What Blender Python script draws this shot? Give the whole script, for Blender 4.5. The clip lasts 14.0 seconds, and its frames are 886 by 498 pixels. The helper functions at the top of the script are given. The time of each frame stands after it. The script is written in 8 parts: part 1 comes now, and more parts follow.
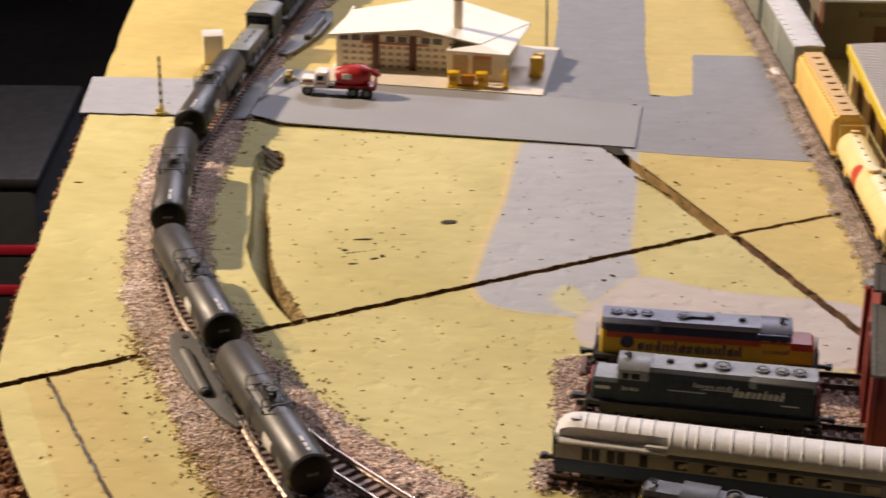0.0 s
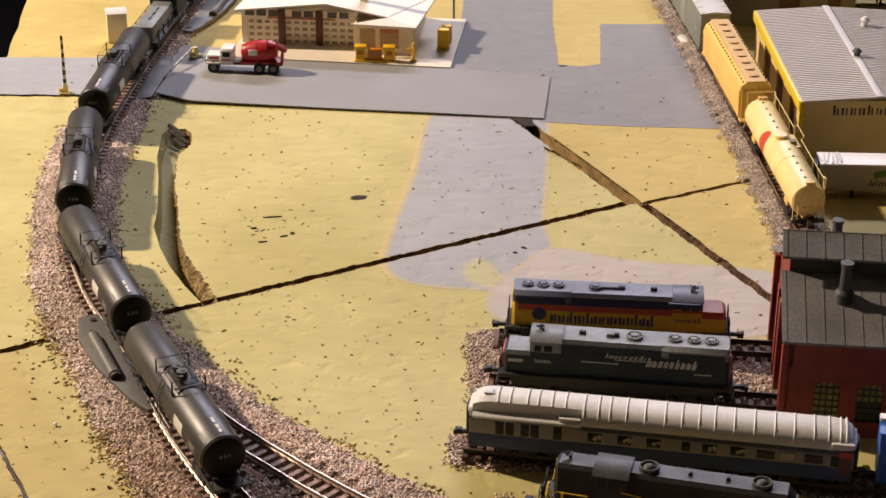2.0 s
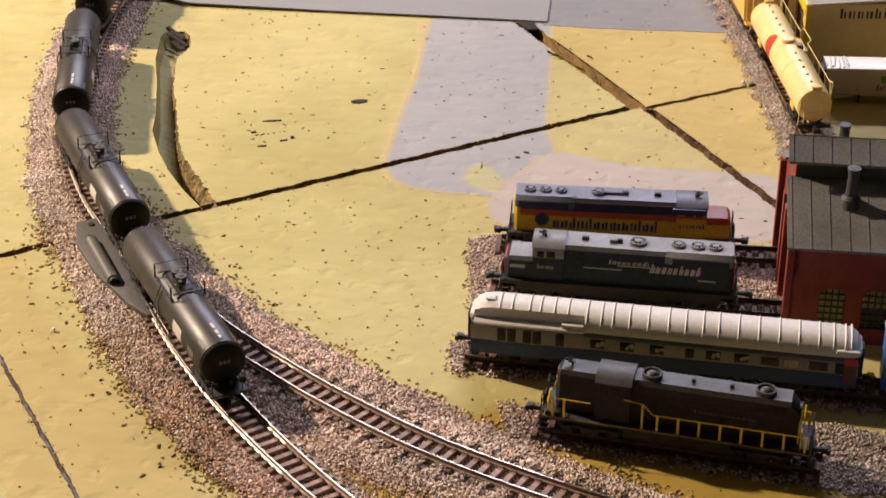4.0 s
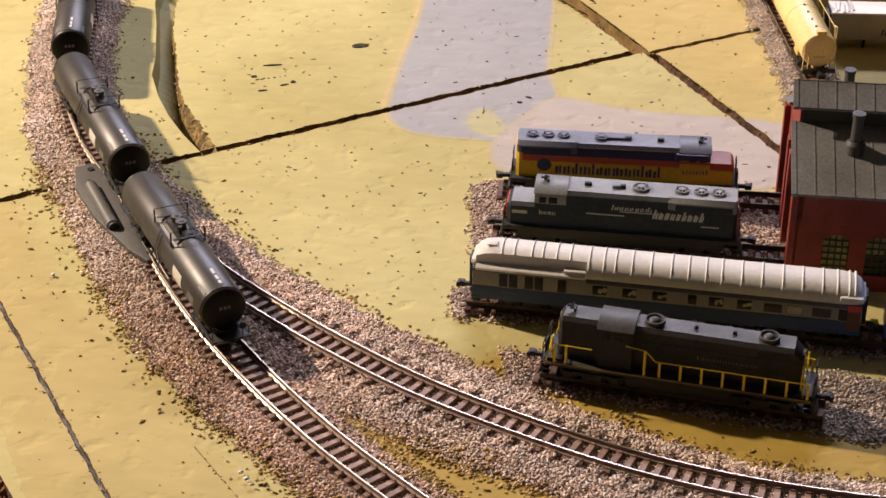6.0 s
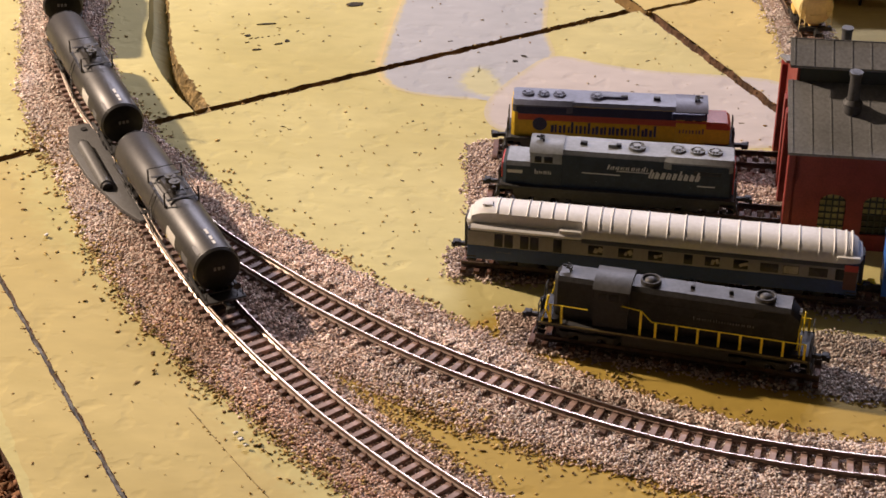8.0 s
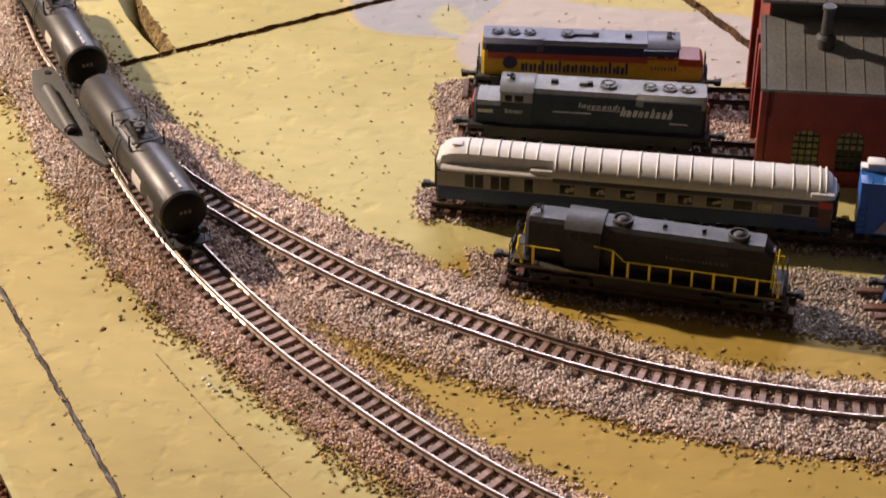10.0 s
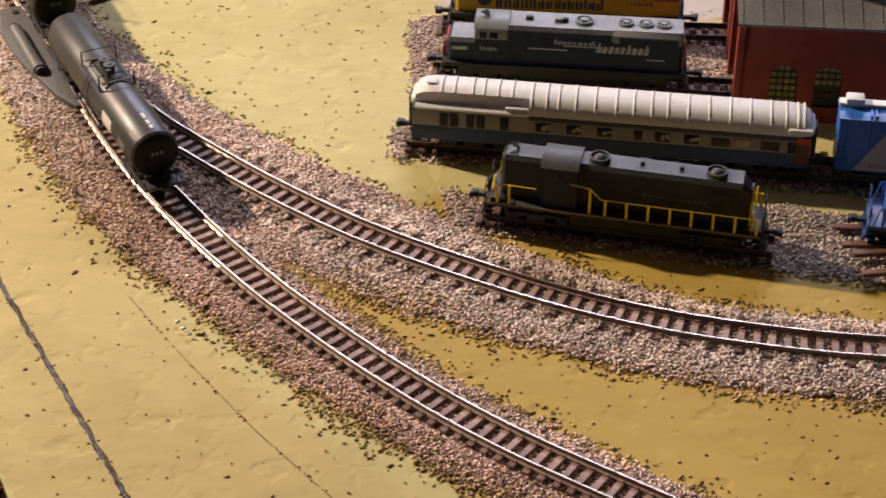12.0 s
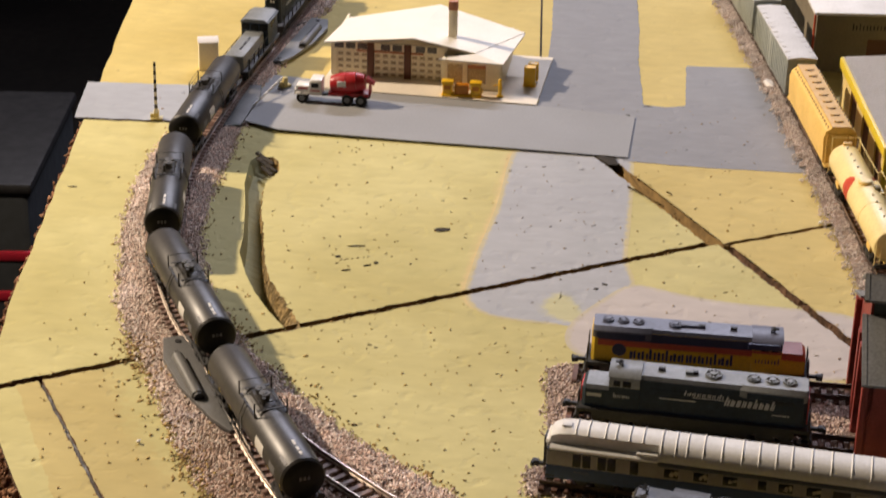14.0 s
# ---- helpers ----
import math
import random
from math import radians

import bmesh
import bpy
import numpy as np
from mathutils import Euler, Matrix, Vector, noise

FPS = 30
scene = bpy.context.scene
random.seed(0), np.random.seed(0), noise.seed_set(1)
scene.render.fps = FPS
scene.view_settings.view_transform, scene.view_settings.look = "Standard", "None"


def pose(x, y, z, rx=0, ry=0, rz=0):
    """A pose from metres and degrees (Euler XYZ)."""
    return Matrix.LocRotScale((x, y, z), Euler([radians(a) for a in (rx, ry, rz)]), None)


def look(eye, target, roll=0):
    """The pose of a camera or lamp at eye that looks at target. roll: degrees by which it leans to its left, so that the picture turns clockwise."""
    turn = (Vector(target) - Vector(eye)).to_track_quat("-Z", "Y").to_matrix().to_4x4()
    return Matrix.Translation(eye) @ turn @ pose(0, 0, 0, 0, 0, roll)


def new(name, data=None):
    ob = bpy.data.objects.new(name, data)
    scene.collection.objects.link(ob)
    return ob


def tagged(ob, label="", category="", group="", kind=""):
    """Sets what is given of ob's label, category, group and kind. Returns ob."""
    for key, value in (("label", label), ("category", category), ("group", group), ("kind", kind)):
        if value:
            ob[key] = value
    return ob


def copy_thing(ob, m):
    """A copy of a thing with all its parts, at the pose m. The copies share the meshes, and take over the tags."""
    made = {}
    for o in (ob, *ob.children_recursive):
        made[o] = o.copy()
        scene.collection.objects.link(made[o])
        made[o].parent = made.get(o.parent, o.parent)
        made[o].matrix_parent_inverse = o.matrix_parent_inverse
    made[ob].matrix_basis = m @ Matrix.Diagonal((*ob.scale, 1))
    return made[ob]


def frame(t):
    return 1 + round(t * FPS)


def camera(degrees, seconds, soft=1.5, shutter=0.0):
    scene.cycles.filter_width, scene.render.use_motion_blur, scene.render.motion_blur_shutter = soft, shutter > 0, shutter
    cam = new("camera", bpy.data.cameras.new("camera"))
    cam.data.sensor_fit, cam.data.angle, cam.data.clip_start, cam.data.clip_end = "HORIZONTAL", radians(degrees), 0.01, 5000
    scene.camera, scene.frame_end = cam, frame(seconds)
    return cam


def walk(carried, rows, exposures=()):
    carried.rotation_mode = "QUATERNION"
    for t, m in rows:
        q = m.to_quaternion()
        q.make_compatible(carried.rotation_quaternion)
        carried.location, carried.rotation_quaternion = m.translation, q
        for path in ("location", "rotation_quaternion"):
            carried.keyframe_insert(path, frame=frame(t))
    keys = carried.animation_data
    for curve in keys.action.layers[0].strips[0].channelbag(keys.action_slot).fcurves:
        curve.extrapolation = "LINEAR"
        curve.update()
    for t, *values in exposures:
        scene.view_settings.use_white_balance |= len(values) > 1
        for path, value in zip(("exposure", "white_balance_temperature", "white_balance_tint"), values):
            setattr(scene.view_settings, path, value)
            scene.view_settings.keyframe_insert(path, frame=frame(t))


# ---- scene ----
cam = camera(25.481, 14.0, soft=1.6, shutter=0.5)
PATH = [
    (0, (-0.00083, -0.01627, 0.37777), (-0.04339, 0.88817, -0.04671), 0.610),
    (0.5, (0.00081, -0.01346, 0.37793), (-0.00294, 0.89137, -0.04782), 0.456),
    (1, (0.00223, -0.01280, 0.37767), (0.00351, 0.89197, -0.04822), 0.375),
    (1.5, (0.00147, -0.01182, 0.37693), (0.00244, 0.88998, -0.05522), 0.462),
    (2, (0.00172, -0.01125, 0.37693), (0.00191, 0.88816, -0.06017), 0.452),
    (2.5, (0.00131, -0.01122, 0.37683), (0.00214, 0.88806, -0.06055), 0.484),
    (3, (0.00084, -0.00968, 0.37583), (0.00026, 0.88471, -0.07145), 0.558),
    (3.5, (0.00100, -0.00708, 0.37412), (0.00034, 0.87854, -0.09029), 0.573),
    (4, (0.00156, -0.00406, 0.37289), (0.00156, 0.87331, -0.10692), 0.559),
    (6.5, (0.00135, -0.00002, 0.37057), (0.00116, 0.86345, -0.13383), 0.657),
    (7, (0.00064, 0.00055, 0.37052), (0.00086, 0.86361, -0.13459), 0.678),
    (7.5, (0.00101, 0.00151, 0.36987), (0.00135, 0.85901, -0.14461), 0.665),
    (10, (0.00449, 0.00943, 0.36454), (0.01781, 0.84679, -0.18195), 0.408),
    (10.5, (0.00438, 0.01310, 0.36202), (0.02096, 0.83724, -0.20413), 0.394),
    (11, (0.00532, 0.01632, 0.36153), (0.03693, 0.83483, -0.21208), 0.364),
    (11.5, (0.00532, 0.01665, 0.36200), (0.04021, 0.83401, -0.21306), 0.330),
    (12, (0.00435, 0.01529, 0.36160), (0.03034, 0.83445, -0.21137), 0.456),
    (12.5, (0.00212, 0.01022, 0.36231), (-0.00122, 0.83615, -0.20145), 0.839),
    (13, (-0.00309, -0.00077, 0.37028), (-0.03107, 0.85423, -0.14759), 1.301),
    (13.5, (-0.00342, -0.01252, 0.37570), (-0.04135, 0.87697, -0.07968), 1.412),
    (14, (-0.00143, -0.01975, 0.37726), (-0.03978, 0.88740, -0.04178), 1.275),
]
walk(cam, [(t, look(eye, target, roll)) for t, eye, target, roll in PATH], [(0.0, -0.15, 6490, 14), (2.5, -0.12, 6490, 14), (3.5, -0.07, 6490, 14.5), (4.0, -0.03, 6470, 15), (6.5, 0.02, 6440, 17), (10.0, 0.04, 6330, 17.5), (12.0, 0.04, 6300, 17), (12.6, 0.08, 6400, 16.5), (13.0, 0.06, 6370, 13), (13.5, -0.08, 6330, 10.5), (14.0, -0.21, 6300, 10.5)])

# ---- room light ----
world = bpy.data.worlds.new("room_air")
scene.world = world
world.use_nodes = True
world.node_tree.nodes["Background"].inputs[0].default_value = (0.75, 0.85, 1.0, 1)
world.node_tree.nodes["Background"].inputs[1].default_value = 0.055


def area_light(name, place, aim, watts, colour, size, size_y=None):
    data = bpy.data.lights.new(name, "AREA")
    data.energy, data.color, data.size = watts, colour, size
    data.shape = "DISK"
    if size_y:
        data.shape, data.size_y = "RECTANGLE", size_y
    ob = new(name, data)
    ob.matrix_world = look(place, aim)
    return ob


# One warm lamp beside the table, and a cool tube under the ceiling.
area_light("side_lamp", (-1.18, 1.20, 0.88), (0.0, 0.72, 0.0), 40.0, (1.0, 0.795, 0.58), 0.06)
area_light("ceiling_tube", (0.25, 2.60, 1.38), (0.05, 1.1, 0.0), 35, (0.87, 0.86, 1.0), 1.1, 0.12)

from mathutils.geometry import delaunay_2d_cdt

MM = 0.001
RAIL_TOP = 0.0045
GAUGE = 0.0097


# ---- materials ----
def nodes_of(name):
    m = bpy.data.materials.new(name)
    m.use_nodes = True
    t = m.node_tree
    return m, t, t.nodes, t.links, t.nodes["Principled BSDF"]


def surface(name, colour, rough=0.5, metal=0.0, vary=0.15, fine=900.0, coarse=60.0, bump=0.15, grain=0.0003,
            tint=None, spec=0.5, islands=0.0, objects=0.0):
    """A painted or moulded surface: colour varied at two scales, with fine relief."""
    m, t, n, l, b = nodes_of(name)
    pos = n.new("ShaderNodeTexCoord")
    a = n.new("ShaderNodeTexNoise")
    a.inputs["Scale"].default_value, a.inputs["Detail"].default_value = fine, 4
    c = n.new("ShaderNodeTexNoise")
    c.inputs["Scale"].default_value, c.inputs["Detail"].default_value = coarse, 5
    l.new(pos.outputs["Object"], a.inputs["Vector"])
    l.new(pos.outputs["Object"], c.inputs["Vector"])
    other = tint or tuple(v * (1 - 1.6 * vary) for v in colour)
    mix = n.new("ShaderNodeMix")
    mix.data_type = "RGBA"
    ramp = n.new("ShaderNodeMapRange")
    ramp.inputs["From Min"].default_value, ramp.inputs["From Max"].default_value = 0.35, 0.7
    l.new(c.outputs["Fac"], ramp.inputs["Value"])
    l.new(ramp.outputs["Result"], mix.inputs["Factor"])
    mix.inputs["A"].default_value, mix.inputs["B"].default_value = (*colour, 1), (*other, 1)
    hsv = n.new("ShaderNodeHueSaturation")
    l.new(mix.outputs["Result"], hsv.inputs["Color"])
    val = n.new("ShaderNodeMapRange")
    val.inputs["From Min"].default_value, val.inputs["From Max"].default_value = 0.3, 0.7
    val.inputs["To Min"].default_value, val.inputs["To Max"].default_value = 1 - vary, 1 + vary
    l.new(a.outputs["Fac"], val.inputs["Value"])
    last = val.outputs["Result"]
    for amount, kind, socket in ((islands, "ShaderNodeNewGeometry", "Random Per Island"), (objects, "ShaderNodeObjectInfo", "Random")):
        if amount:
            g = n.new(kind)
            r = n.new("ShaderNodeMapRange")
            r.inputs["To Min"].default_value, r.inputs["To Max"].default_value = 1 - amount, 1 + amount
            l.new(g.outputs[socket], r.inputs["Value"])
            mul = n.new("ShaderNodeMath")
            mul.operation = "MULTIPLY"
            l.new(last, mul.inputs[0])
            l.new(r.outputs["Result"], mul.inputs[1])
            last = mul.outputs["Value"]
    l.new(last, hsv.inputs["Value"])
    l.new(hsv.outputs["Color"], b.inputs["Base Color"])
    rr = n.new("ShaderNodeMapRange")
    rr.inputs["To Min"].default_value, rr.inputs["To Max"].default_value = max(rough - 0.12, 0.03), min(rough + 0.12, 1)
    l.new(c.outputs["Fac"], rr.inputs["Value"])
    l.new(rr.outputs["Result"], b.inputs["Roughness"])
    b.inputs["Metallic"].default_value = metal
    b.inputs["Specular IOR Level"].default_value = spec
    if bump:
        bp = n.new("ShaderNodeBump")
        bp.inputs["Strength"].default_value, bp.inputs["Distance"].default_value = bump, grain
        l.new(a.outputs["Fac"], bp.inputs["Height"])
        l.new(bp.outputs["Normal"], b.inputs["Normal"])
    return m


def stones(name, colours, rough=0.85):
    """Loose grains, each with a colour of its own."""
    m, t, n, l, b = nodes_of(name)
    g = n.new("ShaderNodeNewGeometry")
    ramp = n.new("ShaderNodeValToRGB")
    ramp.color_ramp.interpolation = "CONSTANT"
    el = ramp.color_ramp.elements
    while len(el) < len(colours):
        el.new(0.5)
    for k, (at, c) in enumerate(colours):
        el[k].position, el[k].color = at, (*c, 1)
    l.new(g.outputs["Random Per Island"], ramp.inputs["Fac"])
    pos = n.new("ShaderNodeTexCoord")
    a = n.new("ShaderNodeTexNoise")
    a.inputs["Scale"].default_value, a.inputs["Detail"].default_value = 45, 4
    l.new(pos.outputs["Object"], a.inputs["Vector"])
    hsv = n.new("ShaderNodeHueSaturation")
    val = n.new("ShaderNodeMapRange")
    val.inputs["From Min"].default_value, val.inputs["From Max"].default_value = 0.3, 0.7
    val.inputs["To Min"].default_value, val.inputs["To Max"].default_value = 0.72, 1.2
    l.new(a.outputs["Fac"], val.inputs["Value"])
    l.new(val.outputs["Result"], hsv.inputs["Value"])
    l.new(ramp.outputs["Color"], hsv.inputs["Color"])
    l.new(hsv.outputs["Color"], b.inputs["Base Color"])
    b.inputs["Roughness"].default_value = rough
    b.inputs["Specular IOR Level"].default_value = 0.25
    return m


def foam_paint(name, base, worn, speck, gloss=0.68, over=None):
    """Brushed latex paint on foam: broad tone changes, brush streaks, small dark specks and dents."""
    m, t, n, l, b = nodes_of(name)
    pos = n.new("ShaderNodeTexCoord")
    big = n.new("ShaderNodeTexNoise")
    big.inputs["Scale"].default_value, big.inputs["Detail"].default_value = 9, 6
    l.new(pos.outputs["Object"], big.inputs["Vector"])
    stretch = n.new("ShaderNodeMapping")
    stretch.inputs["Scale"].default_value = (70, 150, 70)
    stretch.inputs["Rotation"].default_value = (0, 0, 0.5)
    l.new(pos.outputs["Object"], stretch.inputs["Vector"])
    streak = n.new("ShaderNodeTexNoise")
    streak.inputs["Scale"].default_value, streak.inputs["Detail"].default_value = 1.0, 5
    l.new(stretch.outputs["Vector"], streak.inputs["Vector"])
    dots = n.new("ShaderNodeTexVoronoi")
    dots.inputs["Scale"].default_value = 75
    l.new(pos.outputs["Object"], dots.inputs["Vector"])
    mix = n.new("ShaderNodeMix")
    mix.data_type = "RGBA"
    r1 = n.new("ShaderNodeMapRange")
    r1.inputs["From Min"].default_value, r1.inputs["From Max"].default_value = 0.38, 0.68
    l.new(big.outputs["Fac"], r1.inputs["Value"])
    l.new(r1.outputs["Result"], mix.inputs["Factor"])
    mix.inputs["A"].default_value, mix.inputs["B"].default_value = (*base, 1), (*worn, 1)
    hsv = n.new("ShaderNodeHueSaturation")
    l.new(mix.outputs["Result"], hsv.inputs["Color"])
    r2 = n.new("ShaderNodeMapRange")
    r2.inputs["From Min"].default_value, r2.inputs["From Max"].default_value = 0.3, 0.7
    r2.inputs["To Min"].default_value, r2.inputs["To Max"].default_value = 0.93, 1.045
    l.new(streak.outputs["Fac"], r2.inputs["Value"])
    l.new(r2.outputs["Result"], hsv.inputs["Value"])
    # rubbed pale scuffs and faint dirty patches over the brushed tone
    last = hsv.outputs["Color"]
    for scale, detail, lo, hi, amount, tone in ((26, 8, 0.55, 0.70, 0.22, [min(1.0, v * 1.16 + 0.03) for v in base]), (17, 7, 0.52, 0.72, 0.30, [worn[0] * 0.80, worn[1] * 0.84, worn[2] * 0.80]),
                                                (130, 4, 0.60, 0.72, 0.10, [worn[0] * 0.70, worn[1] * 0.70, worn[2] * 0.66])):
        patch = n.new("ShaderNodeTexNoise")
        patch.inputs["Scale"].default_value, patch.inputs["Detail"].default_value, patch.inputs["Roughness"].default_value = scale, detail, 0.62
        patch.inputs["Distortion"].default_value = 0.6
        l.new(pos.outputs["Object"], patch.inputs["Vector"])
        edge = n.new("ShaderNodeMapRange")
        edge.inputs["From Min"].default_value, edge.inputs["From Max"].default_value = lo, hi
        edge.inputs["To Max"].default_value = amount
        l.new(patch.outputs["Fac"], edge.inputs["Value"])
        layer = n.new("ShaderNodeMix")
        layer.data_type = "RGBA"
        l.new(edge.outputs["Result"], layer.inputs["Factor"])
        l.new(last, layer.inputs["A"])
        layer.inputs["B"].default_value = (*tone, 1)
        last = layer.outputs["Result"]
    sp = n.new("ShaderNodeMapRange")
    sp.inputs["From Min"].default_value, sp.inputs["From Max"].default_value = 0.05, 0.09
    sp.inputs["To Min"].default_value, sp.inputs["To Max"].default_value = 0.6, 0.0
    l.new(dots.outputs["Distance"], sp.inputs["Value"])
    mask = n.new("ShaderNodeTexNoise")
    mask.inputs["Scale"].default_value = 38
    l.new(pos.outputs["Object"], mask.inputs["Vector"])
    mr = n.new("ShaderNodeMapRange")
    mr.inputs["From Min"].default_value, mr.inputs["From Max"].default_value = 0.57, 0.62
    l.new(mask.outputs["Fac"], mr.inputs["Value"])
    both = n.new("ShaderNodeMath")
    both.operation = "MULTIPLY"
    l.new(sp.outputs["Result"], both.inputs[0])
    l.new(mr.outputs["Result"], both.inputs[1])
    m2 = n.new("ShaderNodeMix")
    m2.data_type = "RGBA"
    l.new(both.outputs["Value"], m2.inputs["Factor"])
    l.new(last, m2.inputs["A"])
    m2.inputs["B"].default_value = (*speck, 1)
    l.new(m2.outputs["Result"], b.inputs["Base Color"])
    b.inputs["Roughness"].default_value = gloss
    b.inputs["Specular IOR Level"].default_value = 0.22
    bp = n.new("ShaderNodeBump")
    bp.inputs["Strength"].default_value, bp.inputs["Distance"].default_value = 0.16, 0.0006
    l.new(streak.outputs["Fac"], bp.inputs["Height"])
    bp2 = n.new("ShaderNodeBump")
    bp2.inputs["Strength"].default_value, bp2.inputs["Distance"].default_value = 0.5, 0.0014
    l.new(big.outputs["Fac"], bp2.inputs["Height"])
    l.new(bp.outputs["Normal"], bp2.inputs["Normal"])
    # sparse shallow dents pressed into the foam
    pit = n.new("ShaderNodeTexNoise")
    pit.inputs["Scale"].default_value, pit.inputs["Detail"].default_value = 95, 2
    l.new(pos.outputs["Object"], pit.inputs["Vector"])
    pr = n.new("ShaderNodeMapRange")
    pr.inputs["From Min"].default_value, pr.inputs["From Max"].default_value = 0.55, 0.78
    pr.inputs["To Min"].default_value, pr.inputs["To Max"].default_value = 1.0, 0.0
    l.new(pit.outputs["Fac"], pr.inputs["Value"])
    bp3 = n.new("ShaderNodeBump")
    bp3.inputs["Strength"].default_value, bp3.inputs["Distance"].default_value = 0.4, 0.0009
    l.new(pr.outputs["Result"], bp3.inputs["Height"])
    l.new(bp2.outputs["Normal"], bp3.inputs["Normal"])
    l.new(bp3.outputs["Normal"], b.inputs["Normal"])
    if over:
        # the coat thins out towards its rim, where the paint below it shows
        rim = n.new("ShaderNodeAttribute")
        rim.attribute_name = "cover"
        brush = n.new("ShaderNodeTexNoise")
        brush.inputs["Scale"].default_value, brush.inputs["Detail"].default_value = 300, 6
        l.new(pos.outputs["Object"], brush.inputs["Vector"])
        add = n.new("ShaderNodeMath")
        add.operation = "MULTIPLY_ADD"
        add.inputs[1].default_value = 0.9
        l.new(brush.outputs["Fac"], add.inputs[0])
        l.new(rim.outputs["Fac"], add.inputs[2])
        ramp = n.new("ShaderNodeMapRange")
        ramp.interpolation_type = "SMOOTHSTEP"
        ramp.inputs["From Min"].default_value, ramp.inputs["From Max"].default_value = 0.62, 1.2
        l.new(add.outputs["Value"], ramp.inputs["Value"])
        below = n.new("ShaderNodeMix")
        below.data_type = "RGBA"
        l.new(r1.outputs["Result"], below.inputs["Factor"])
        below.inputs["A"].default_value, below.inputs["B"].default_value = (*over[0], 1), (*over[1], 1)
        both_coats = n.new("ShaderNodeMix")
        both_coats.data_type = "RGBA"
        l.new(ramp.outputs["Result"], both_coats.inputs["Factor"])
        l.new(below.outputs["Result"], both_coats.inputs["A"])
        l.new(mix.outputs["Result"], both_coats.inputs["B"])
        l.new(both_coats.outputs["Result"], hsv.inputs["Color"])
    return m


TAN_TONES = ((0.556, 0.500, 0.222), (0.458, 0.400, 0.152))
FALLOFF_TONES = ((0.535, 0.442, 0.182), (0.430, 0.345, 0.125))
GOLD_TONES = ((0.565, 0.455, 0.165), (0.475, 0.372, 0.118))
TAN = foam_paint("tan_latex_paint", *TAN_TONES, (0.06, 0.045, 0.015))
GOLD = foam_paint("golden_latex_paint", *GOLD_TONES, (0.06, 0.045, 0.015))
# Olive of the groove's ramp: the lip's shade put into the colour.
GROOVE_SHADE = foam_paint("shaded_groove_paint", (0.355, 0.335, 0.155), (0.29, 0.27, 0.115), (0.06, 0.045, 0.015))
GREY_PAINT = foam_paint("lilac_grey_paint", (0.365, 0.382, 0.425), (0.33, 0.345, 0.385), (0.05, 0.045, 0.045))
STRIP_GREY = foam_paint("brushed_grey_paint", (0.395, 0.40, 0.42), (0.355, 0.362, 0.385), (0.05, 0.045, 0.045), over=((0.53, 0.455, 0.25), (0.48, 0.415, 0.22)))
LEMON = foam_paint("lemon_paint_dab", (0.50, 0.475, 0.27), (0.465, 0.44, 0.26), (0.06, 0.045, 0.015), over=((0.395, 0.40, 0.42), (0.355, 0.362, 0.385)))
# Warmer, darker tan: the lamp's falloff put into the colour.
FALLOFF_WASH = foam_paint("falloff_tan_wash", *FALLOFF_TONES, (0.05, 0.04, 0.012), over=TAN_TONES)
# Golden brown paint with the lamp's falloff darkened into it.
BROWN_FALLOFF_WASH = foam_paint("brown_falloff_wash", (0.465, 0.33, 0.070), (0.38, 0.262, 0.050), (0.05, 0.04, 0.012), over=TAN_TONES)
PINK_GREY = foam_paint("pinkish_grey_paint", (0.505, 0.46, 0.435), (0.45, 0.405, 0.38), (0.05, 0.045, 0.045), over=((0.50, 0.45, 0.33), (0.45, 0.40, 0.29)))
# The forecourt takes a darker grey than the road strip.
FORECOURT = foam_paint("forecourt_darker_grey", (0.258, 0.263, 0.284), (0.236, 0.241, 0.262), (0.05, 0.045, 0.045))
FRINGE = foam_paint("orange_overspray", (0.59, 0.45, 0.21), (0.58, 0.46, 0.22), (0.06, 0.045, 0.015), over=TAN_TONES)
CARD = surface("grey_card", (0.275, 0.278, 0.288), 0.7, vary=0.05, coarse=14, bump=0.05)
FOAM_SIDE = surface("cut_foam_side", (0.16, 0.085, 0.045), 0.95, vary=0.4, fine=350, coarse=90, bump=1.0, grain=0.002)
CRACK = surface("dark_seam", (0.035, 0.025, 0.012), 0.95, vary=0.5, fine=500, bump=0.8)
GOUGE = surface("torn_foam", (0.34, 0.235, 0.095), 0.95, vary=0.5, fine=420, coarse=160, bump=1.0, grain=0.0012, tint=(0.10, 0.075, 0.03))
PLY = surface("brown_plywood", (0.20, 0.09, 0.045), 0.7, vary=0.25, fine=150, coarse=25, bump=0.3)
BALLAST_BED = surface("ballast_bed", (0.34, 0.255, 0.21), 0.95, vary=0.35, fine=1400, coarse=120, bump=1.0, grain=0.0008)
GRAVEL = stones("ballast_grains", [(0.0, (0.77, 0.58, 0.485)), (0.22, (0.87, 0.685, 0.585)), (0.42, (0.62, 0.445, 0.37)),
                                   (0.58, (0.92, 0.79, 0.70)), (0.69, (0.40, 0.28, 0.225)), (0.79, (0.78, 0.59, 0.495)),
                                   (0.93, (0.22, 0.15, 0.11))])
GREY_GRAVEL = stones("grey_ballast_grains", [(0.0, (0.632, 0.567, 0.526)), (0.25, (0.550, 0.486, 0.456)), (0.5, (0.760, 0.684, 0.638)),
                                             (0.70, (0.445, 0.374, 0.351)), (0.82, (0.679, 0.585, 0.538))])
CRUMBS = stones("turf_crumbs", [(0.0, (0.38, 0.25, 0.092)), (0.3, (0.47, 0.33, 0.125)), (0.55, (0.28, 0.18, 0.070)),
                                (0.75, (0.52, 0.385, 0.155)), (0.9, (0.18, 0.115, 0.048))], 0.95)
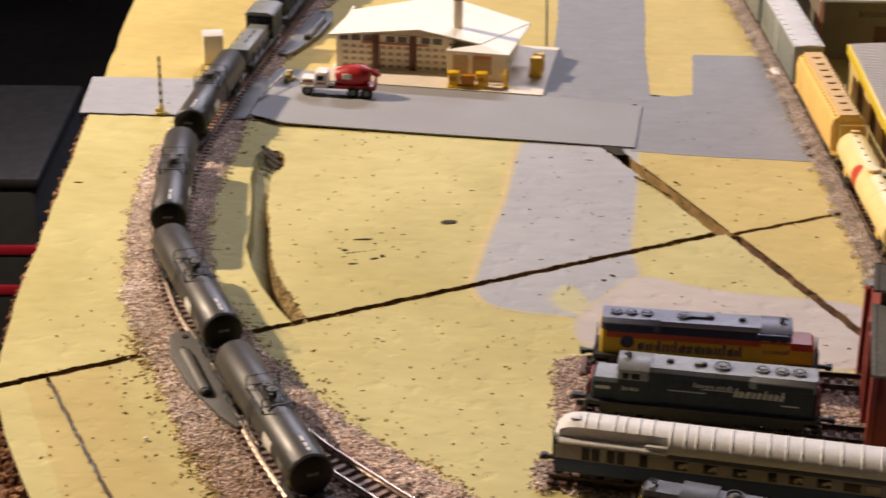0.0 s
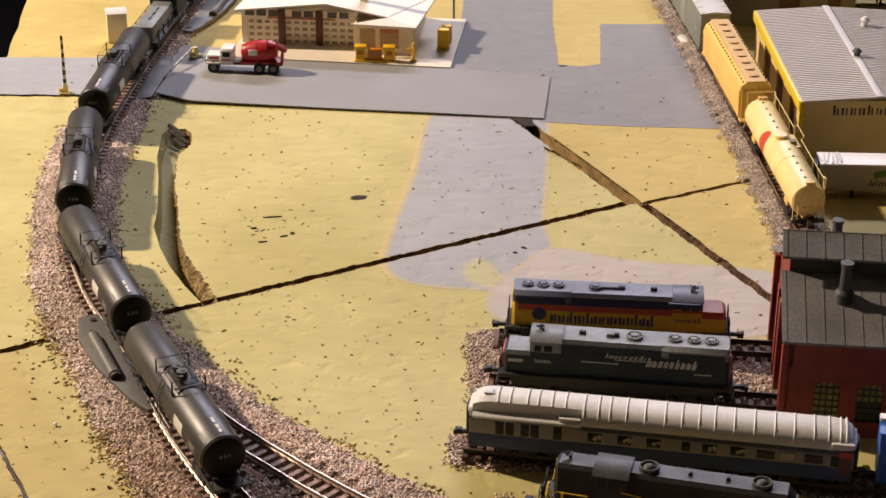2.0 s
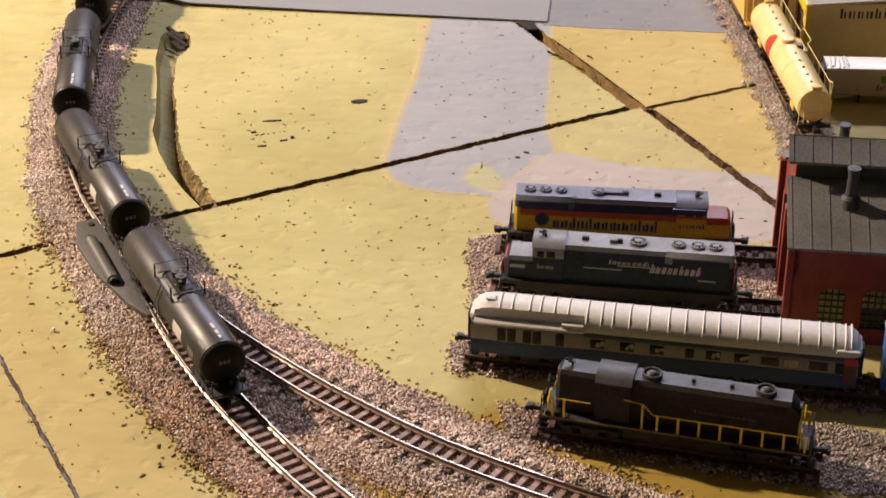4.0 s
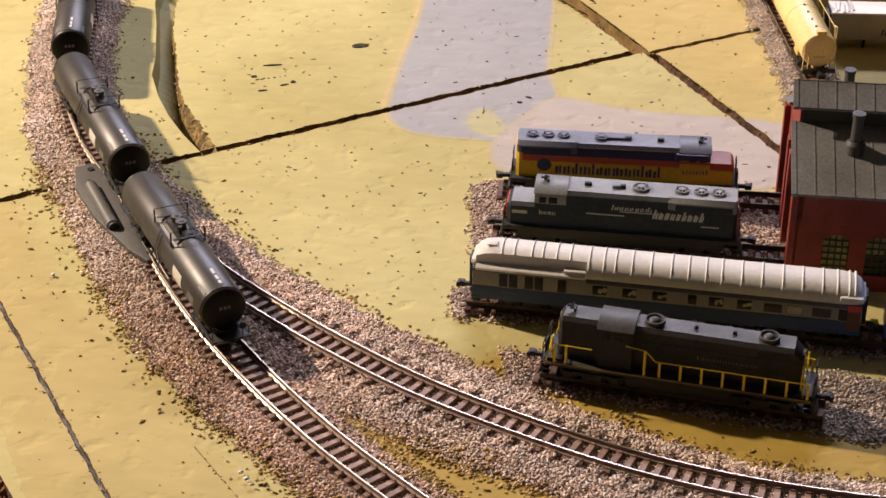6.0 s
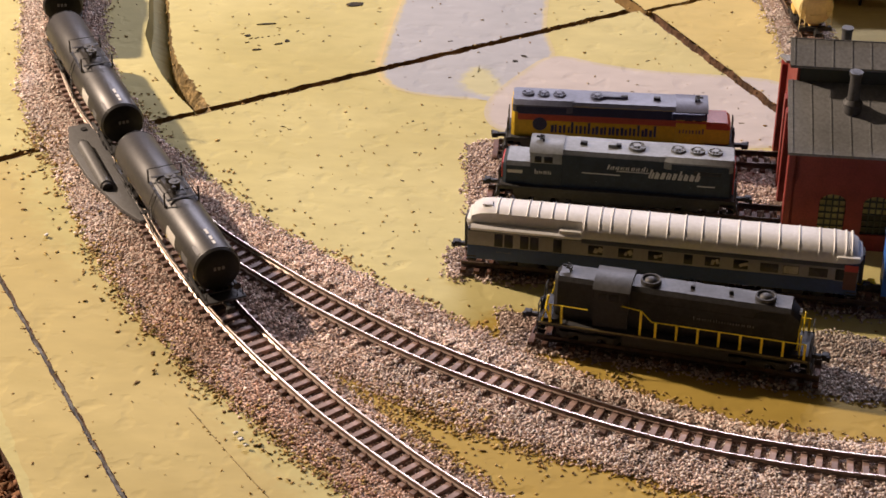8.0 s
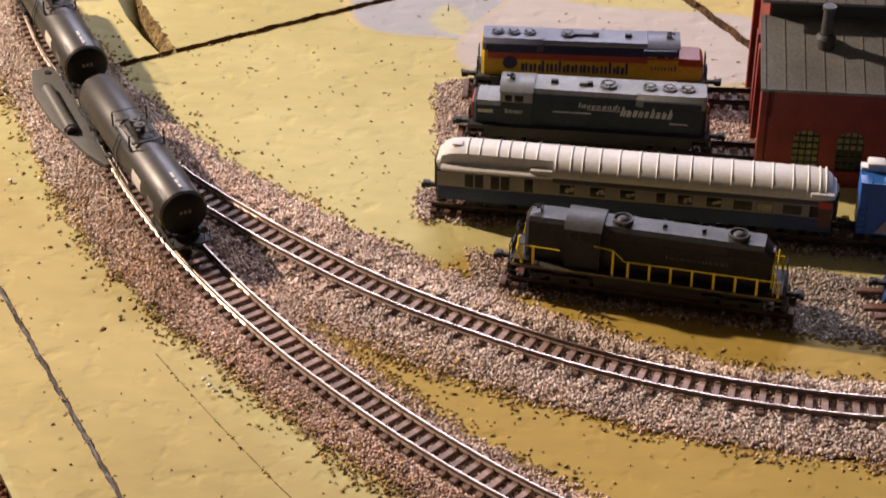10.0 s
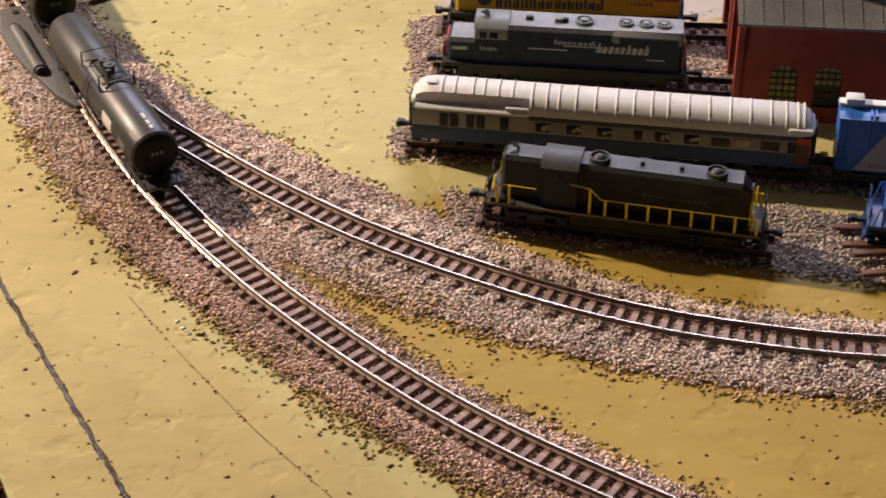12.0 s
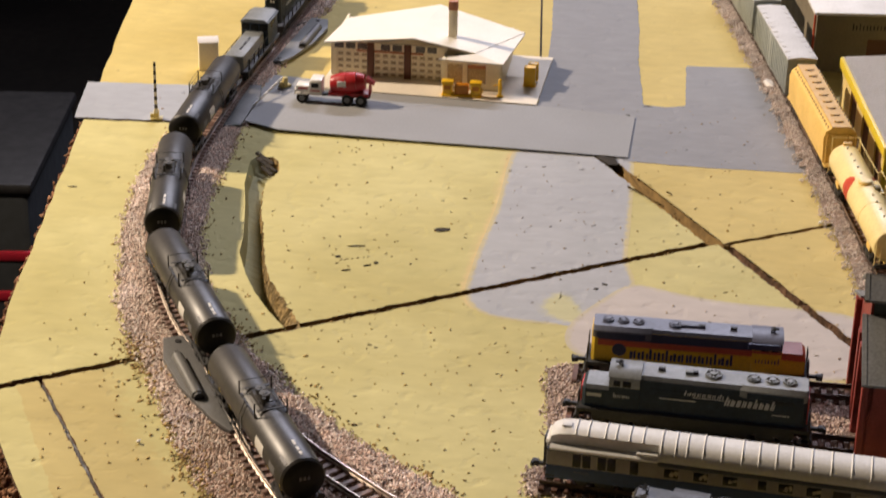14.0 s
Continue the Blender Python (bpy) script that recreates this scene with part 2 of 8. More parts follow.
SHADED_GRAVEL = stones("shaded_yard_grains", [(0.0, (0.52, 0.475, 0.435)), (0.3, (0.46, 0.40, 0.355)), (0.55, (0.64, 0.57, 0.51)), (0.75, (0.36, 0.305, 0.27)), (0.9, (0.72, 0.64, 0.58))])
YARD_GRAVEL = stones("yard_ballast_grains", [(0.0, (0.62, 0.49, 0.42)), (0.25, (0.72, 0.59, 0.52)), (0.45, (0.50, 0.38, 0.325)), (0.62, (0.80, 0.69, 0.62)),
                                             (0.74, (0.34, 0.25, 0.21)), (0.84, (0.62, 0.49, 0.43)), (0.94, (0.20, 0.145, 0.115))])
PALE_GRAVEL = stones("pale_ballast_grains", [(0.0, (0.88, 0.74, 0.66)), (0.3, (0.93, 0.82, 0.75)), (0.52, (0.78, 0.62, 0.54)),
                                             (0.70, (0.95, 0.87, 0.81)), (0.84, (0.60, 0.46, 0.39)), (0.93, (0.36, 0.26, 0.21))])
BROWN_GRAVEL = stones("brown_ballast_grains", [(0.0, (0.638, 0.424, 0.336)), (0.25, (0.748, 0.528, 0.429)), (0.45, (0.484, 0.308, 0.231)),
                                               (0.65, (0.858, 0.660, 0.561)), (0.8, (0.330, 0.209, 0.149)), (0.92, (0.660, 0.440, 0.347))])
FOAM_LUMPS = stones("torn_foam_lumps", [(0.0, (0.20, 0.095, 0.05)), (0.3, (0.30, 0.15, 0.08)), (0.55, (0.12, 0.055, 0.03)), (0.8, (0.36, 0.20, 0.11))], 0.95)
TIE = surface("brown_plastic_tie", (0.34, 0.225, 0.185), 0.6, vary=0.25, fine=700, bump=0.3, objects=0.25)
TIE_OLD = surface("rusty_brown_tie", (0.16, 0.075, 0.05), 0.7, vary=0.3, fine=700, bump=0.3, objects=0.2)
RAIL = surface("nickel_silver_rail", (0.50, 0.425, 0.36), 0.38, 0.88, vary=0.08, fine=300, coarse=50, bump=0.05)
RAIL_SIDE = surface("tarnished_rail_side", (0.28, 0.20, 0.155), 0.6, 0.1, vary=0.25, fine=300, coarse=50, bump=0.1)
SCRATCH = surface("scratched_paint", (0.15, 0.11, 0.045), 0.9, vary=0.5, fine=900, coarse=200, bump=0, islands=0.7)
# Rusty rail sides, deepened in colour for the shade under standing cars.
RUSTY_SHADED_SIDE = surface("rusty_shaded_rail_side", (0.085, 0.055, 0.042), 0.6, 0.2, vary=0.25, fine=300, coarse=50, bump=0.1)
PENCIL = surface("pencil_grey", (0.33, 0.25, 0.10), 0.9, vary=0.5, fine=700, bump=0)
SEAM_GOLD = surface("golden_seam_foam", (0.31, 0.20, 0.072), 0.9, vary=0.25, fine=300, coarse=90, bump=0.6)
SEAM_BROWN = surface("brown_seam_foam", (0.20, 0.135, 0.05), 0.95, vary=0.5, fine=500, coarse=120, bump=0.9)
GLUE = surface("blue_grey_filler", (0.060, 0.042, 0.024), 0.7, tint=(0.20, 0.21, 0.225), vary=0.5, fine=260, coarse=90, bump=0.8, grain=0.001)
RAIL_DULL = surface("weathered_rail", (0.15, 0.105, 0.08), 0.55, 0.3, vary=0.2, fine=300, coarse=50, bump=0.1)
BLACK = surface("satin_black_paint", (0.046, 0.043, 0.042), 0.46, vary=0.2, fine=600, coarse=70, bump=0.04)
BLACK_MATT = surface("matt_black_plastic", (0.027, 0.0262, 0.0275), 0.6, vary=0.3, fine=900, bump=0.2)
STEEL = surface("steel_wheel", (0.025, 0.022, 0.02), 0.65, 0.1, vary=0.2)
WHITE_MARK = surface("white_marking", (0.72, 0.70, 0.66), 0.6, vary=0.06, bump=0)
FAINT_MARK = surface("faint_grey_marking", (0.16, 0.16, 0.17), 0.6, vary=0.1, bump=0)
YELLOW_MARK = surface("yellow_paint", (0.98, 0.74, 0.02), 0.5, vary=0.08, bump=0.05)
FADED_BLUE = surface("faded_blue_roof", (0.125, 0.138, 0.21), 0.5, vary=0.14, fine=700, coarse=110, bump=0.12)
CAB_GREY = surface("cab_grey_paint", (0.23, 0.24, 0.245), 0.5, spec=0.3, vary=0.14, fine=700, coarse=110, bump=0.12)
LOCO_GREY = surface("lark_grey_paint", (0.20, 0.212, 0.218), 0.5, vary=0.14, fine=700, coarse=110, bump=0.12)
# Side grey, far darker than the roof grey: shade put into the colour.
LOCO_SHADED = surface("shaded_grey_paint", (0.018, 0.031, 0.048), 0.5, spec=0.3, vary=0.2, fine=700, coarse=110, bump=0.12)
LOCO_LETTER = surface("pale_grey_letters", (0.50, 0.50, 0.49), 0.6, vary=0.06, bump=0)
LOCO_RED = surface("scarlet_paint", (0.55, 0.05, 0.035), 0.5, vary=0.12)
NAVY = surface("navy_blue_paint", (0.03, 0.04, 0.11), 0.45, vary=0.14, coarse=110)
YELLOW_LOCO = surface("golden_yellow_paint", (0.70, 0.46, 0.015), 0.5, vary=0.1)
VERMILION = surface("vermilion_paint", (0.50, 0.09, 0.04), 0.5, vary=0.1)
# Deck edge yellow dimmed in colour, as the stripe faces away from the light.
SHADED_YELLOW = surface("shaded_yellow_stripe", (0.27, 0.22, 0.085), 0.6, vary=0.3, fine=500, bump=0.05)
BLACK_BODY = surface("grimy_black_paint", (0.030, 0.0297, 0.0325), 0.5, spec=0.25, vary=0.22, fine=700, coarse=120, bump=0.12)
# Tank heads: the barrel's black deepened, as they stand in shade.
HEAD_SHADE_BLACK = surface("shaded_head_black", (0.013, 0.0125, 0.0125), 0.55, spec=0.2, vary=0.2, fine=700, coarse=120, bump=0.1)
BLACK_LOCO = surface("worn_black_paint", (0.064, 0.065, 0.069), 0.55, vary=0.22, fine=700, coarse=120, bump=0.12)
ROOF_CREAM = surface("cream_plastic_roof", (0.72, 0.712, 0.695), 0.55, vary=0.07, fine=600, coarse=60, bump=0.08)
COACH_CREAM = surface("cream_band", (0.275, 0.262, 0.245), 0.55, vary=0.08)
COACH_BLUE = surface("dusty_blue_paint", (0.024, 0.058, 0.165), 0.55, vary=0.12)
COACH_GREY = surface("dark_grey_band", (0.045, 0.055, 0.085), 0.55, vary=0.1)
DARK_PANE = surface("dark_pane", (0.012, 0.012, 0.012), 0.2, vary=0.1, bump=0, spec=0.25)
DIM_PANE = surface("dim_pane", (0.055, 0.048, 0.042), 0.25, vary=0.2, bump=0, spec=0.25)
PALE_PATCH = surface("pale_window_patch", (0.46, 0.41, 0.31), 0.5, vary=0.25, coarse=300, bump=0)
BRICK = surface("brick_red_plastic", (0.27, 0.037, 0.028), 0.6, vary=0.18, fine=1200, coarse=120, bump=0.35)
ROOF_GREY = surface("dark_grey_sheet_roof", (0.208, 0.210, 0.208), 0.55, vary=0.2, fine=900, coarse=55, bump=0.15)
SOOT = surface("sooty_grey_plastic", (0.075, 0.075, 0.077), 0.6, vary=0.2)
PANE_YELLOW = surface("window_light_panes", (0.36, 0.33, 0.12), 0.4, vary=0.3, coarse=300, bump=0)
MULLION = surface("dark_green_mullion", (0.02, 0.03, 0.022), 0.5, vary=0.2, bump=0)
WARE_WALL = surface("mustard_plastic_wall", (0.78, 0.62, 0.27), 0.5, vary=0.08)
WARE_TRIM = surface("bright_yellow_trim", (0.78, 0.60, 0.04), 0.45, vary=0.06)
WARE_ROOF = surface("pale_grey_corrugated_sheet", (0.60, 0.585, 0.59), 0.55, vary=0.07, coarse=40)
HOPPER_ROOF = surface("golden_brown_roof", (0.68, 0.42, 0.10), 0.55, vary=0.1, coarse=90)
HOPPER_YEL = surface("orange_yellow_plastic", (0.83, 0.56, 0.16), 0.5, vary=0.08)
TANK_CREAM = surface("cream_yellow_plastic", (0.89, 0.73, 0.34), 0.42, vary=0.07)
DARK_OLIVE = surface("dark_olive_plastic", (0.17, 0.14, 0.06), 0.6, vary=0.15)
DISC_RED = surface("tomato_red_paint", (0.62, 0.075, 0.03), 0.45, vary=0.1)
BOX_GREEN = surface("grey_green_boxcar", (0.33, 0.36, 0.345), 0.55, vary=0.1)
BOX_ROOF = surface("pale_grey_roof", (0.60, 0.585, 0.565), 0.55, vary=0.08)
TRAILER_WHITE = surface("white_plastic", (0.74, 0.72, 0.71), 0.45, vary=0.05)
TRAILER_SIDE = surface("off_white_side", (0.42, 0.40, 0.37), 0.5, vary=0.06)
GREEN_MARK = surface("leaf_green_marking", (0.08, 0.20, 0.03), 0.5, vary=0.1, bump=0)
BLACK_MARK = surface("black_marking", (0.02, 0.02, 0.02), 0.6, vary=0.1, bump=0)
STATION_CREAM = surface("ivory_plastic", (0.84, 0.76, 0.57), 0.5, vary=0.06)
STATION_ROOF = surface("ivory_roof", (0.87, 0.83, 0.74), 0.5, vary=0.04)
STATION_BROWN = surface("brown_pilaster", (0.12, 0.045, 0.025), 0.6, vary=0.15)
STATION_RED = surface("salmon_sign_band", (0.48, 0.20, 0.11), 0.6, vary=0.1)
SMOKED = surface("dark_transom_pane", (0.12, 0.105, 0.095), 0.3, vary=0.2, bump=0)
STATION_PANE = surface("smoked_pane", (0.50, 0.40, 0.26), 0.25, vary=0.2, bump=0)
SLAB = surface("cream_card_slab", (0.72, 0.65, 0.54), 0.65, vary=0.05)
PUMP_YELLOW = surface("amber_plastic", (0.86, 0.52, 0.01), 0.4, vary=0.1)
PUMP_ORANGE = surface("orange_plastic", (0.60, 0.22, 0.01), 0.4, vary=0.1)
TRUCK_WHITE = surface("white_cab_paint", (0.74, 0.72, 0.68), 0.4, vary=0.05)
TRUCK_RED = surface("red_drum_paint", (0.43, 0.015, 0.02), 0.38, vary=0.1)
TYRE = surface("black_tyre", (0.02, 0.02, 0.02), 0.8, vary=0.2)
BLUE_CAR = surface("bright_blue_plastic", (0.035, 0.16, 0.56), 0.42, vary=0.1)
BLUE_SIDE = surface("blue_car_side", (0.028, 0.15, 0.55), 0.42, vary=0.1)
BLUE_DARK = surface("deep_blue_plastic", (0.02, 0.06, 0.20), 0.42, vary=0.1)
MACHINE = surface("grey_plastic_housing", (0.135, 0.135, 0.135), 0.5, vary=0.12, fine=800, bump=0.15)
IVORY_POST = surface("pale_yellow_plastic", (0.72, 0.60, 0.25), 0.5, vary=0.08)
FLOOR_MAT = surface("dark_carpet", (0.018, 0.014, 0.012), 0.95, vary=0.4, fine=60, coarse=4, bump=0.4)
ROOM_WALL = surface("dim_wall", (0.05, 0.045, 0.04), 0.9, vary=0.1, fine=40, coarse=2)
CEILING = surface("ceiling_paint", (0.30, 0.29, 0.28), 0.9, vary=0.05, fine=40, coarse=2)


# ---- mesh helpers (local shapes in millimetres) ----
def thing(name, label, category, m, group="", kind=""):
    ob = new(name)
    ob.empty_display_size = 0.01
    ob.matrix_basis = m
    return tagged(ob, label, category, group, kind)


def finish(name, bm, material, scale=MM, smooth=35):
    if scale != 1:
        bmesh.ops.scale(bm, vec=(scale,) * 3, verts=bm.verts)
    me = bpy.data.meshes.new(name)
    bm.normal_update()
    bm.to_mesh(me)
    bm.free()
    me.materials.append(material)
    if smooth:
        me.shade_smooth()
        me.set_sharp_from_angle(angle=radians(smooth))
    return me


def part(name, bm, material, parent, label="", scale=MM, smooth=35):
    ob = new(name, finish(name, bm, material, scale, smooth))
    ob.parent = parent
    return tagged(ob, label)


def again(name, mesh, parent, m):
    ob = new(name, mesh)
    ob.parent = parent
    ob.matrix_basis = m
    return ob


def box(bm, c, s, rx=0, ry=0, rz=0, bev=0.0):
    r = bmesh.ops.create_cube(bm, size=1)
    m = pose(*c, rx, ry, rz) @ Matrix.Diagonal((*s, 1))
    bmesh.ops.transform(bm, matrix=m, verts=r["verts"])
    if bev:
        es = {e for v in r["verts"] for e in v.link_edges}
        bmesh.ops.bevel(bm, geom=list(es), offset=bev, segments=2, affect="EDGES", profile=0.5)
    return bm


def cyl(bm, a, b, r, r2=None, n=10):
    a, b = Vector(a), Vector(b)
    d = b - a
    m = Matrix.Translation((a + b) / 2) @ d.to_track_quat("Z", "Y").to_matrix().to_4x4()
    bmesh.ops.create_cone(bm, cap_ends=True, segments=n, radius1=r, radius2=r if r2 is None else r2, depth=d.length, matrix=m)
    return bm


def tube(bm, pts, r, n=5):
    for a, b in zip(pts, pts[1:]):
        cyl(bm, a, b, r, n=n)
    return bm


def lathe(bm, profile, n=24, z=0.0, y=0.0):
    """Rings along x: profile of (x, radius)."""
    rings = []
    for x, r in profile:
        rings.append([bm.verts.new((x, y + r * math.cos(2 * math.pi * k / n), z + r * math.sin(2 * math.pi * k / n))) for k in range(n)])
    for p, q in zip(rings, rings[1:]):
        for k in range(n):
            bm.faces.new((p[k], p[(k + 1) % n], q[(k + 1) % n], q[k]))
    bm.faces.new(rings[0][::-1])
    bm.faces.new(rings[-1])
    bmesh.ops.recalc_face_normals(bm, faces=bm.faces)
    return bm


def loft(bm, sections):
    """Skins closed sections of equal count (lists of points), with end caps."""
    rings = [[bm.verts.new(p) for p in s] for s in sections]
    n = len(rings[0])
    fs = []
    for p, q in zip(rings, rings[1:]):
        for k in range(n):
            fs.append(bm.faces.new((p[k], p[(k + 1) % n], q[(k + 1) % n], q[k])))
    fs.append(bm.faces.new(rings[0][::-1]))
    fs.append(bm.faces.new(rings[-1]))
    bmesh.ops.recalc_face_normals(bm, faces=fs)
    return bm


def slab(bm, pts, z0, z1):
    """A flat polygon with thickness."""
    low = [bm.verts.new((x, y, z0)) for x, y in pts]
    high = [bm.verts.new((x, y, z1)) for x, y in pts]
    fs = [bm.faces.new(low[::-1]), bm.faces.new(high)]
    n = len(pts)
    for k in range(n):
        fs.append(bm.faces.new((low[k], low[(k + 1) % n], high[(k + 1) % n], high[k])))
    bmesh.ops.recalc_face_normals(bm, faces=fs)
    return bm


def fresh():
    return bmesh.new()


def side_bars(bm, x0, x1, z, h, n, y, slant=0.0, width=0.62, rng=None):
    """Plain thin bars of the size of a line of writing, on a side wall at y."""
    rng = rng or random.Random(3)
    step = (x1 - x0) / n
    lean = math.tan(radians(slant))
    pen = min(step * 0.26, h * 0.17)
    base = z - h / 2
    for k in range(n):
        x = x0 + (k + 0.5) * step
        low = h * 0.72
        w = step * (width + 0.16) * rng.uniform(0.85, 1.1)
        tall = h if k == 0 or rng.random() < 0.12 else low
        for side in (-1, 1):
            top = tall if side < 0 else low * rng.uniform(0.8, 1.0)
            box(bm, (x + side * (w - pen) * 0.42 + lean * top / 2, y, base + top / 2), (pen * rng.uniform(0.9, 1.5), 0.12, top), ry=slant)
    return bm


def heading(a, b, z=0.0):
    """The pose of a thing whose x axis runs from a to b, at their middle."""
    return pose((a[0] + b[0]) / 2, (a[1] + b[1]) / 2, z, 0, 0, math.degrees(math.atan2(b[1] - a[1], b[0] - a[0])))


# ---- lines of track ----
def smooth_line(pts, step=0.002, rounds=60):
    p = np.array(pts, float)
    d = np.r_[0, np.cumsum(np.hypot(*np.diff(p, axis=0).T))]
    s = np.arange(0, d[-1], step)
    q = np.c_[np.interp(s, d, p[:, 0]), np.interp(s, d, p[:, 1])]
    for _ in range(rounds):
        q[1:-1] += 0.5 * (0.5 * (q[:-2] + q[2:]) - q[1:-1])
    return q


def arc(q):
    return np.r_[0, np.cumsum(np.hypot(*np.diff(q, axis=0).T))]


def at_arc(q, s):
    d = arc(q)
    x, y = np.interp(s, d, q[:, 0]), np.interp(s, d, q[:, 1])
    return Vector((x, y))


def side_line(q, off):
    """The line beside q, to its left for a positive offset."""
    t = np.gradient(q, axis=0)
    t /= np.hypot(*t.T)[:, None]
    return q + off * np.c_[-t[:, 1], t[:, 0]]


MAIN = smooth_line([(-0.118, 1.30), (-0.133, 1.215), (-0.1433, 1.144), (-0.150, 1.09), (-0.157, 1.03), (-0.164, 0.975), (-0.170, 0.90),
                    (-0.170, 0.85), (-0.1655, 0.80), (-0.1535, 0.745), (-0.139, 0.705), (-0.1245, 0.679), (-0.1057, 0.6315),
                    (-0.0919, 0.5992), (-0.0750, 0.5670), (-0.0563, 0.5372), (-0.0335, 0.5055), (-0.004, 0.4715), (0.020, 0.4475),
                    (0.04, 0.4305), (0.063, 0.414), (0.10, 0.388), (0.15, 0.362), (0.21, 0.345)])
BRANCH = smooth_line([(-0.1535, 0.745), (-0.139, 0.705), (-0.1262, 0.6808), (-0.1069, 0.6494), (-0.0941, 0.6295), (-0.0815, 0.609), (-0.0700, 0.5973),
                      (-0.0407, 0.5673), (-0.0108, 0.5413), (0.0099, 0.5267), (0.0277, 0.516), (0.045, 0.5059), (0.0613, 0.4978),
                      (0.078, 0.4907), (0.0945, 0.4848), (0.1112, 0.4806), (0.127, 0.4768), (0.1436, 0.474), (0.19, 0.4695), (0.26, 0.468)])
FREIGHT = smooth_line([(0.1675, 0.712), (0.1638, 0.78), (0.1605, 0.83), (0.157, 0.885), (0.1535, 0.93), (0.1495, 0.985), (0.1455, 1.04), (0.140, 1.10),
                       (0.133, 1.17), (0.122, 1.27)])
YARD_1 = smooth_line([(0.0205, 0.67832), (0.15, 0.6680)])
YARD_2 = smooth_line([(0.0175, 0.64182), (0.15, 0.6245)])
YARD_3 = smooth_line([(0.0085, 0.5965), (0.24, 0.5571)])
YARD_4 = smooth_line([(0.0315, 0.55156), (0.127, 0.52703)])
YARD_5 = smooth_line([(0.1560, 0.5337), (0.24, 0.5159)])
YARD_4_LINE = smooth_line([(0.022, 0.5540), (0.24, 0.4980)])


# ---- the room round the table ----
def plain(name, c, s, material, label, category):
    bm = box(fresh(), c, s)
    ob = new(name, finish(name, bm, material, 1, 0))
    return tagged(ob, label, category, kind="structure")


plain("floor", (0, 1.0, -0.96), (7.0, 7.0, 0.06), FLOOR_MAT, "dark carpeted floor of an unlit room", "floor")
plain("wall_west", (-3.55, 1.0, 0.29), (0.1, 7.2, 2.5), ROOM_WALL, "dim painted wall of the room", "wall")
plain("wall_east", (3.55, 1.0, 0.29), (0.1, 7.2, 2.5), ROOM_WALL, "dim painted wall of the room", "wall")
plain("wall_north", (0, 4.55, 0.29), (7.0, 0.1, 2.5), ROOM_WALL, "dim painted wall of the room", "wall")
plain("wall_south", (0, -2.55, 0.29), (7.0, 0.1, 2.5), ROOM_WALL, "dim painted wall of the room", "wall")
plain("ceiling", (0, 1.0, 1.57), (7.2, 7.2, 0.06), CEILING, "plain painted ceiling above the table", "ceiling")


# ---- foam boards of the table top ----
OUTLINE = [(-0.262, 1.62), (-0.2486, 1.14), (-0.2432, 1.065), (-0.2343, 0.944), (-0.2280, 0.852), (-0.2180, 0.72), (-0.2080, 0.645),
           (-0.1874, 0.597), (-0.1640, 0.548), (-0.1440, 0.508), (-0.1270, 0.474), (-0.1040, 0.424), (-0.075, 0.36), (-0.04, 0.27),
           (0.05, 0.16), (0.75, 0.12), (0.78, 1.62)]
SEAM_A = ((-0.2036, 0.6512), (0.0895, 0.8158))
SEAM_AE = ((0.0930, 0.8134), (0.1500, 0.8428))
SEAM_B = ((0.0405, 0.9160), (0.0898, 0.8147))
SEAM_BS = ((0.0935, 0.8150), (0.1385, 0.7215))
SEAM_C = ((-0.1876, 0.6543), (-0.1005, 0.4800))
SEAM_E = ((-0.2400, 0.9440), (0.20, 0.9440))
HALF_GAP = 0.0013
GAPS = {SEAM_A: 0.0021, SEAM_AE: 0.0014, SEAM_B: 0.0036, SEAM_BS: 0.0023, SEAM_C: 0.00085}


def rough_outline(pts, rng, step=0.006, amount=0.0012):
    out = []
    for (x0, y0), (x1, y1) in zip(pts, pts[1:] + pts[:1]):
        n = max(1, int(math.hypot(x1 - x0, y1 - y0) / step))
        for k in range(n):
            w = k / n
            out.append((x0 + (x1 - x0) * w + rng.uniform(-amount, amount), y0 + (y1 - y0) * w + rng.uniform(-amount, amount)))
    return out


def cut(bm, seam, side, closed=True):
    """Keeps what lies on one side of a seam, and closes the cut."""
    gap = GAPS.get(seam, HALF_GAP)
    (x0, y0), (x1, y1) = seam
    d = Vector((x1 - x0, y1 - y0, 0)).normalized()
    nrm = Vector((-d.y, d.x, 0)) * side
    geom = bm.verts[:] + bm.edges[:] + bm.faces[:]
    r = bmesh.ops.bisect_plane(bm, geom=geom, dist=1e-7, plane_co=Vector((x0, y0, 0)) + nrm * gap, plane_no=nrm, clear_inner=True)
    edges = [e for e in r["geom_cut"] if isinstance(e, bmesh.types.BMEdge)]
    if edges and closed:
        bmesh.ops.holes_fill(bm, edges=edges, sides=0)
        bmesh.ops.contextual_create(bm, geom=[e for e in edges if e.is_boundary]) if any(e.is_boundary for e in edges) else None
    # the sawn edge is torn here and there
    origin = Vector((x0, y0, 0))

    def on_plane(v):
        return abs((v.co - origin).dot(nrm) - gap) < 2e-6
    for e in [e for e in bm.edges if all(on_plane(v) for v in e.verts)]:
        n = int((e.verts[0].co - e.verts[1].co).xy.length / 0.0013)
        if n > 1:
            bmesh.ops.subdivide_edges(bm, edges=[e], cuts=min(n, 260))
    amount = 0.00024 if seam == SEAM_C else 0.00042
    for v in bm.verts:
        if on_plane(v):
            s = (v.co - origin).dot(d) * 1000 + 37 * side
            tear = 0.7 * math.sin(s * 0.31) + 0.6 * math.sin(s * 0.74 + 1.9 * math.sin(s * 0.17)) + 0.7 * math.sin(s * 1.5) * max(0.0, math.sin(s * 0.13 + side))
            v.co += nrm * (amount * tear)
    return bm


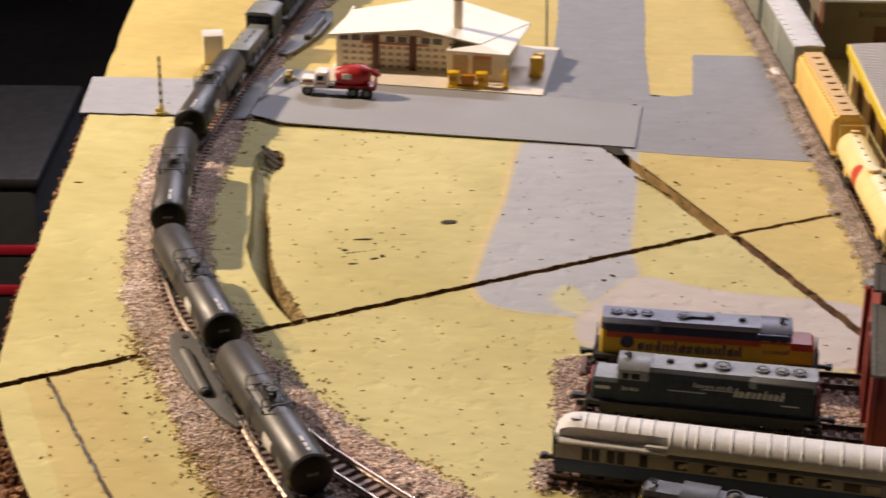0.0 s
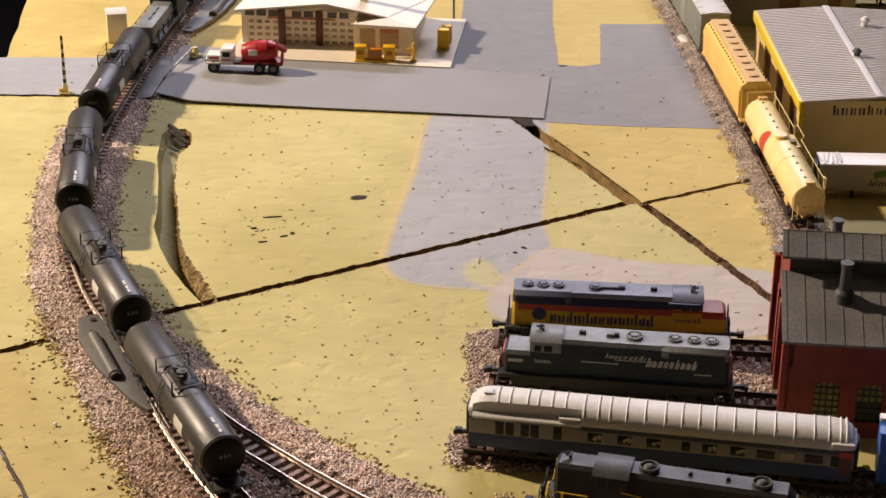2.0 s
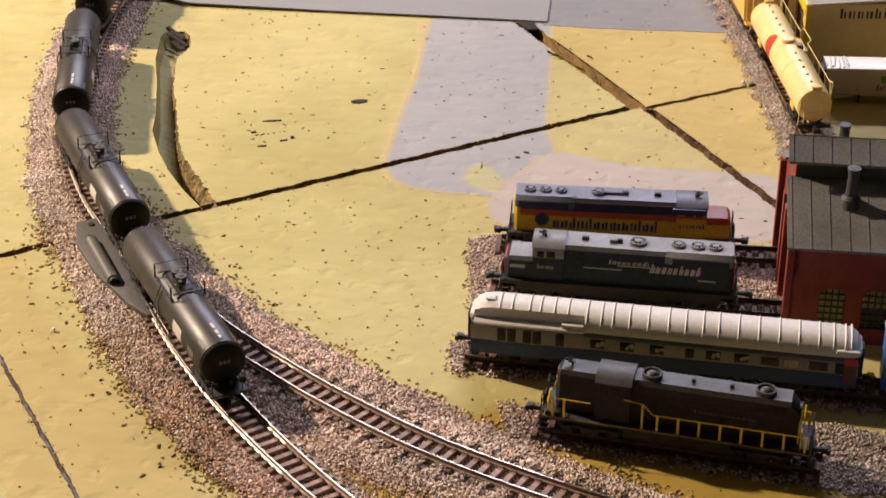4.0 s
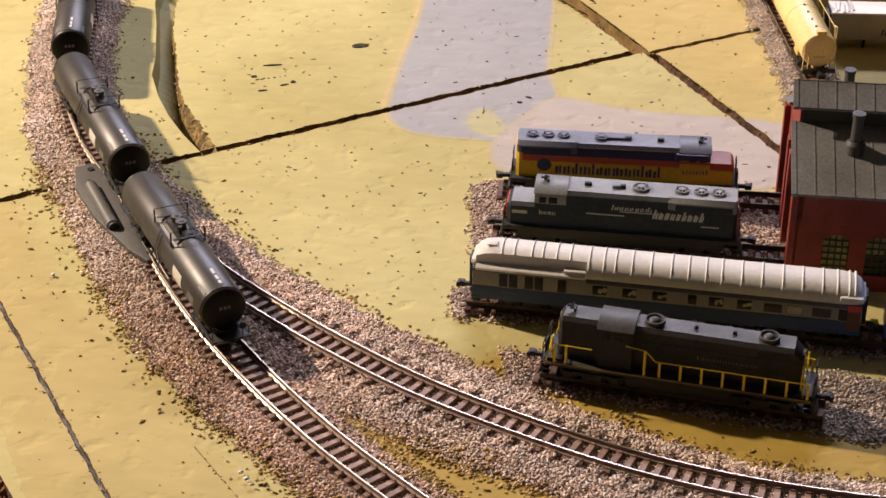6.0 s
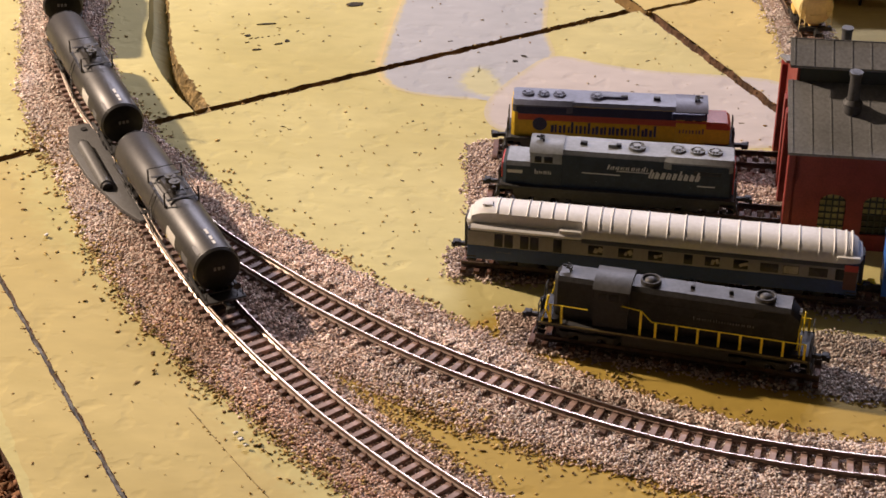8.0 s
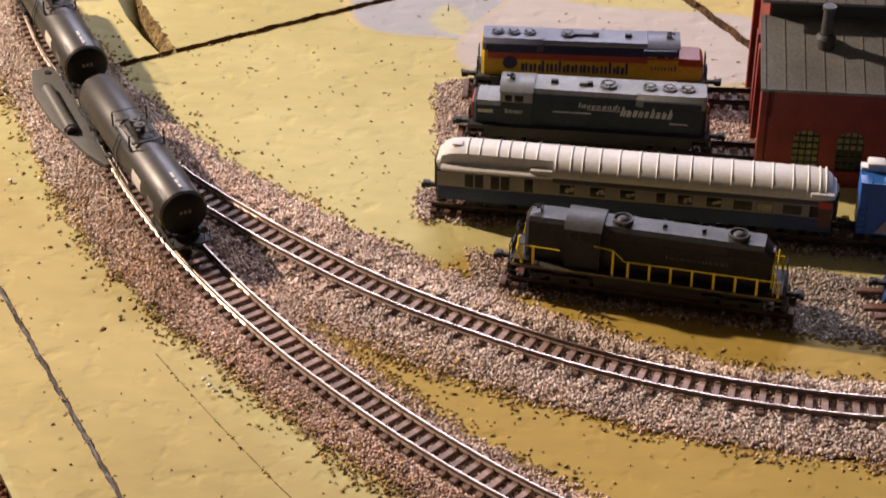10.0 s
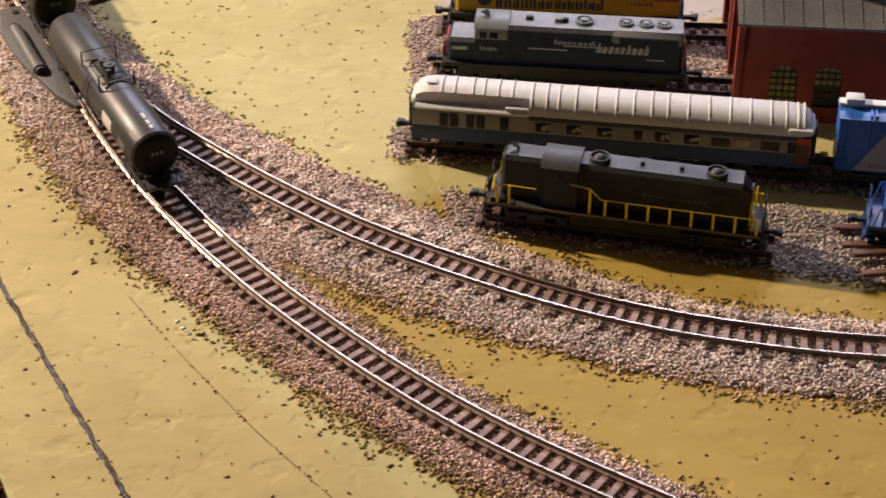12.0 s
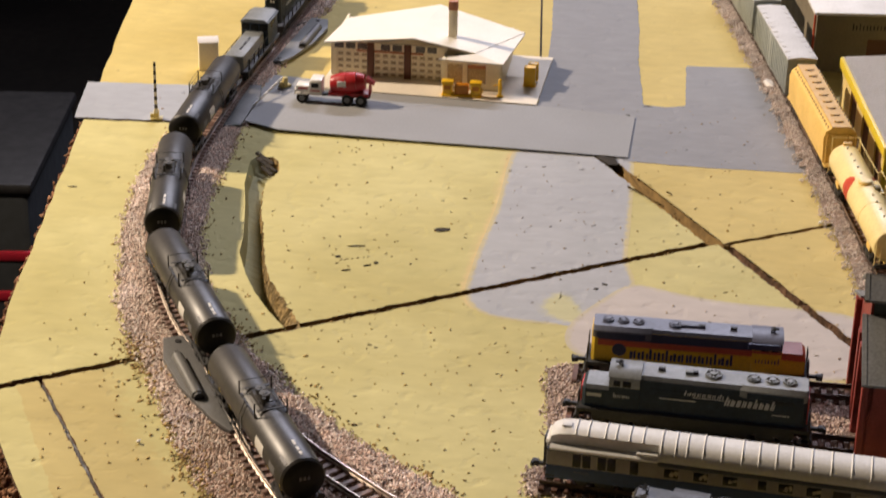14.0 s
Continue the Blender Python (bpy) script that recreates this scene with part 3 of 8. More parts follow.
def cut_all(bm, cuts):
    for seam, side in cuts:
        cut(bm, seam, side)
    return bm


PANELS = [  # far west, far east, near east, near west, edge west, beyond the road
    [(SEAM_A, 1), (SEAM_E, -1), (SEAM_B, -1)],
    [(SEAM_AE, 1), (SEAM_E, -1), (SEAM_B, 1)],
    [(SEAM_AE, -1), (SEAM_BS, 1), (SEAM_E, -1)],
    [(SEAM_A, -1), (SEAM_BS, -1), (SEAM_C, 1)],
    [(SEAM_A, -1), (SEAM_BS, -1), (SEAM_C, -1)],
    [(SEAM_E, 1)],
]
rng = random.Random(11)
edge_pts = rough_outline(OUTLINE, rng, 0.014, 0.0006)
ground = new("ground")
tagged(ground, "table top of tan-painted foam boards with open seams", "layout ground", kind="structure")
for number, cuts in enumerate(PANELS):
    bm = slab(fresh(), edge_pts, -0.026, 0.0)
    bmesh.ops.triangulate(bm, faces=bm.faces)
    cut_all(bm, cuts)
    me = finish("foam_board", bm, GOLD if number in (1, 2, 5) else TAN, 1, 0)
    me.materials.append(FOAM_SIDE)
    me.materials.append(SEAM_GOLD)
    for p in me.polygons:
        p.material_index = 0 if p.normal.z > 0.5 else 2 if p.center.x > -0.02 and 0.70 < p.center.y < 0.935 else 1
    ob = new("foam_board", me)
    ob.parent = ground


def tear_at(seam, side, x, y):
    """A point of a sawn edge, pushed out or in where the foam is torn."""
    gap, amount = GAPS.get(seam, HALF_GAP), 0.00024 if seam == SEAM_C else 0.00042
    (x0, y0), (x1, y1) = seam
    d = Vector((x1 - x0, y1 - y0)).normalized()
    nrm = Vector((-d.y, d.x)) * side
    s = (Vector((x, y)) - Vector((x0, y0))).dot(d) * 1000 + 37 * side
    tear = 0.7 * math.sin(s * 0.31) + 0.6 * math.sin(s * 0.74 + 1.9 * math.sin(s * 0.17)) + 0.7 * math.sin(s * 1.5) * max(0.0, math.sin(s * 0.13 + side))
    return Vector((x, y)) + nrm * (amount * tear)


def clipped(pts, cuts):
    """The outline that lies on the given sides of the seams, its sawn edges torn."""
    pts = [(Vector(p), None) for p in pts]
    for seam, side in cuts:
        (x0, y0), (x1, y1) = seam
        d = Vector((x1 - x0, y1 - y0)).normalized()
        nrm = Vector((-d.y, d.x)) * side
        gap = GAPS.get(seam, HALF_GAP)
        out = []
        for (p, tag), (q, _) in zip(pts, pts[1:] + pts[:1]):
            a, b = (p - Vector((x0, y0))).dot(nrm) - gap, (q - Vector((x0, y0))).dot(nrm) - gap
            if a >= 0:
                out.append((p, tag))
            if a * b < 0:
                # the edge that leaves the kept side is followed by the sawn edge
                out.append((p + (q - p) * (a / (a - b)), (seam, side) if a >= 0 else tag))
        pts = out
    full = []
    for (p, tag), (q, _) in zip(pts, pts[1:] + pts[:1]):
        n = max(1, int((q - p).length / 0.0013)) if tag else 1
        for k in range(n):
            v = p + (q - p) * (k / n)
            full.append(tear_at(*tag, v.x, v.y) if tag and k else v)
    return full


def groove_sections():
    """A groove torn out of the board: a ramp, darkened to olive for its shade, that falls to a ragged brown wall."""
    own = random.Random(4)
    ys = np.linspace(0.9000, 0.7075, 120)

    def along(*pairs):
        return np.interp(-ys, [-y for y, _ in pairs], [v for _, v in pairs])
    low_l = along((0.900, -0.1365), (0.893, -0.1387), (0.865, -0.1375), (0.840, -0.1335), (0.815, -0.1305), (0.8017, -0.1289), (0.785, -0.1283), (0.763, -0.1224),
                  (0.745, -0.1159), (0.727, -0.1074), (0.708, -0.0964))
    low_r = along((0.900, -0.1280), (0.893, -0.1250), (0.880, -0.1240), (0.868, -0.1272), (0.859, -0.1277), (0.8335, -0.1256), (0.815, -0.1222), (0.796, -0.1195),
                  (0.779, -0.1166), (0.759, -0.1131), (0.741, -0.1077), (0.725, -0.1018), (0.712, -0.0959), (0.706, -0.0935))
    lip = along((0.900, 0.0008), (0.885, 0.0016), (0.870, 0.0006), (0.770, 0.0008), (0.755, 0.0024), (0.740, 0.0044), (0.720, 0.0052), (0.710, 0.0036), (0.706, 0.0012))
    deep = along((0.900, 0.0008), (0.890, 0.0042), (0.878, 0.0034), (0.868, 0.0040), (0.8335, 0.0048), (0.815, 0.0056), (0.798, 0.0064), (0.770, 0.0072), (0.730, 0.0062), (0.706, 0.0014))
    out = []
    for y, a, b, w, h in zip(ys, low_l, low_r, lip, deep):
        b2 = b + own.uniform(-0.0004, 0.0004)
        mid = w * own.uniform(0.3, 0.7)
        out.append([Vector((a, y, 0)), Vector((a * 0.80 + b2 * 0.20, y, -h * 1.15)), Vector((b2, y, -h * own.uniform(1.66, 1.76))),
                    Vector((b2 + mid, y, -h * own.uniform(0.3, 0.9))), Vector((b2 + w * own.uniform(0.9, 1.2), y, 0))])
    return out


def grooved_board():
    outer = clipped(edge_pts, PANELS[0])
    secs = groove_sections()
    hole = [q[0].xy for q in secs] + [q[-1].xy for q in reversed(secs)]
    pts = outer + hole
    n, m = len(outer), len(hole)
    edges = [(k, (k + 1) % n) for k in range(n)] + [(n + k, n + (k + 1) % m) for k in range(m)]
    verts, _, faces, *_ = delaunay_2d_cdt(pts, edges, [], 1, 1e-7)
    left_of = {round(q[0].y, 5): (q[0].x, q[-1].x) for q in secs}
    lys = np.array(sorted(left_of))
    lx = np.array([left_of[y] for y in lys])
    bm = fresh()
    top = [bm.verts.new((v.x, v.y, 0)) for v in verts]
    for f in faces:
        c = sum((verts[k] for k in f), Vector((0, 0))) / 3
        if lys[0] < c.y < lys[-1] and np.interp(c.y, lys, lx[:, 0]) < c.x < np.interp(c.y, lys, lx[:, 1]):
            continue
        face = bm.faces.new([top[k] for k in f])
        if face.normal.z < 0 or (verts[f[1]] - verts[f[0]]).cross(verts[f[2]] - verts[f[0]]) < 0:
            face.normal_flip()
    low = [bm.verts.new((p.x, p.y, -0.026)) for p in outer]
    high = [bm.verts.new((p.x, p.y, 0)) for p in outer]
    for k in range(n):
        at_seam = outer[k].y < 0.935 and (outer[k].x > -0.02 or outer[k].y < 0.80) and outer[k].x > -0.19
        bm.faces.new((low[k], low[(k + 1) % n], high[(k + 1) % n], high[k])).material_index = 3 if at_seam else 1
    rows = [[bm.verts.new(p) for p in q] for q in secs]
    for a, b in zip(rows, rows[1:]):
        for k in range(4):
            bm.faces.new((a[k], b[k], b[k + 1], a[k + 1])).material_index = 4 if k < 2 else 2
    me = finish("foam_board", bm, TAN, 1, 0)
    me.materials.append(FOAM_SIDE)
    me.materials.append(GOUGE)
    me.materials.append(SEAM_GOLD)
    me.materials.append(GROOVE_SHADE)
    return me


ground.children[0].data = grooved_board()
bm = slab(fresh(), [(-0.24, 1.60), (-0.215, 0.9), (-0.205, 0.66), (-0.215, 0.60), (-0.175, 0.48), (-0.135, 0.40), (-0.07, 0.24), (0.0, 0.10), (0.80, 0.08), (0.80, 1.66)], -0.040, -0.0275)
deck = new("table_deck", finish("table_deck", bm, PLY, 1, 0))
tagged(deck, "brown plywood deck under the foam boards", "table", kind="structure")
for x, y in ((-0.12, 0.62), (0.7, 0.2), (0.7, 1.55), (-0.2, 1.55)):
    bm = box(fresh(), (x, y, -0.485), (0.06, 0.06, 0.89), bev=0.004)
    leg = new("table_leg", finish("table_leg", bm, PLY, 1))
    leg.parent = deck


# rough brown foam seen at the bottom of the seams
for seam, z, wide, mat in ((SEAM_A, -0.0050, 0.004, SEAM_BROWN), (SEAM_AE, -0.0038, 0.004, SEAM_BROWN), (SEAM_B, -0.0090, 0.006, SEAM_BROWN), (SEAM_BS, -0.0065, 0.004, SEAM_BROWN), (SEAM_C, -0.0007, 0.004, GLUE), (SEAM_E, -0.0040, 0.004, CRACK)):
    a, e = Vector(seam[0]), Vector(seam[1])
    d = (e - a).normalized()
    n = Vector((-d.y, d.x)) * wide
    a, e = a + d * (0.008 if seam is SEAM_E else 0.0), e + d * (0.28 if seam is SEAM_C else 0.012 if seam in (SEAM_A, SEAM_B) else 0.03)
    bm = slab(fresh(), [tuple(a - n), tuple(e - n), tuple(e + n), tuple(a + n)], z - 0.003, z)
    fill = new("seam_filler", finish("seam_filler", bm, mat, 1, 0))
    fill.parent = ground


# ---- painted areas, thin coats on the boards ----
def coat(name, pts, material, z, label, panels=range(5), wobble=0.00035):
    own = random.Random(len(pts) * 7 + int(z * 1e6))
    area = new(name)
    tagged(area, label, "painted ground", kind="structure")
    for k in panels:
        if k is None:
            bm = slab(fresh(), rough_outline(pts, own, 0.004, wobble), -0.0004, z)
            part("paint_coat", bm, material, area, scale=1, smooth=0)
            continue
        bm = slab(fresh(), rough_outline(pts, own, 0.004, wobble), -0.0004, z)
        bmesh.ops.triangulate(bm, faces=bm.faces)
        cut_all(bm, PANELS[k])
        if len(bm.faces) < 2:
            bm.free()
            continue
        part("paint_coat", bm, material, area, scale=1, smooth=0)
    return area


STRIP = [(-0.0044, 0.925), (-0.0080, 0.880), (-0.0111, 0.8437), (-0.0175, 0.80), (-0.0212, 0.7691), (-0.0232, 0.7500), (-0.0175, 0.7330), (-0.004, 0.7290),
         (0.012, 0.7270), (0.026, 0.7255), (0.038, 0.7270), (0.046, 0.7420), (0.050, 0.7720), (0.0459, 0.7879), (0.0490, 0.83), (0.0527, 0.8831), (0.054, 0.925)]
def soft_coat(name, pts, material, z, label, panels, rim=0.004, edges=()):
    """A brushed coat without a hard edge: a sheet whose cover falls off over the rim."""
    own = random.Random(len(pts) * 5 + int(z * 1e6))
    area = new(name)
    tagged(area, label, "painted ground", kind="structure")
    q = np.array(rough_outline(pts, own, 0.004, 0.0004))
    if np.sum(q[:, 0] * np.roll(q[:, 1], -1) - np.roll(q[:, 0], -1) * q[:, 1]) < 0:
        q = q[::-1]
    for _ in range(6):
        q = 0.5 * q + 0.25 * (np.roll(q, 1, 0) + np.roll(q, -1, 0))
    t = np.roll(q, -1, 0) - np.roll(q, 1, 0)
    nrm = np.c_[-t[:, 1], t[:, 0]] / np.hypot(*t.T)[:, None]
    for k in panels:
        bm = fresh()
        cover = bm.verts.layers.float.new("cover")
        rings = []
        for off, c in ((-0.5 * rim, 0.0), (0.5 * rim, 1.0)):
            ring = [bm.verts.new((*v, z)) for v in q + nrm * off]
            for v in ring:
                v[cover] = c
            rings.append(ring)
        m = len(q)
        for a in range(m):
            bm.faces.new((rings[0][a], rings[0][(a + 1) % m], rings[1][(a + 1) % m], rings[1][a]))
        bm.faces.new(rings[1])
        bmesh.ops.triangulate(bm, faces=bm.faces)
        for cut_here in PANELS[k] + [(edge, 1) for edge in edges]:
            cut(bm, *cut_here, closed=False)
        if len(bm.faces) < 2:
            bm.free()
            continue
        part("paint_coat", bm, material, area, scale=1, smooth=0)
    return area


soft_coat("painted_road", [(x - 0.0035, y) for x, y in STRIP[:7]] + [(x + 0.008, y) for x, y in STRIP[6::-1]], FRINGE, 0.00003, "orange overspray beside the grey painted road", (0, 3), 0.006)
soft_coat("painted_road", STRIP, STRIP_GREY, 0.00006, "lilac grey painted road across the tan boards", (0, 1, 2, 3), 0.0042)
soft_coat("painted_yard", [(0.020, 0.7150), (0.028, 0.7360), (0.0420, 0.7560), (0.0500, 0.7690), (0.060, 0.7615), (0.085, 0.7520), (0.146, 0.7440), (0.150, 0.7190), (0.148, 0.690), (0.120, 0.686), (0.060, 0.694), (0.024, 0.698)],
          PINK_GREY, 0.00009, "pinkish grey painted yard behind the locomotives", (2, 3), 0.0045)
soft_coat("paint_dab", [(0.0180, 0.7600), (0.0115, 0.7490), (0.0074, 0.7366), (0.0160, 0.7300), (0.0280, 0.7220), (0.0290, 0.7330), (0.0235, 0.7480)], LEMON, 0.000075,
          "pale lemon yellow paint dab on the grey road", (3,), 0.0075)
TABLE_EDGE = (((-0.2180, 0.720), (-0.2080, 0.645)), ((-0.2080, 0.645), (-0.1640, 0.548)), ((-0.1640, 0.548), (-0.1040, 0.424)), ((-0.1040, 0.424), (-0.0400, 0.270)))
# this coat darkens the near table edge, where the lamp's light falls off
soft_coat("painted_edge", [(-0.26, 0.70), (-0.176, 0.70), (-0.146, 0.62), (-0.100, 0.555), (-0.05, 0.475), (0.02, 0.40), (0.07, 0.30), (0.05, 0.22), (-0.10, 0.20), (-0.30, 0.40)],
          FALLOFF_WASH, 0.000015, "tan warmed and darkened for lamp falloff along the table's outer edge", (3, 4), 0.024, TABLE_EDGE)
soft_coat("painted_infield", [(-0.055, 0.568), (-0.020, 0.535), (0.010, 0.552), (0.020, 0.566), (0.060, 0.560), (0.250, 0.515), (0.250, 0.380), (0.110, 0.395), (0.040, 0.440), (-0.020, 0.505)],
          BROWN_FALLOFF_WASH, 0.00003, "golden brown wash between the tracks, darkened for the lamp's falloff", (2, 3), 0.016)
coat("painted_road", [(-0.245, 1.0000), (-0.19, 1.0010), (-0.150, 1.004), (-0.150, 0.9455), (-0.19, 0.9455), (-0.240, 0.9440)], GREY_PAINT, 0.00016,
     "grey painted road at the level crossing", (5,))
coat("painted_road", [(0.050, 0.9127), (0.090, 0.9080), (0.148, 0.9050), (0.150, 1.0635), (0.0917, 1.0630), (0.0871, 0.9967), (0.076, 0.9935), (0.0640, 0.9960), (0.0644, 1.0718),
     (0.0670, 1.1260), (0.070, 1.30), (0.015, 1.30), (0.0138, 1.1245), (0.0115, 1.0657), (0.004, 0.960), (0.050, 0.960)], FORECOURT, 0.00016,
     "broad grey painted road and forecourt", (None,))
# the far board seam, a drawn-in groove filled with dirt
bm = box(fresh(), (0.0072, 1.19, 0.0), (0.0012, 0.25, 0.0003))
tagged(new("ground_seam", finish("ground_seam", bm, CRACK, 1, 0)), "dirty seam between two foam boards", "seam", kind="structure")
bm = fresh()
own = random.Random(23)
line = smooth_line([(-0.0775, 0.508), (-0.0580, 0.4770), (-0.0346, 0.4425), (-0.0100, 0.4110), (0.012, 0.385)], 0.0012, 30)
k = 0
while k < len(line) - 4:
    n = own.randint(2, 4)
    (xa, ya), (xb, yb) = line[k], line[min(k + n, len(line) - 1)]
    wide = own.uniform(0.00022, 0.0005)
    box(bm, ((xa + xb) / 2, (ya + yb) / 2, 0.0), (math.hypot(xb - xa, yb - ya), wide, 0.0002), rz=math.degrees(math.atan2(yb - ya, xb - xa)))
    k += n + own.choice((0, 0, 0, 1))
line_dots = line[sorted(own.sample(range(4, len(line) - 2), 46))]
tagged(new("pencil_line", finish("pencil_line", bm, PENCIL, 1, 0)), "thin broken scribed line on the tan paint", "line", kind="stuff")

# grey card laid across as a road, its front edge lifted over the seam
bm = fresh()
own = random.Random(5)
CARD_EDGE = [(-0.1510, 0.9462), (-0.1295, 0.9340), (-0.06, 0.9268), (0.0, 0.9208), (0.0527, 0.9157)]
rows_c = []
for w in np.linspace(0, 1, 9):
    row = []
    for x, y in CARD_EDGE:
        far_y = 1.0186 - (x + 0.1381) * 0.226
        lift = 0.0012 * (1 - w) ** 2 * (1.0 if x < -0.1 else 0.55 if x < 0.03 else 0.2)
        row.append(bm.verts.new((x + 0.006 * w, y + (far_y - y) * w, 0.0008 + lift)))
    rows_c.append(row)
for a, b in zip(rows_c, rows_c[1:]):
    for k in range(len(a) - 1):
        bm.faces.new((a[k], a[k + 1], b[k + 1], b[k]))
bmesh.ops.recalc_face_normals(bm, faces=bm.faces)
bmesh.ops.solidify(bm, geom=bm.faces, thickness=0.0006)
card = new("road_card", finish("road_card", bm, CARD, 1, 0))
tagged(card, "grey card strip laid as a road in front of the filling station", "road", kind="structure")
bm = slab(fresh(), [(-0.1590, 0.9350), (-0.1500, 0.9370), (-0.1455, 0.9800), (-0.1470, 0.9990), (-0.1535, 0.9990)], 0.0, 0.0026)
bmesh.ops.bevel(bm, geom=bm.edges[:], offset=0.0004, segments=2, affect="EDGES", profile=0.5)
tagged(new("crossing_panel", finish("crossing_panel", bm, SOOT, 1, 30)), "dark grey crossing panel between the rails and the card road", "road", kind="structure")
# dark plate that stands for the shaded hollow under the card's corner
bm = slab(fresh(), [(0.0345, 0.9200), (0.0455, 0.9190), (0.0480, 0.9060), (0.0432, 0.9055)], -0.0003, 0.0007)
tagged(new("cut_hollow", finish("cut_hollow", bm, CRACK, 1, 0)), "dark plate for the shaded hollow below the card road", "hollow", kind="structure")


# ---- shreds and dents ----
for k, (x, y, ln) in enumerate(((-0.1318, 0.8985, 14.0), (-0.1298, 0.8905, 15.0), (-0.1290, 0.8825, 9.0))):
    bm = fresh()
    own = random.Random(k)
    for j in range(4):
        box(bm, (-ln / 2 + (j + 0.5) * ln / 4, own.uniform(-0.2, 0.2), own.uniform(-0.2, 0.2)), (ln / 3.4, own.uniform(1.5, 3.0), 0.9), rz=own.uniform(-8, 8), bev=0.2)
    fibre = new("torn_fibre", finish("torn_fibre", bm, CRACK))
    fibre.matrix_basis = pose(x, y, -0.0004, 0, 8, -46)
    tagged(fibre, "dark torn shred of foam bridging the pit", "foam shred", kind="structure")
for (x, y), (a, b), turn in (((-0.0372, 0.8181), (0.0038, 0.0022), 10), ((-0.0757, 0.7962), (0.0040, 0.0006), 8), ((-0.0830, 0.7840), (0.0014, 0.0010), 0),
                             ((-0.0655, 0.7790), (0.0011, 0.0012), 0), ((0.0335, 0.7610), (0.0012, 0.0008), 0), ((0.0375, 0.7660), (0.0014, 0.0008), -20),
                             ((0.0665, 0.9935), (0.0026, 0.0007), 0), ((0.0530, 0.9760), (0.0012, 0.0010), 0), ((0.0550, 0.9785), (0.0012, 0.0010), 0),
                             ((-0.0780, 0.7700), (0.0022, 0.0005), 12), ((-0.0690, 0.7760), (0.0020, 0.0005), 25), ((-0.2200, 0.8520), (0.0022, 0.0005), 0)):
    bm = fresh()
    own = random.Random(int(x * 1e5))
    c, s = math.cos(radians(turn)), math.sin(radians(turn))
    ring = []
    for k in range(14):
        ang, r = 2 * math.pi * k / 14, own.uniform(0.8, 1.15)
        u, v = a * r * math.cos(ang), b * r * math.sin(ang)
        ring.append((x + u * c - v * s, y + u * s + v * c))
    slab(bm, ring, -0.0003, 0.00035)
    tagged(new("foam_dent", finish("foam_dent", bm, CRACK, 1, 0)), "small dark dent in the painted foam", "dent", kind="structure")


# torn curls of foam along the golden seam
own = random.Random(41)
bm = fresh()
for x, y in ((0.0535, 0.8755), (0.0552, 0.8735), (0.0570, 0.8712), (0.0588, 0.8690), (0.0603, 0.8660), (0.0622, 0.8632), (0.0640, 0.8608), (0.0660, 0.8572), (0.0682, 0.8545), (0.0728, 0.8700)):
    a0, r0 = own.uniform(-0.5, 0.3), own.uniform(0.0016, 0.0030)
    arc_pts = [(x + r0 * math.cos(a0 + 0.5 * k) - r0, y + 0.6 * r0 * math.sin(a0 + 0.5 * k), 0.0003 + 0.0003 * k) for k in range(5)]
    tube(bm, arc_pts, own.uniform(0.00028, 0.0005), 4)
tagged(new("torn_curls", finish("torn_curls", bm, SEAM_BROWN, 1, 0)), "brown torn curls of foam along the seam's edge", "foam shred", kind="stuff")
# short scratches and pressed nicks in the paint
own = random.Random(52)
bm = fresh()
spots = [(-0.0855, 0.7858), (-0.0616, 0.7892), (-0.0588, 0.7863), (-0.0695, 0.8284), (-0.0813, 0.7811), (-0.0790, 0.7818), (-0.0765, 0.7826), (-0.0740, 0.7835), (-0.0715, 0.7845), (-0.0695, 0.7852),
         (-0.1190, 0.8319), (-0.1091, 0.8269), (-0.1061, 0.7884), (0.0289, 0.8989), (0.0305, 0.8993), (0.0808, 0.7889), (0.0904, 0.7629), (-0.0349, 0.7058), (-0.0613, 0.6993), (-0.0588, 0.6969)]
for k in range(105):
    if k < len(spots):
        x, y = spots[k]
    else:
        x, y = own.uniform(-0.125, 0.125), own.uniform(0.56, 0.93)
        # nothing on the track's shoulder or under the locomotives
        if x < -0.10 + 0.35 * max(0.0, 0.72 - y) or (x > 0.0 and y < 0.70):
            continue
    long, wide, turn = own.uniform(0.0005, 0.0018) * own.uniform(0.8, 1.6), own.uniform(0.00018, 0.00045), own.uniform(-0.5, 0.9)
    bend = own.uniform(-0.5, 0.5)
    pts = []
    for j in range(4):
        u = (j / 3 - 0.5) * long
        v = bend * (u * u) / long * 2
        pts.append((x + u * math.cos(turn) - v * math.sin(turn), y + u * math.sin(turn) + v * math.cos(turn)))
    for (xa, ya), (xb, yb) in zip(pts, pts[1:]):
        box(bm, ((xa + xb) / 2, (ya + yb) / 2, 0.00005), (math.hypot(xb - xa, yb - ya) * 1.1, wide, 0.0004), rz=math.degrees(math.atan2(yb - ya, xb - xa)))
tagged(new("paint_scratches", finish("paint_scratches", bm, SCRATCH, 1, 0)), "short dark scratches and nicks in the tan paint", "scratches", kind="stuff")


# ---- ballast ----
def nearest(p, q):
    """Distance of points p to the line q, signed: positive on its left."""
    best = np.full(len(p), 9.0)
    sign = np.ones(len(p))
    t = np.gradient(q, axis=0)
    for k in range(0, len(q), 2):
        d = p - q[k]
        r = np.hypot(d[:, 0], d[:, 1])
        m = r < best
        best[m] = r[m]
        sign[m] = np.sign(t[k, 0] * d[m, 1] - t[k, 1] * d[m, 0])
    return best * sign


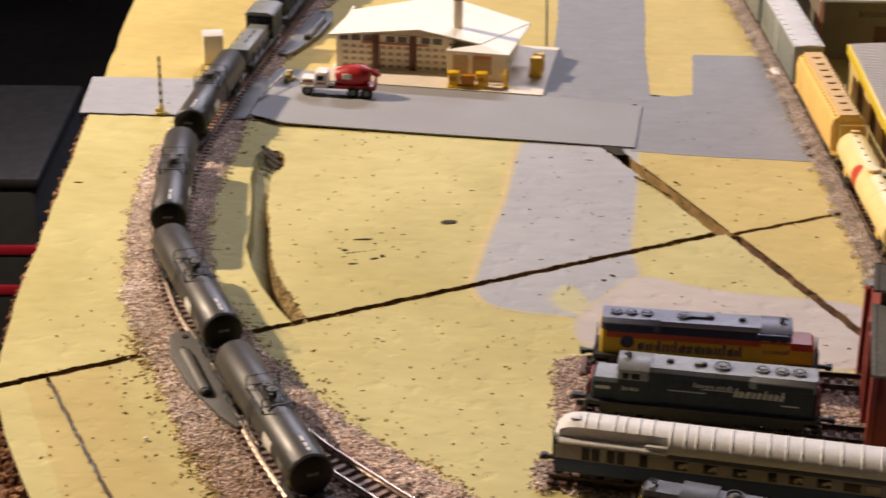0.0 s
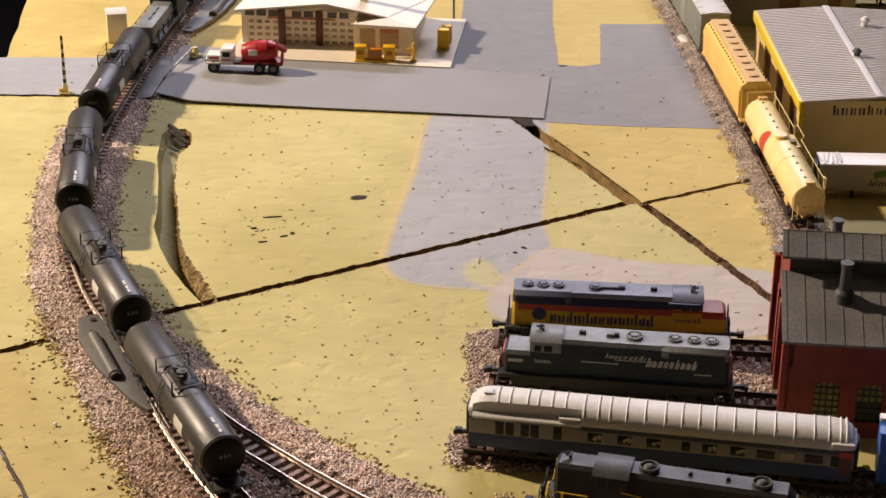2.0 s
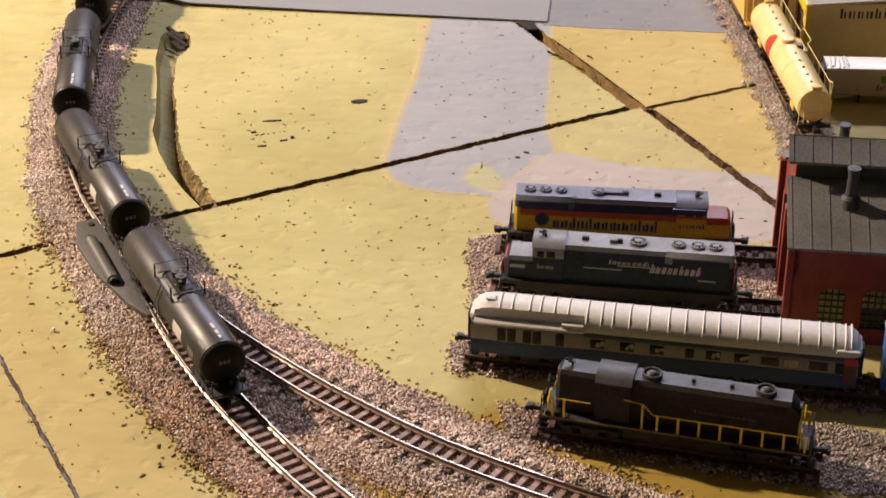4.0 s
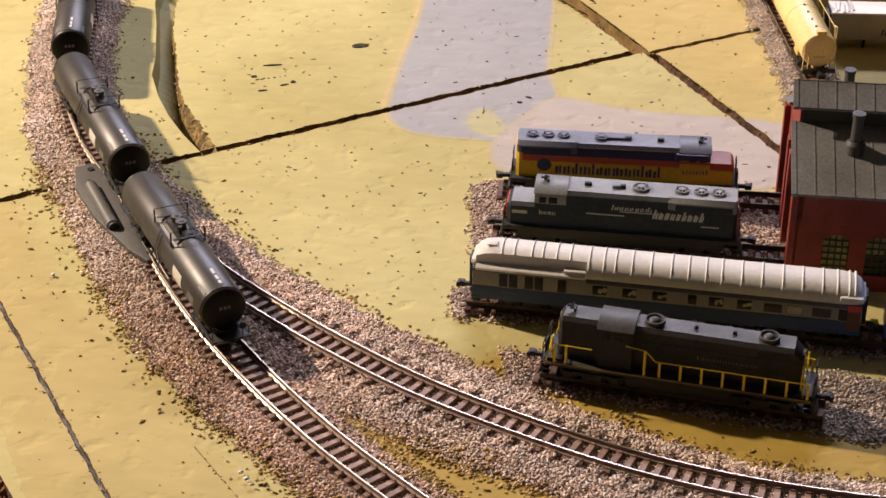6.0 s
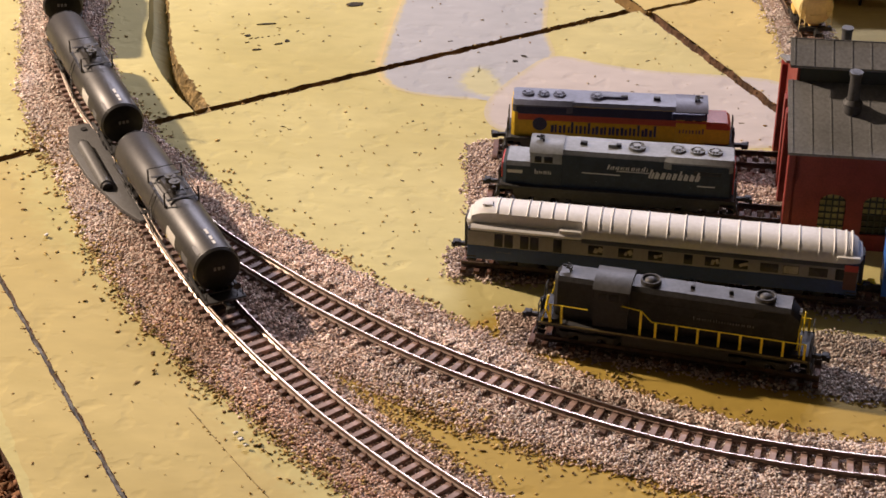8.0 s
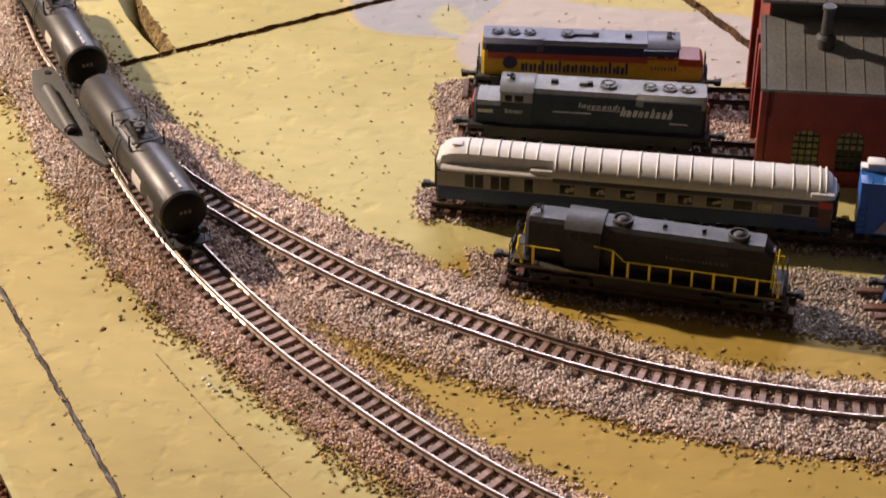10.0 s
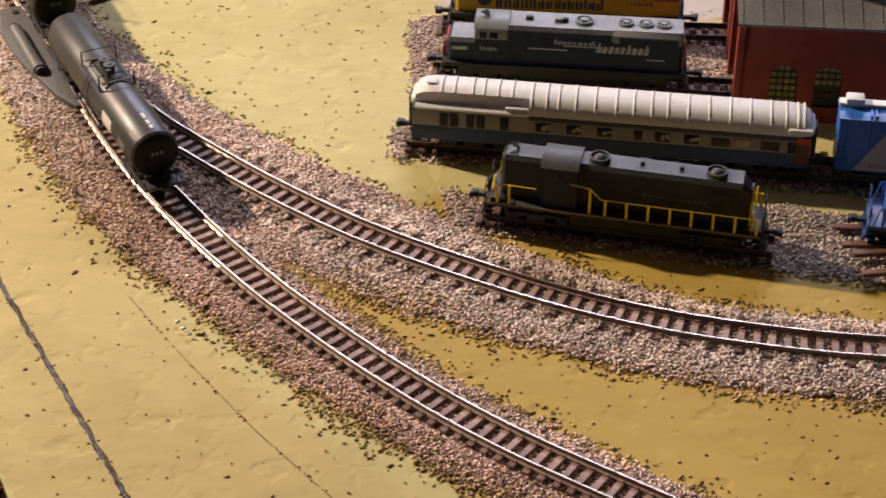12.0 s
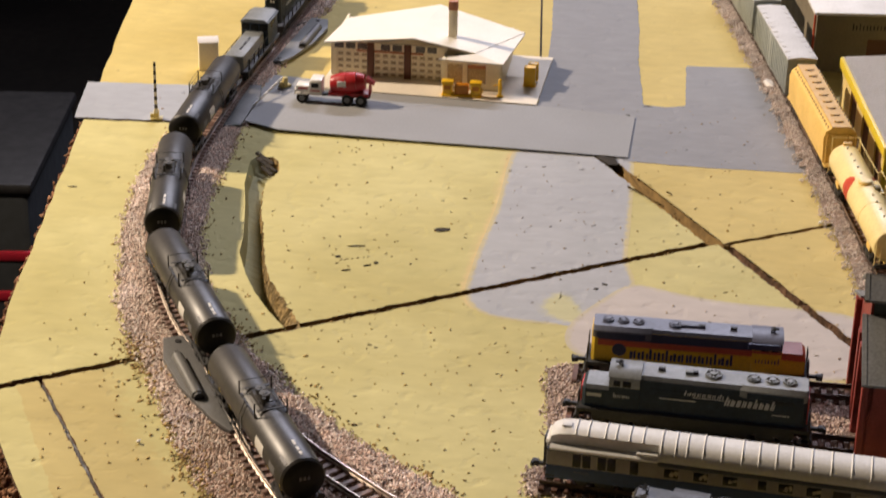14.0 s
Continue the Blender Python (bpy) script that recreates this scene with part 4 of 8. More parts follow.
def wobbly(p, scale, seed):
    """Smooth noise in -1..1 on the plane."""
    r = np.random.RandomState(seed)
    out = np.zeros(len(p))
    for k in range(6):
        f = scale * (1.6 ** k)
        ang, ph = r.uniform(0, 6.28), r.uniform(0, 6.28, 2)
        u = p[:, 0] * math.cos(ang) + p[:, 1] * math.sin(ang)
        v = -p[:, 0] * math.sin(ang) + p[:, 1] * math.cos(ang)
        out += np.sin(u * f + ph[0]) * np.sin(v * f + ph[1]) / (1.3 ** k)
    return out / 2.2


def grains(name, place, size, material, label, category, seed, flat=0.75, long=1.0):
    """Many small irregular stones in one mesh."""
    r = np.random.RandomState(seed)
    n = len(place)
    base = np.array([(1, 0, 0), (-1, 0, 0), (0, 1, 0), (0, -1, 0), (0, 0, 1), (0, 0, -1)], float)
    tri = np.array([(0, 2, 4), (2, 1, 4), (1, 3, 4), (3, 0, 4), (2, 0, 5), (1, 2, 5), (3, 1, 5), (0, 3, 5)])
    stretch = r.uniform(0.6, 1.25, (n, 1, 3)) * np.array([long, 1, flat])
    v = (base[None] + r.uniform(-0.35, 0.35, (n, 6, 3))) * stretch * size[:, None, None] * 0.5
    a, b = r.uniform(0, 6.28, n), r.uniform(-0.7, 0.7, n)
    ca, sa, cb, sb = np.cos(a)[:, None], np.sin(a)[:, None], np.cos(b)[:, None], np.sin(b)[:, None]
    x, y, z = v[..., 0], v[..., 1] * cb - v[..., 2] * sb, v[..., 1] * sb + v[..., 2] * cb
    v = np.stack([x * ca - y * sa, x * sa + y * ca, z], -1) + place[:, None]
    me = bpy.data.meshes.new(name)
    f = (tri[None] + 6 * np.arange(n)[:, None, None]).reshape(-1)
    me.vertices.add(6 * n)
    me.vertices.foreach_set("co", v.reshape(-1).astype(np.float32))
    me.loops.add(len(f))
    me.loops.foreach_set("vertex_index", f.astype(np.int32))
    me.polygons.add(8 * n)
    me.polygons.foreach_set("loop_start", np.arange(0, 24 * n, 3, dtype=np.int32))
    me.update(calc_edges=True)
    me.materials.append(material)
    return tagged(new(name, me), label, category, kind="stuff")


def scattered(x0, x1, y0, y1, pitch, seed):
    r = np.random.RandomState(seed)
    gx, gy = np.meshgrid(np.arange(x0, x1, pitch), np.arange(y0, y1, pitch))
    p = np.c_[gx.ravel(), gy.ravel()]
    return p + r.uniform(-0.5, 0.5, p.shape) * pitch


def main_depth(p):
    """How far inside the ballast of the main line and its branch a point lies, and the distance to the nearer centre line."""
    dm, db = nearest(p, MAIN), nearest(p, BRANCH)
    y = p[:, 1]
    outer = np.interp(y, [0.40, 0.48, 0.55, 0.62, 0.69, 0.78, 0.91, 1.0, 1.2], [0.021, 0.022, 0.027, 0.029, 0.027, 0.022, 0.0215, 0.017, 0.020])
    inner = np.interp(y, [0.30, 0.42, 0.50, 0.56, 0.68, 0.74, 0.80, 0.90, 1.0, 1.2], [0.016, 0.016, 0.015, 0.015, 0.018, 0.0185, 0.0185, 0.022, 0.016, 0.020])
    b_in = np.interp(p[:, 0], [-0.14, -0.09, -0.05, 0.0, 0.02, 0.10, 0.25], [0.018, 0.022, 0.0265, 0.028, 0.026, 0.019, 0.018])
    b_out = np.interp(p[:, 0], [-0.1, 0.0, 0.05, 0.12, 0.25], [0.026, 0.0265, 0.0245, 0.024, 0.024])
    # the main line runs towards the camera, so its left side faces the branch
    i1 = np.where(dm < 0, outer + dm, inner - dm)
    i2 = np.where(db < 0, b_out + db, b_in - db)
    i2[(y > 0.735)] = -1
    # the road crosses at grade, so no stones lie beside the ties there
    i1 = np.where((y > 0.9455) & (y < 1.001) & (abs(dm) > 0.0075), -0.01, i1)
    return np.maximum(i1, i2), np.minimum(abs(dm), abs(db))


def bed_height(inside, centre):
    return 0.0021 * np.clip(inside / 0.009, 0, 1) ** 0.8 * np.interp(centre, (0.0055, 0.0062, 0.0080, 0.0102), (0.60, 0.54, 0.58, 1.0))


p = scattered(-0.215, 0.255, 0.325, 1.26, 0.00080, 21)
near = np.minimum(abs(nearest(p, MAIN[::4])), abs(nearest(p, BRANCH[::4]))) < 0.04
p = p[near]
inside, centre = main_depth(p)
inside = inside + 0.0022 * wobbly(p, 260, 3)
r = np.random.RandomState(2)
keep = (inside > 0) & ((inside > 0.003) | (r.rand(len(p)) < 0.35 + 0.2 * inside / 0.003)) & (r.rand(len(p)) < np.where(p[:, 1] > 0.95, 0.45, 1.0))
p, inside, centre = p[keep], inside[keep], centre[keep]
r = np.random.RandomState(4)
z = bed_height(inside, centre) + r.uniform(-0.0003, 0.0003, len(p))
to_branch = abs(nearest(p, BRANCH[::2]))
buried = np.clip((p[:, 0] + 0.075) / 0.03, 0, 1) * (to_branch < centre + 1e-4)
z += buried * np.interp(centre, (0.0054, 0.0060, 0.0085, 0.0150), (0.0, 0.0017, 0.0015, 0.0))
size = r.uniform(0.0008, 0.0016, len(p)) * np.where(centre < 0.0088, 0.8, 1.0) * np.where(p[:, 1] > 0.95, 1.35, 1.0)
# towards the near table edge the outer shoulder is stained reddish brown
dm = nearest(p, MAIN[::2])
stain = np.clip((0.60 - p[:, 1]) / 0.10, 0, 1) * np.clip((-dm - 0.003) / 0.010, 0, 1) * np.clip(0.85 + 0.35 * wobbly(p, 110, 14), 0, 1)
brown = r.rand(len(p)) < 0.9 * stain
# paler stones put the far curve's strong light into the colour
pale = ~brown & (r.rand(len(p)) < np.clip((p[:, 1] - 0.55) / 0.09, 0, 1) * np.where(dm < 0, 0.9, 0.55))
beside_branch = np.clip((p[:, 0] + 0.06) / 0.06, 0, 1) * np.clip((0.024 - to_branch) / 0.008, 0, 1)
pale |= ~brown & (r.rand(len(p)) < 0.85 * beside_branch)
grains("ballast", np.c_[p, z][~brown & ~pale], size[~brown & ~pale], GRAVEL, "pinkish tan ballast stones heaped along the curved track", "ballast", 5)
grains("pale_ballast", np.c_[p, z][pale], size[pale], PALE_GRAVEL, "pale pinkish ballast stones, lightened where the far curve is strongly lit", "ballast", 8)
grains("brown_ballast", np.c_[p, z][brown], size[brown], BROWN_GRAVEL, "reddish brown ballast stones on the outer shoulder", "ballast", 6)

# bed below the stones
def bed(name, x0, x1, y0, y1, depth_of, label, step=0.0025, height=bed_height):
    gx, gy = np.arange(x0, x1, step), np.arange(y0, y1, step)
    xx, yy = np.meshgrid(gx, gy)
    q = np.c_[xx.ravel(), yy.ravel()]
    ins, cen = depth_of(q)
    h = height(ins, cen) - 0.00015
    bm = fresh()
    ids = {}
    nx = len(gx)
    ok = ins > 0.0012
    for j in range(len(gy) - 1):
        for i in range(nx - 1):
            c = (j * nx + i, j * nx + i + 1, (j + 1) * nx + i + 1, (j + 1) * nx + i)
            if all(ok[k] for k in c):
                vs = []
                for k in c:
                    if k not in ids:
                        ids[k] = bm.verts.new((q[k, 0], q[k, 1], h[k]))
                    vs.append(ids[k])
                bm.faces.new(vs)
    ob = new(name, finish(name, bm, BALLAST_BED, 1))
    return tagged(ob, label, "ballast bed", kind="structure")


bed("ballast_bed", -0.215, 0.255, 0.325, 1.27, main_depth, "packed ballast bed under the curved track")

# turf crumbs along the ballast's outer edge and strewn over the paint
p = scattered(-0.225, 0.255, 0.32, 1.2, 0.0012, 31)
p = p[np.minimum(abs(nearest(p, MAIN[::4])), abs(nearest(p, BRANCH[::4]))) < 0.05]
inside, centre = main_depth(p)
dm = nearest(p, MAIN[::2])
r = np.random.RandomState(6)
clump = wobbly(p, 120, 8)
olive = 1.5 * np.exp(-(((p[:, 0] + 0.163) / 0.014) ** 2 + ((p[:, 1] - 0.668) / 0.030) ** 2))
olive += 1.1 * np.exp(-(((p[:, 0] + 0.116) / 0.008) ** 2 + ((p[:, 1] - 0.722) / 0.022) ** 2))
olive += 0.9 * np.exp(-((p[:, 0] - 0.0) ** 2 + (p[:, 1] - 0.50) ** 2) / 0.022 ** 2)
band = np.clip((0.66 - p[:, 1]) / 0.06, 0, 1) * (dm < 0)
chance = 0.42 * np.exp(-((inside + 0.0005) / 0.0032) ** 2) * np.clip(0.35 + 0.7 * clump + olive, 0, 1.3)
chance += 0.13 * np.exp(-np.clip(-inside, 0, 1) / 0.0065) * (inside < 0) * (0.3 * (dm > 0) + olive) + 0.40 * olive * (inside > 0) * (inside < 0.011)
chance += band * np.where(inside > 0, 0.75 * np.exp(-np.clip(inside - 0.001, 0, 1) / 0.0050), 0.60 * np.exp(inside / 0.0030)) * np.clip(0.7 + 0.6 * clump, 0.1, 1.3)
chance += 0.38 * np.clip((p[:, 0] + 0.06) / 0.04, 0, 1) * (p[:, 1] < 0.56) * np.exp(-((inside + 0.001) / 0.0042) ** 2) * np.clip(0.6 + 0.8 * clump, 0, 1.4)
chance *= np.where(p[:, 1] > 0.70, np.where(dm < 0, 0.12, 0.45), 1.0)
chance *= np.where((p[:, 0] > -0.07) & (dm > 0) & (p[:, 1] < 0.60), np.where(inside < -0.003, 0.35, 1.25), 1.0)
keep = (r.rand(len(p)) < chance) & (centre > 0.0075) & (p[:, 1] < 1.0)
p, inside, centre = p[keep], inside[keep], centre[keep]
z = np.where(inside > 0, bed_height(inside, centre) + 0.0005, 0.0003)
grains("turf_crumbs", np.c_[p, z], r.uniform(0.0007, 0.0017, len(p)), CRUMBS, "dark olive turf crumbs strewn beside the ballast", "turf crumbs", 7, 0.32, 1.5)
p = scattered(-0.20, 0.16, 0.36, 1.0, 0.0050, 33)
r = np.random.RandomState(9)
ins, _ = main_depth(p)
p = p[(ins < -0.002) & (r.rand(len(p)) < 0.10 + 0.15 * (p[:, 1] < 0.72) * (p[:, 0] > -0.11)) & (p[:, 0] > -0.24 + 0.0 * p[:, 1])]
ok = (p[:, 0] > np.interp(p[:, 1], [0.36, 0.424, 0.508, 0.597, 0.72, 1.0], [-0.07, -0.10, -0.14, -0.18, -0.21, -0.23]))
p = p[ok]
grains("loose_crumbs", np.c_[p, np.full(len(p), 0.00025)], np.random.RandomState(3).uniform(0.0004, 0.0013, len(p)), CRUMBS, "loose dark crumbs strewn over the tan paint", "turf crumbs", 12, 0.36, 1.4)


# pale plaster bits dropped along the ballast
r = np.random.RandomState(91)
bits = np.array([(-0.0591, 0.4903), (-0.0570, 0.4870), (-0.0610, 0.4935), (-0.117, 0.632), (-0.1195, 0.628), (-0.141, 0.612), (-0.0305, 0.583), (0.022, 0.497), (0.142, 0.842), (0.1435, 0.838)])
grains("plaster_bits", np.c_[bits, np.full(len(bits), 0.0012)], r.uniform(0.0018, 0.0032, len(bits)), ROOF_CREAM, "pale plaster bits dropped beside the ballast", "plaster bits", 92, 0.6)

# crumbling foam along the groove's torn wall
r = np.random.RandomState(33)
secs = groove_sections()
at = []
for k, sec in enumerate(secs):
    y = sec[0].y
    for _ in range(3 if y > 0.77 else 2):
        a, b = sec[2], sec[4]
        f = r.uniform(-0.15, 0.75)
        at.append((a.x + (b.x - a.x) * f + r.normal(0, 0.0003), y + r.normal(0, 0.0006), (a.z + (b.z - a.z) * f) * 0.9))
at = np.array(at)
at = at[r.rand(len(at)) < 0.35 + 0.6 * np.clip(wobbly(at[:, :2], 90, 5), 0, 1)]
grains("groove_crumbs", at, r.uniform(0.0006, 0.0021, len(at)), CRUMBS, "torn brown foam crumbs along the groove's wall", "foam crumbs", 34, 0.9)

# crumbs caught on the scribed line
r = np.random.RandomState(64)
at = line_dots + r.normal(0, 0.0003, line_dots.shape)
grains("line_crumbs", np.c_[at, np.full(len(at), 0.0002)], r.uniform(0.0005, 0.0013, len(at)), CRUMBS, "small brown crumbs caught along the scribed line", "crumbs", 65, 0.5)

# torn lumps of foam along the outer side of the boards
r = np.random.RandomState(70)
edge = smooth_line(OUTLINE[3:14], 0.0012, 4)
edge = np.repeat(edge, 7, axis=0)
out = np.c_[-np.ones(len(edge)), -0.45 * np.ones(len(edge))] / 1.1
depth = r.uniform(0.0015, 0.025, len(edge))
at = edge + out * (r.uniform(-0.0010, 0.0012, len(edge)) + 0.10 * depth * r.rand(len(edge)))[:, None] + r.normal(0, 0.0006, edge.shape)
grains("foam_lumps", np.c_[at, -depth], r.uniform(0.0016, 0.0045, len(edge)), FOAM_LUMPS, "torn brown foam lumps along the table's rough side", "foam lumps", 71, 1.0)

# frayed bits along the seams
r = np.random.RandomState(77)
bits = []
for (a, b), wide in ((SEAM_A, 0.0022), (SEAM_AE, 0.0015), (SEAM_B, 0.0037), (SEAM_BS, 0.0024), ((SEAM_C[0], (-0.055, 0.389)), 0.0012)):
    a, b = np.array(a), np.array(b)
    d = (b - a) / np.hypot(*(b - a))
    nn = np.array((-d[1], d[0]))
    k = int(np.hypot(*(b - a)) / 0.0018)
    s = r.uniform(0, np.hypot(*(b - a)), k)
    off = (wide + r.normal(0, 0.00035, k)) * r.choice((-1, 1), k)
    bits.append(a + s[:, None] * d + off[:, None] * nn)
# clots on the outer edge of the filled seam
a, b = np.array(SEAM_C[0]), np.array(SEAM_C[1])
d = (b - a) / np.hypot(*(b - a))
nn = np.array((-d[1], d[0]))
clots = np.r_[0.052, 0.066, 0.0875, 0.0985, 0.112, 0.128, 0.150, 0.160, 0.1630, 0.178, 0.196]
clots = np.concatenate([clots + r.normal(0, 0.0008, len(clots)) for _ in range(4)])
bits.append(a + clots[:, None] * d - nn * (0.0013 + abs(r.normal(0, 0.0006, len(clots))))[:, None])
bits = np.concatenate(bits)
grains("seam_frays", np.c_[bits, np.full(len(bits), -0.0001)], r.uniform(0.0005, 0.0016, len(bits)) * r.uniform(0.6, 1.3, len(bits)), CRUMBS, "frayed dark crumbs along the foam seams", "crumbs", 78, 0.5)


# yard and freight ballast
def inside_yard(p):
    d1, d2, d3, d4 = (nearest(p, q[::3]) for q in (YARD_1, YARD_2, YARD_3, YARD_4_LINE))
    x = p[:, 0]
    pad12 = np.minimum.reduce([x - 0.010, 0.150 - x, 0.012 - d1, d2 + 0.013])
    pad3 = np.minimum(x - 0.002, 0.0125 - abs(d3))
    pad4 = np.minimum(x - 0.021, np.where(d4 > 0, np.interp(x, [0.11, 0.13], [0.0145, 0.030]) - d4, 0.0125 + d4))
    return np.maximum.reduce([pad12, pad3, pad4]), np.minimum.reduce([abs(d1), abs(d2), abs(d3), abs(d4)])


def freight_height(inside, centre):
    """Stones heaped over the ties' ends, up to the rails."""
    return 0.0028 * np.clip(inside / 0.008, 0, 1) ** 0.7 * np.interp(centre, (0.0040, 0.0054, 0.0062), (0.45, 0.55, 1.0))


def inside_freight(p):
    d = nearest(p, FREIGHT[::3])
    return np.minimum.reduce([p[:, 1] - 0.705, np.where(d > 0, 0.0162 - d, 0.013 + d)]), abs(d)


p = scattered(-0.005, 0.235, 0.48, 0.70, 0.00100, 41)
inside, centre = inside_yard(p)
inside = inside + 0.0022 * wobbly(p, 240, 5)
r = np.random.RandomState(12)
keep = (inside > 0) & ((inside > 0.003) | (r.rand(len(p)) < 0.5))
p, inside, centre = p[keep], inside[keep], centre[keep]
z = bed_height(inside, centre) + r.uniform(-0.0003, 0.0003, len(p))
size = r.uniform(0.0010, 0.0017, len(p))
# stones here are greyed to carry part of the locomotives' shadow
dark = r.rand(len(p)) < 0.9 * np.clip((p[:, 0] - 0.085) / 0.04, 0, 1) * np.clip((0.585 - p[:, 1]) / 0.03, 0, 1)
grains("grey_yard_ballast", np.c_[p, z][dark], size[dark], SHADED_GRAVEL, "yard ballast greyed for the black and blue locomotives' shadow", "ballast", 17)
grains("yard_ballast", np.c_[p, z][~dark], size[~dark], YARD_GRAVEL, "pinkish grey ballast under the yard tracks", "ballast", 15)
bed("yard_ballast_bed", -0.005, 0.235, 0.48, 0.70, inside_yard, "packed ballast bed under the yard tracks")
p = scattered(0.09, 0.19, 0.70, 1.27, 0.00082, 51)
inside, centre = inside_freight(p)
inside = inside + 0.003 * wobbly(p, 200, 6)
r = np.random.RandomState(13)
keep = (inside > 0) & ((inside > 0.003) | (r.rand(len(p)) < 0.5))
p, inside, centre = p[keep], inside[keep], centre[keep]
z = freight_height(inside, centre) + r.uniform(-0.0003, 0.0003, len(p))
grains("freight_ballast", np.c_[p, z], r.uniform(0.0008, 0.0014, len(p)), GREY_GRAVEL, "grey ballast beside the standing freight cars", "ballast", 16)
bed("freight_ballast_bed", 0.09, 0.19, 0.70, 1.27, inside_freight, "packed ballast bed under the freight track", height=freight_height)


# ---- rolling stock: shared parts ----
def bogie(parent, x, z0, wheelbase, material=BLACK_MATT, axles=2, frame_h=2.6, wheel_r=2.6, name="truck"):
    """A truck under a car: side frames and bolster, with wheels as sub-parts. Origin at the rail top."""
    bm = fresh()
    for s in (-1, 1):
        box(bm, (x, s * 5.9, 3.0), (wheelbase + 4.0, 1.0, 1.5), bev=0.25)
        box(bm, (x, s * 6.0, 2.2), (wheelbase * 0.42, 1.3, 2.6), bev=0.3)
        for k in range(axles):
            xx = x + (k / (axles - 1) - 0.5) * wheelbase
            box(bm, (xx, s * 6.1, 2.6), (2.6, 1.3, 2.2), bev=0.3)
        for k in range(3):
            cyl(bm, (x + (k - 1) * 0.9, s * 6.3, 1.4), (x + (k - 1) * 0.9, s * 6.3, 3.2), 0.35, n=6)
    box(bm, (x, 0, 3.6), (4.0, 12.0, 1.6), bev=0.2)
    t = part(name, bm, material, parent)
    for k in range(axles):
        xx = x + (k / (axles - 1) - 0.5) * wheelbase
        for s in (-1, 1):
            w = fresh()
            cyl(w, (xx, s * 3.9, wheel_r), (xx, s * 4.6, wheel_r), wheel_r + 0.5, n=16)
            cyl(w, (xx, s * 4.6, wheel_r), (xx, s * 5.4, wheel_r), wheel_r, n=16)
            cyl(w, (xx, s * 5.3, wheel_r), (xx, s * 5.7, wheel_r), 0.7, n=8)
            part("wheel", w, STEEL, t)
    return t


def coupler(parent, x, z, d, material=BLACK_MATT):
    bm = fresh()
    box(bm, (x + d * 1.6, 0, z), (4.2, 1.5, 1.5), bev=0.2)
    box(bm, (x + d * 4.6, 0.3, z), (2.6, 2.6, 2.2), bev=0.4)
    box(bm, (x + d * 5.6, -1.1, z), (1.2, 1.2, 2.0), bev=0.3)
    return part("coupler", bm, material, parent)


def on_track(q, s, half, z=RAIL_TOP):
    """The pose of a car whose trucks stand half a length before and behind s."""
    a, b = at_arc(q, s - half), at_arc(q, s + half)
    return heading(a, b, z)


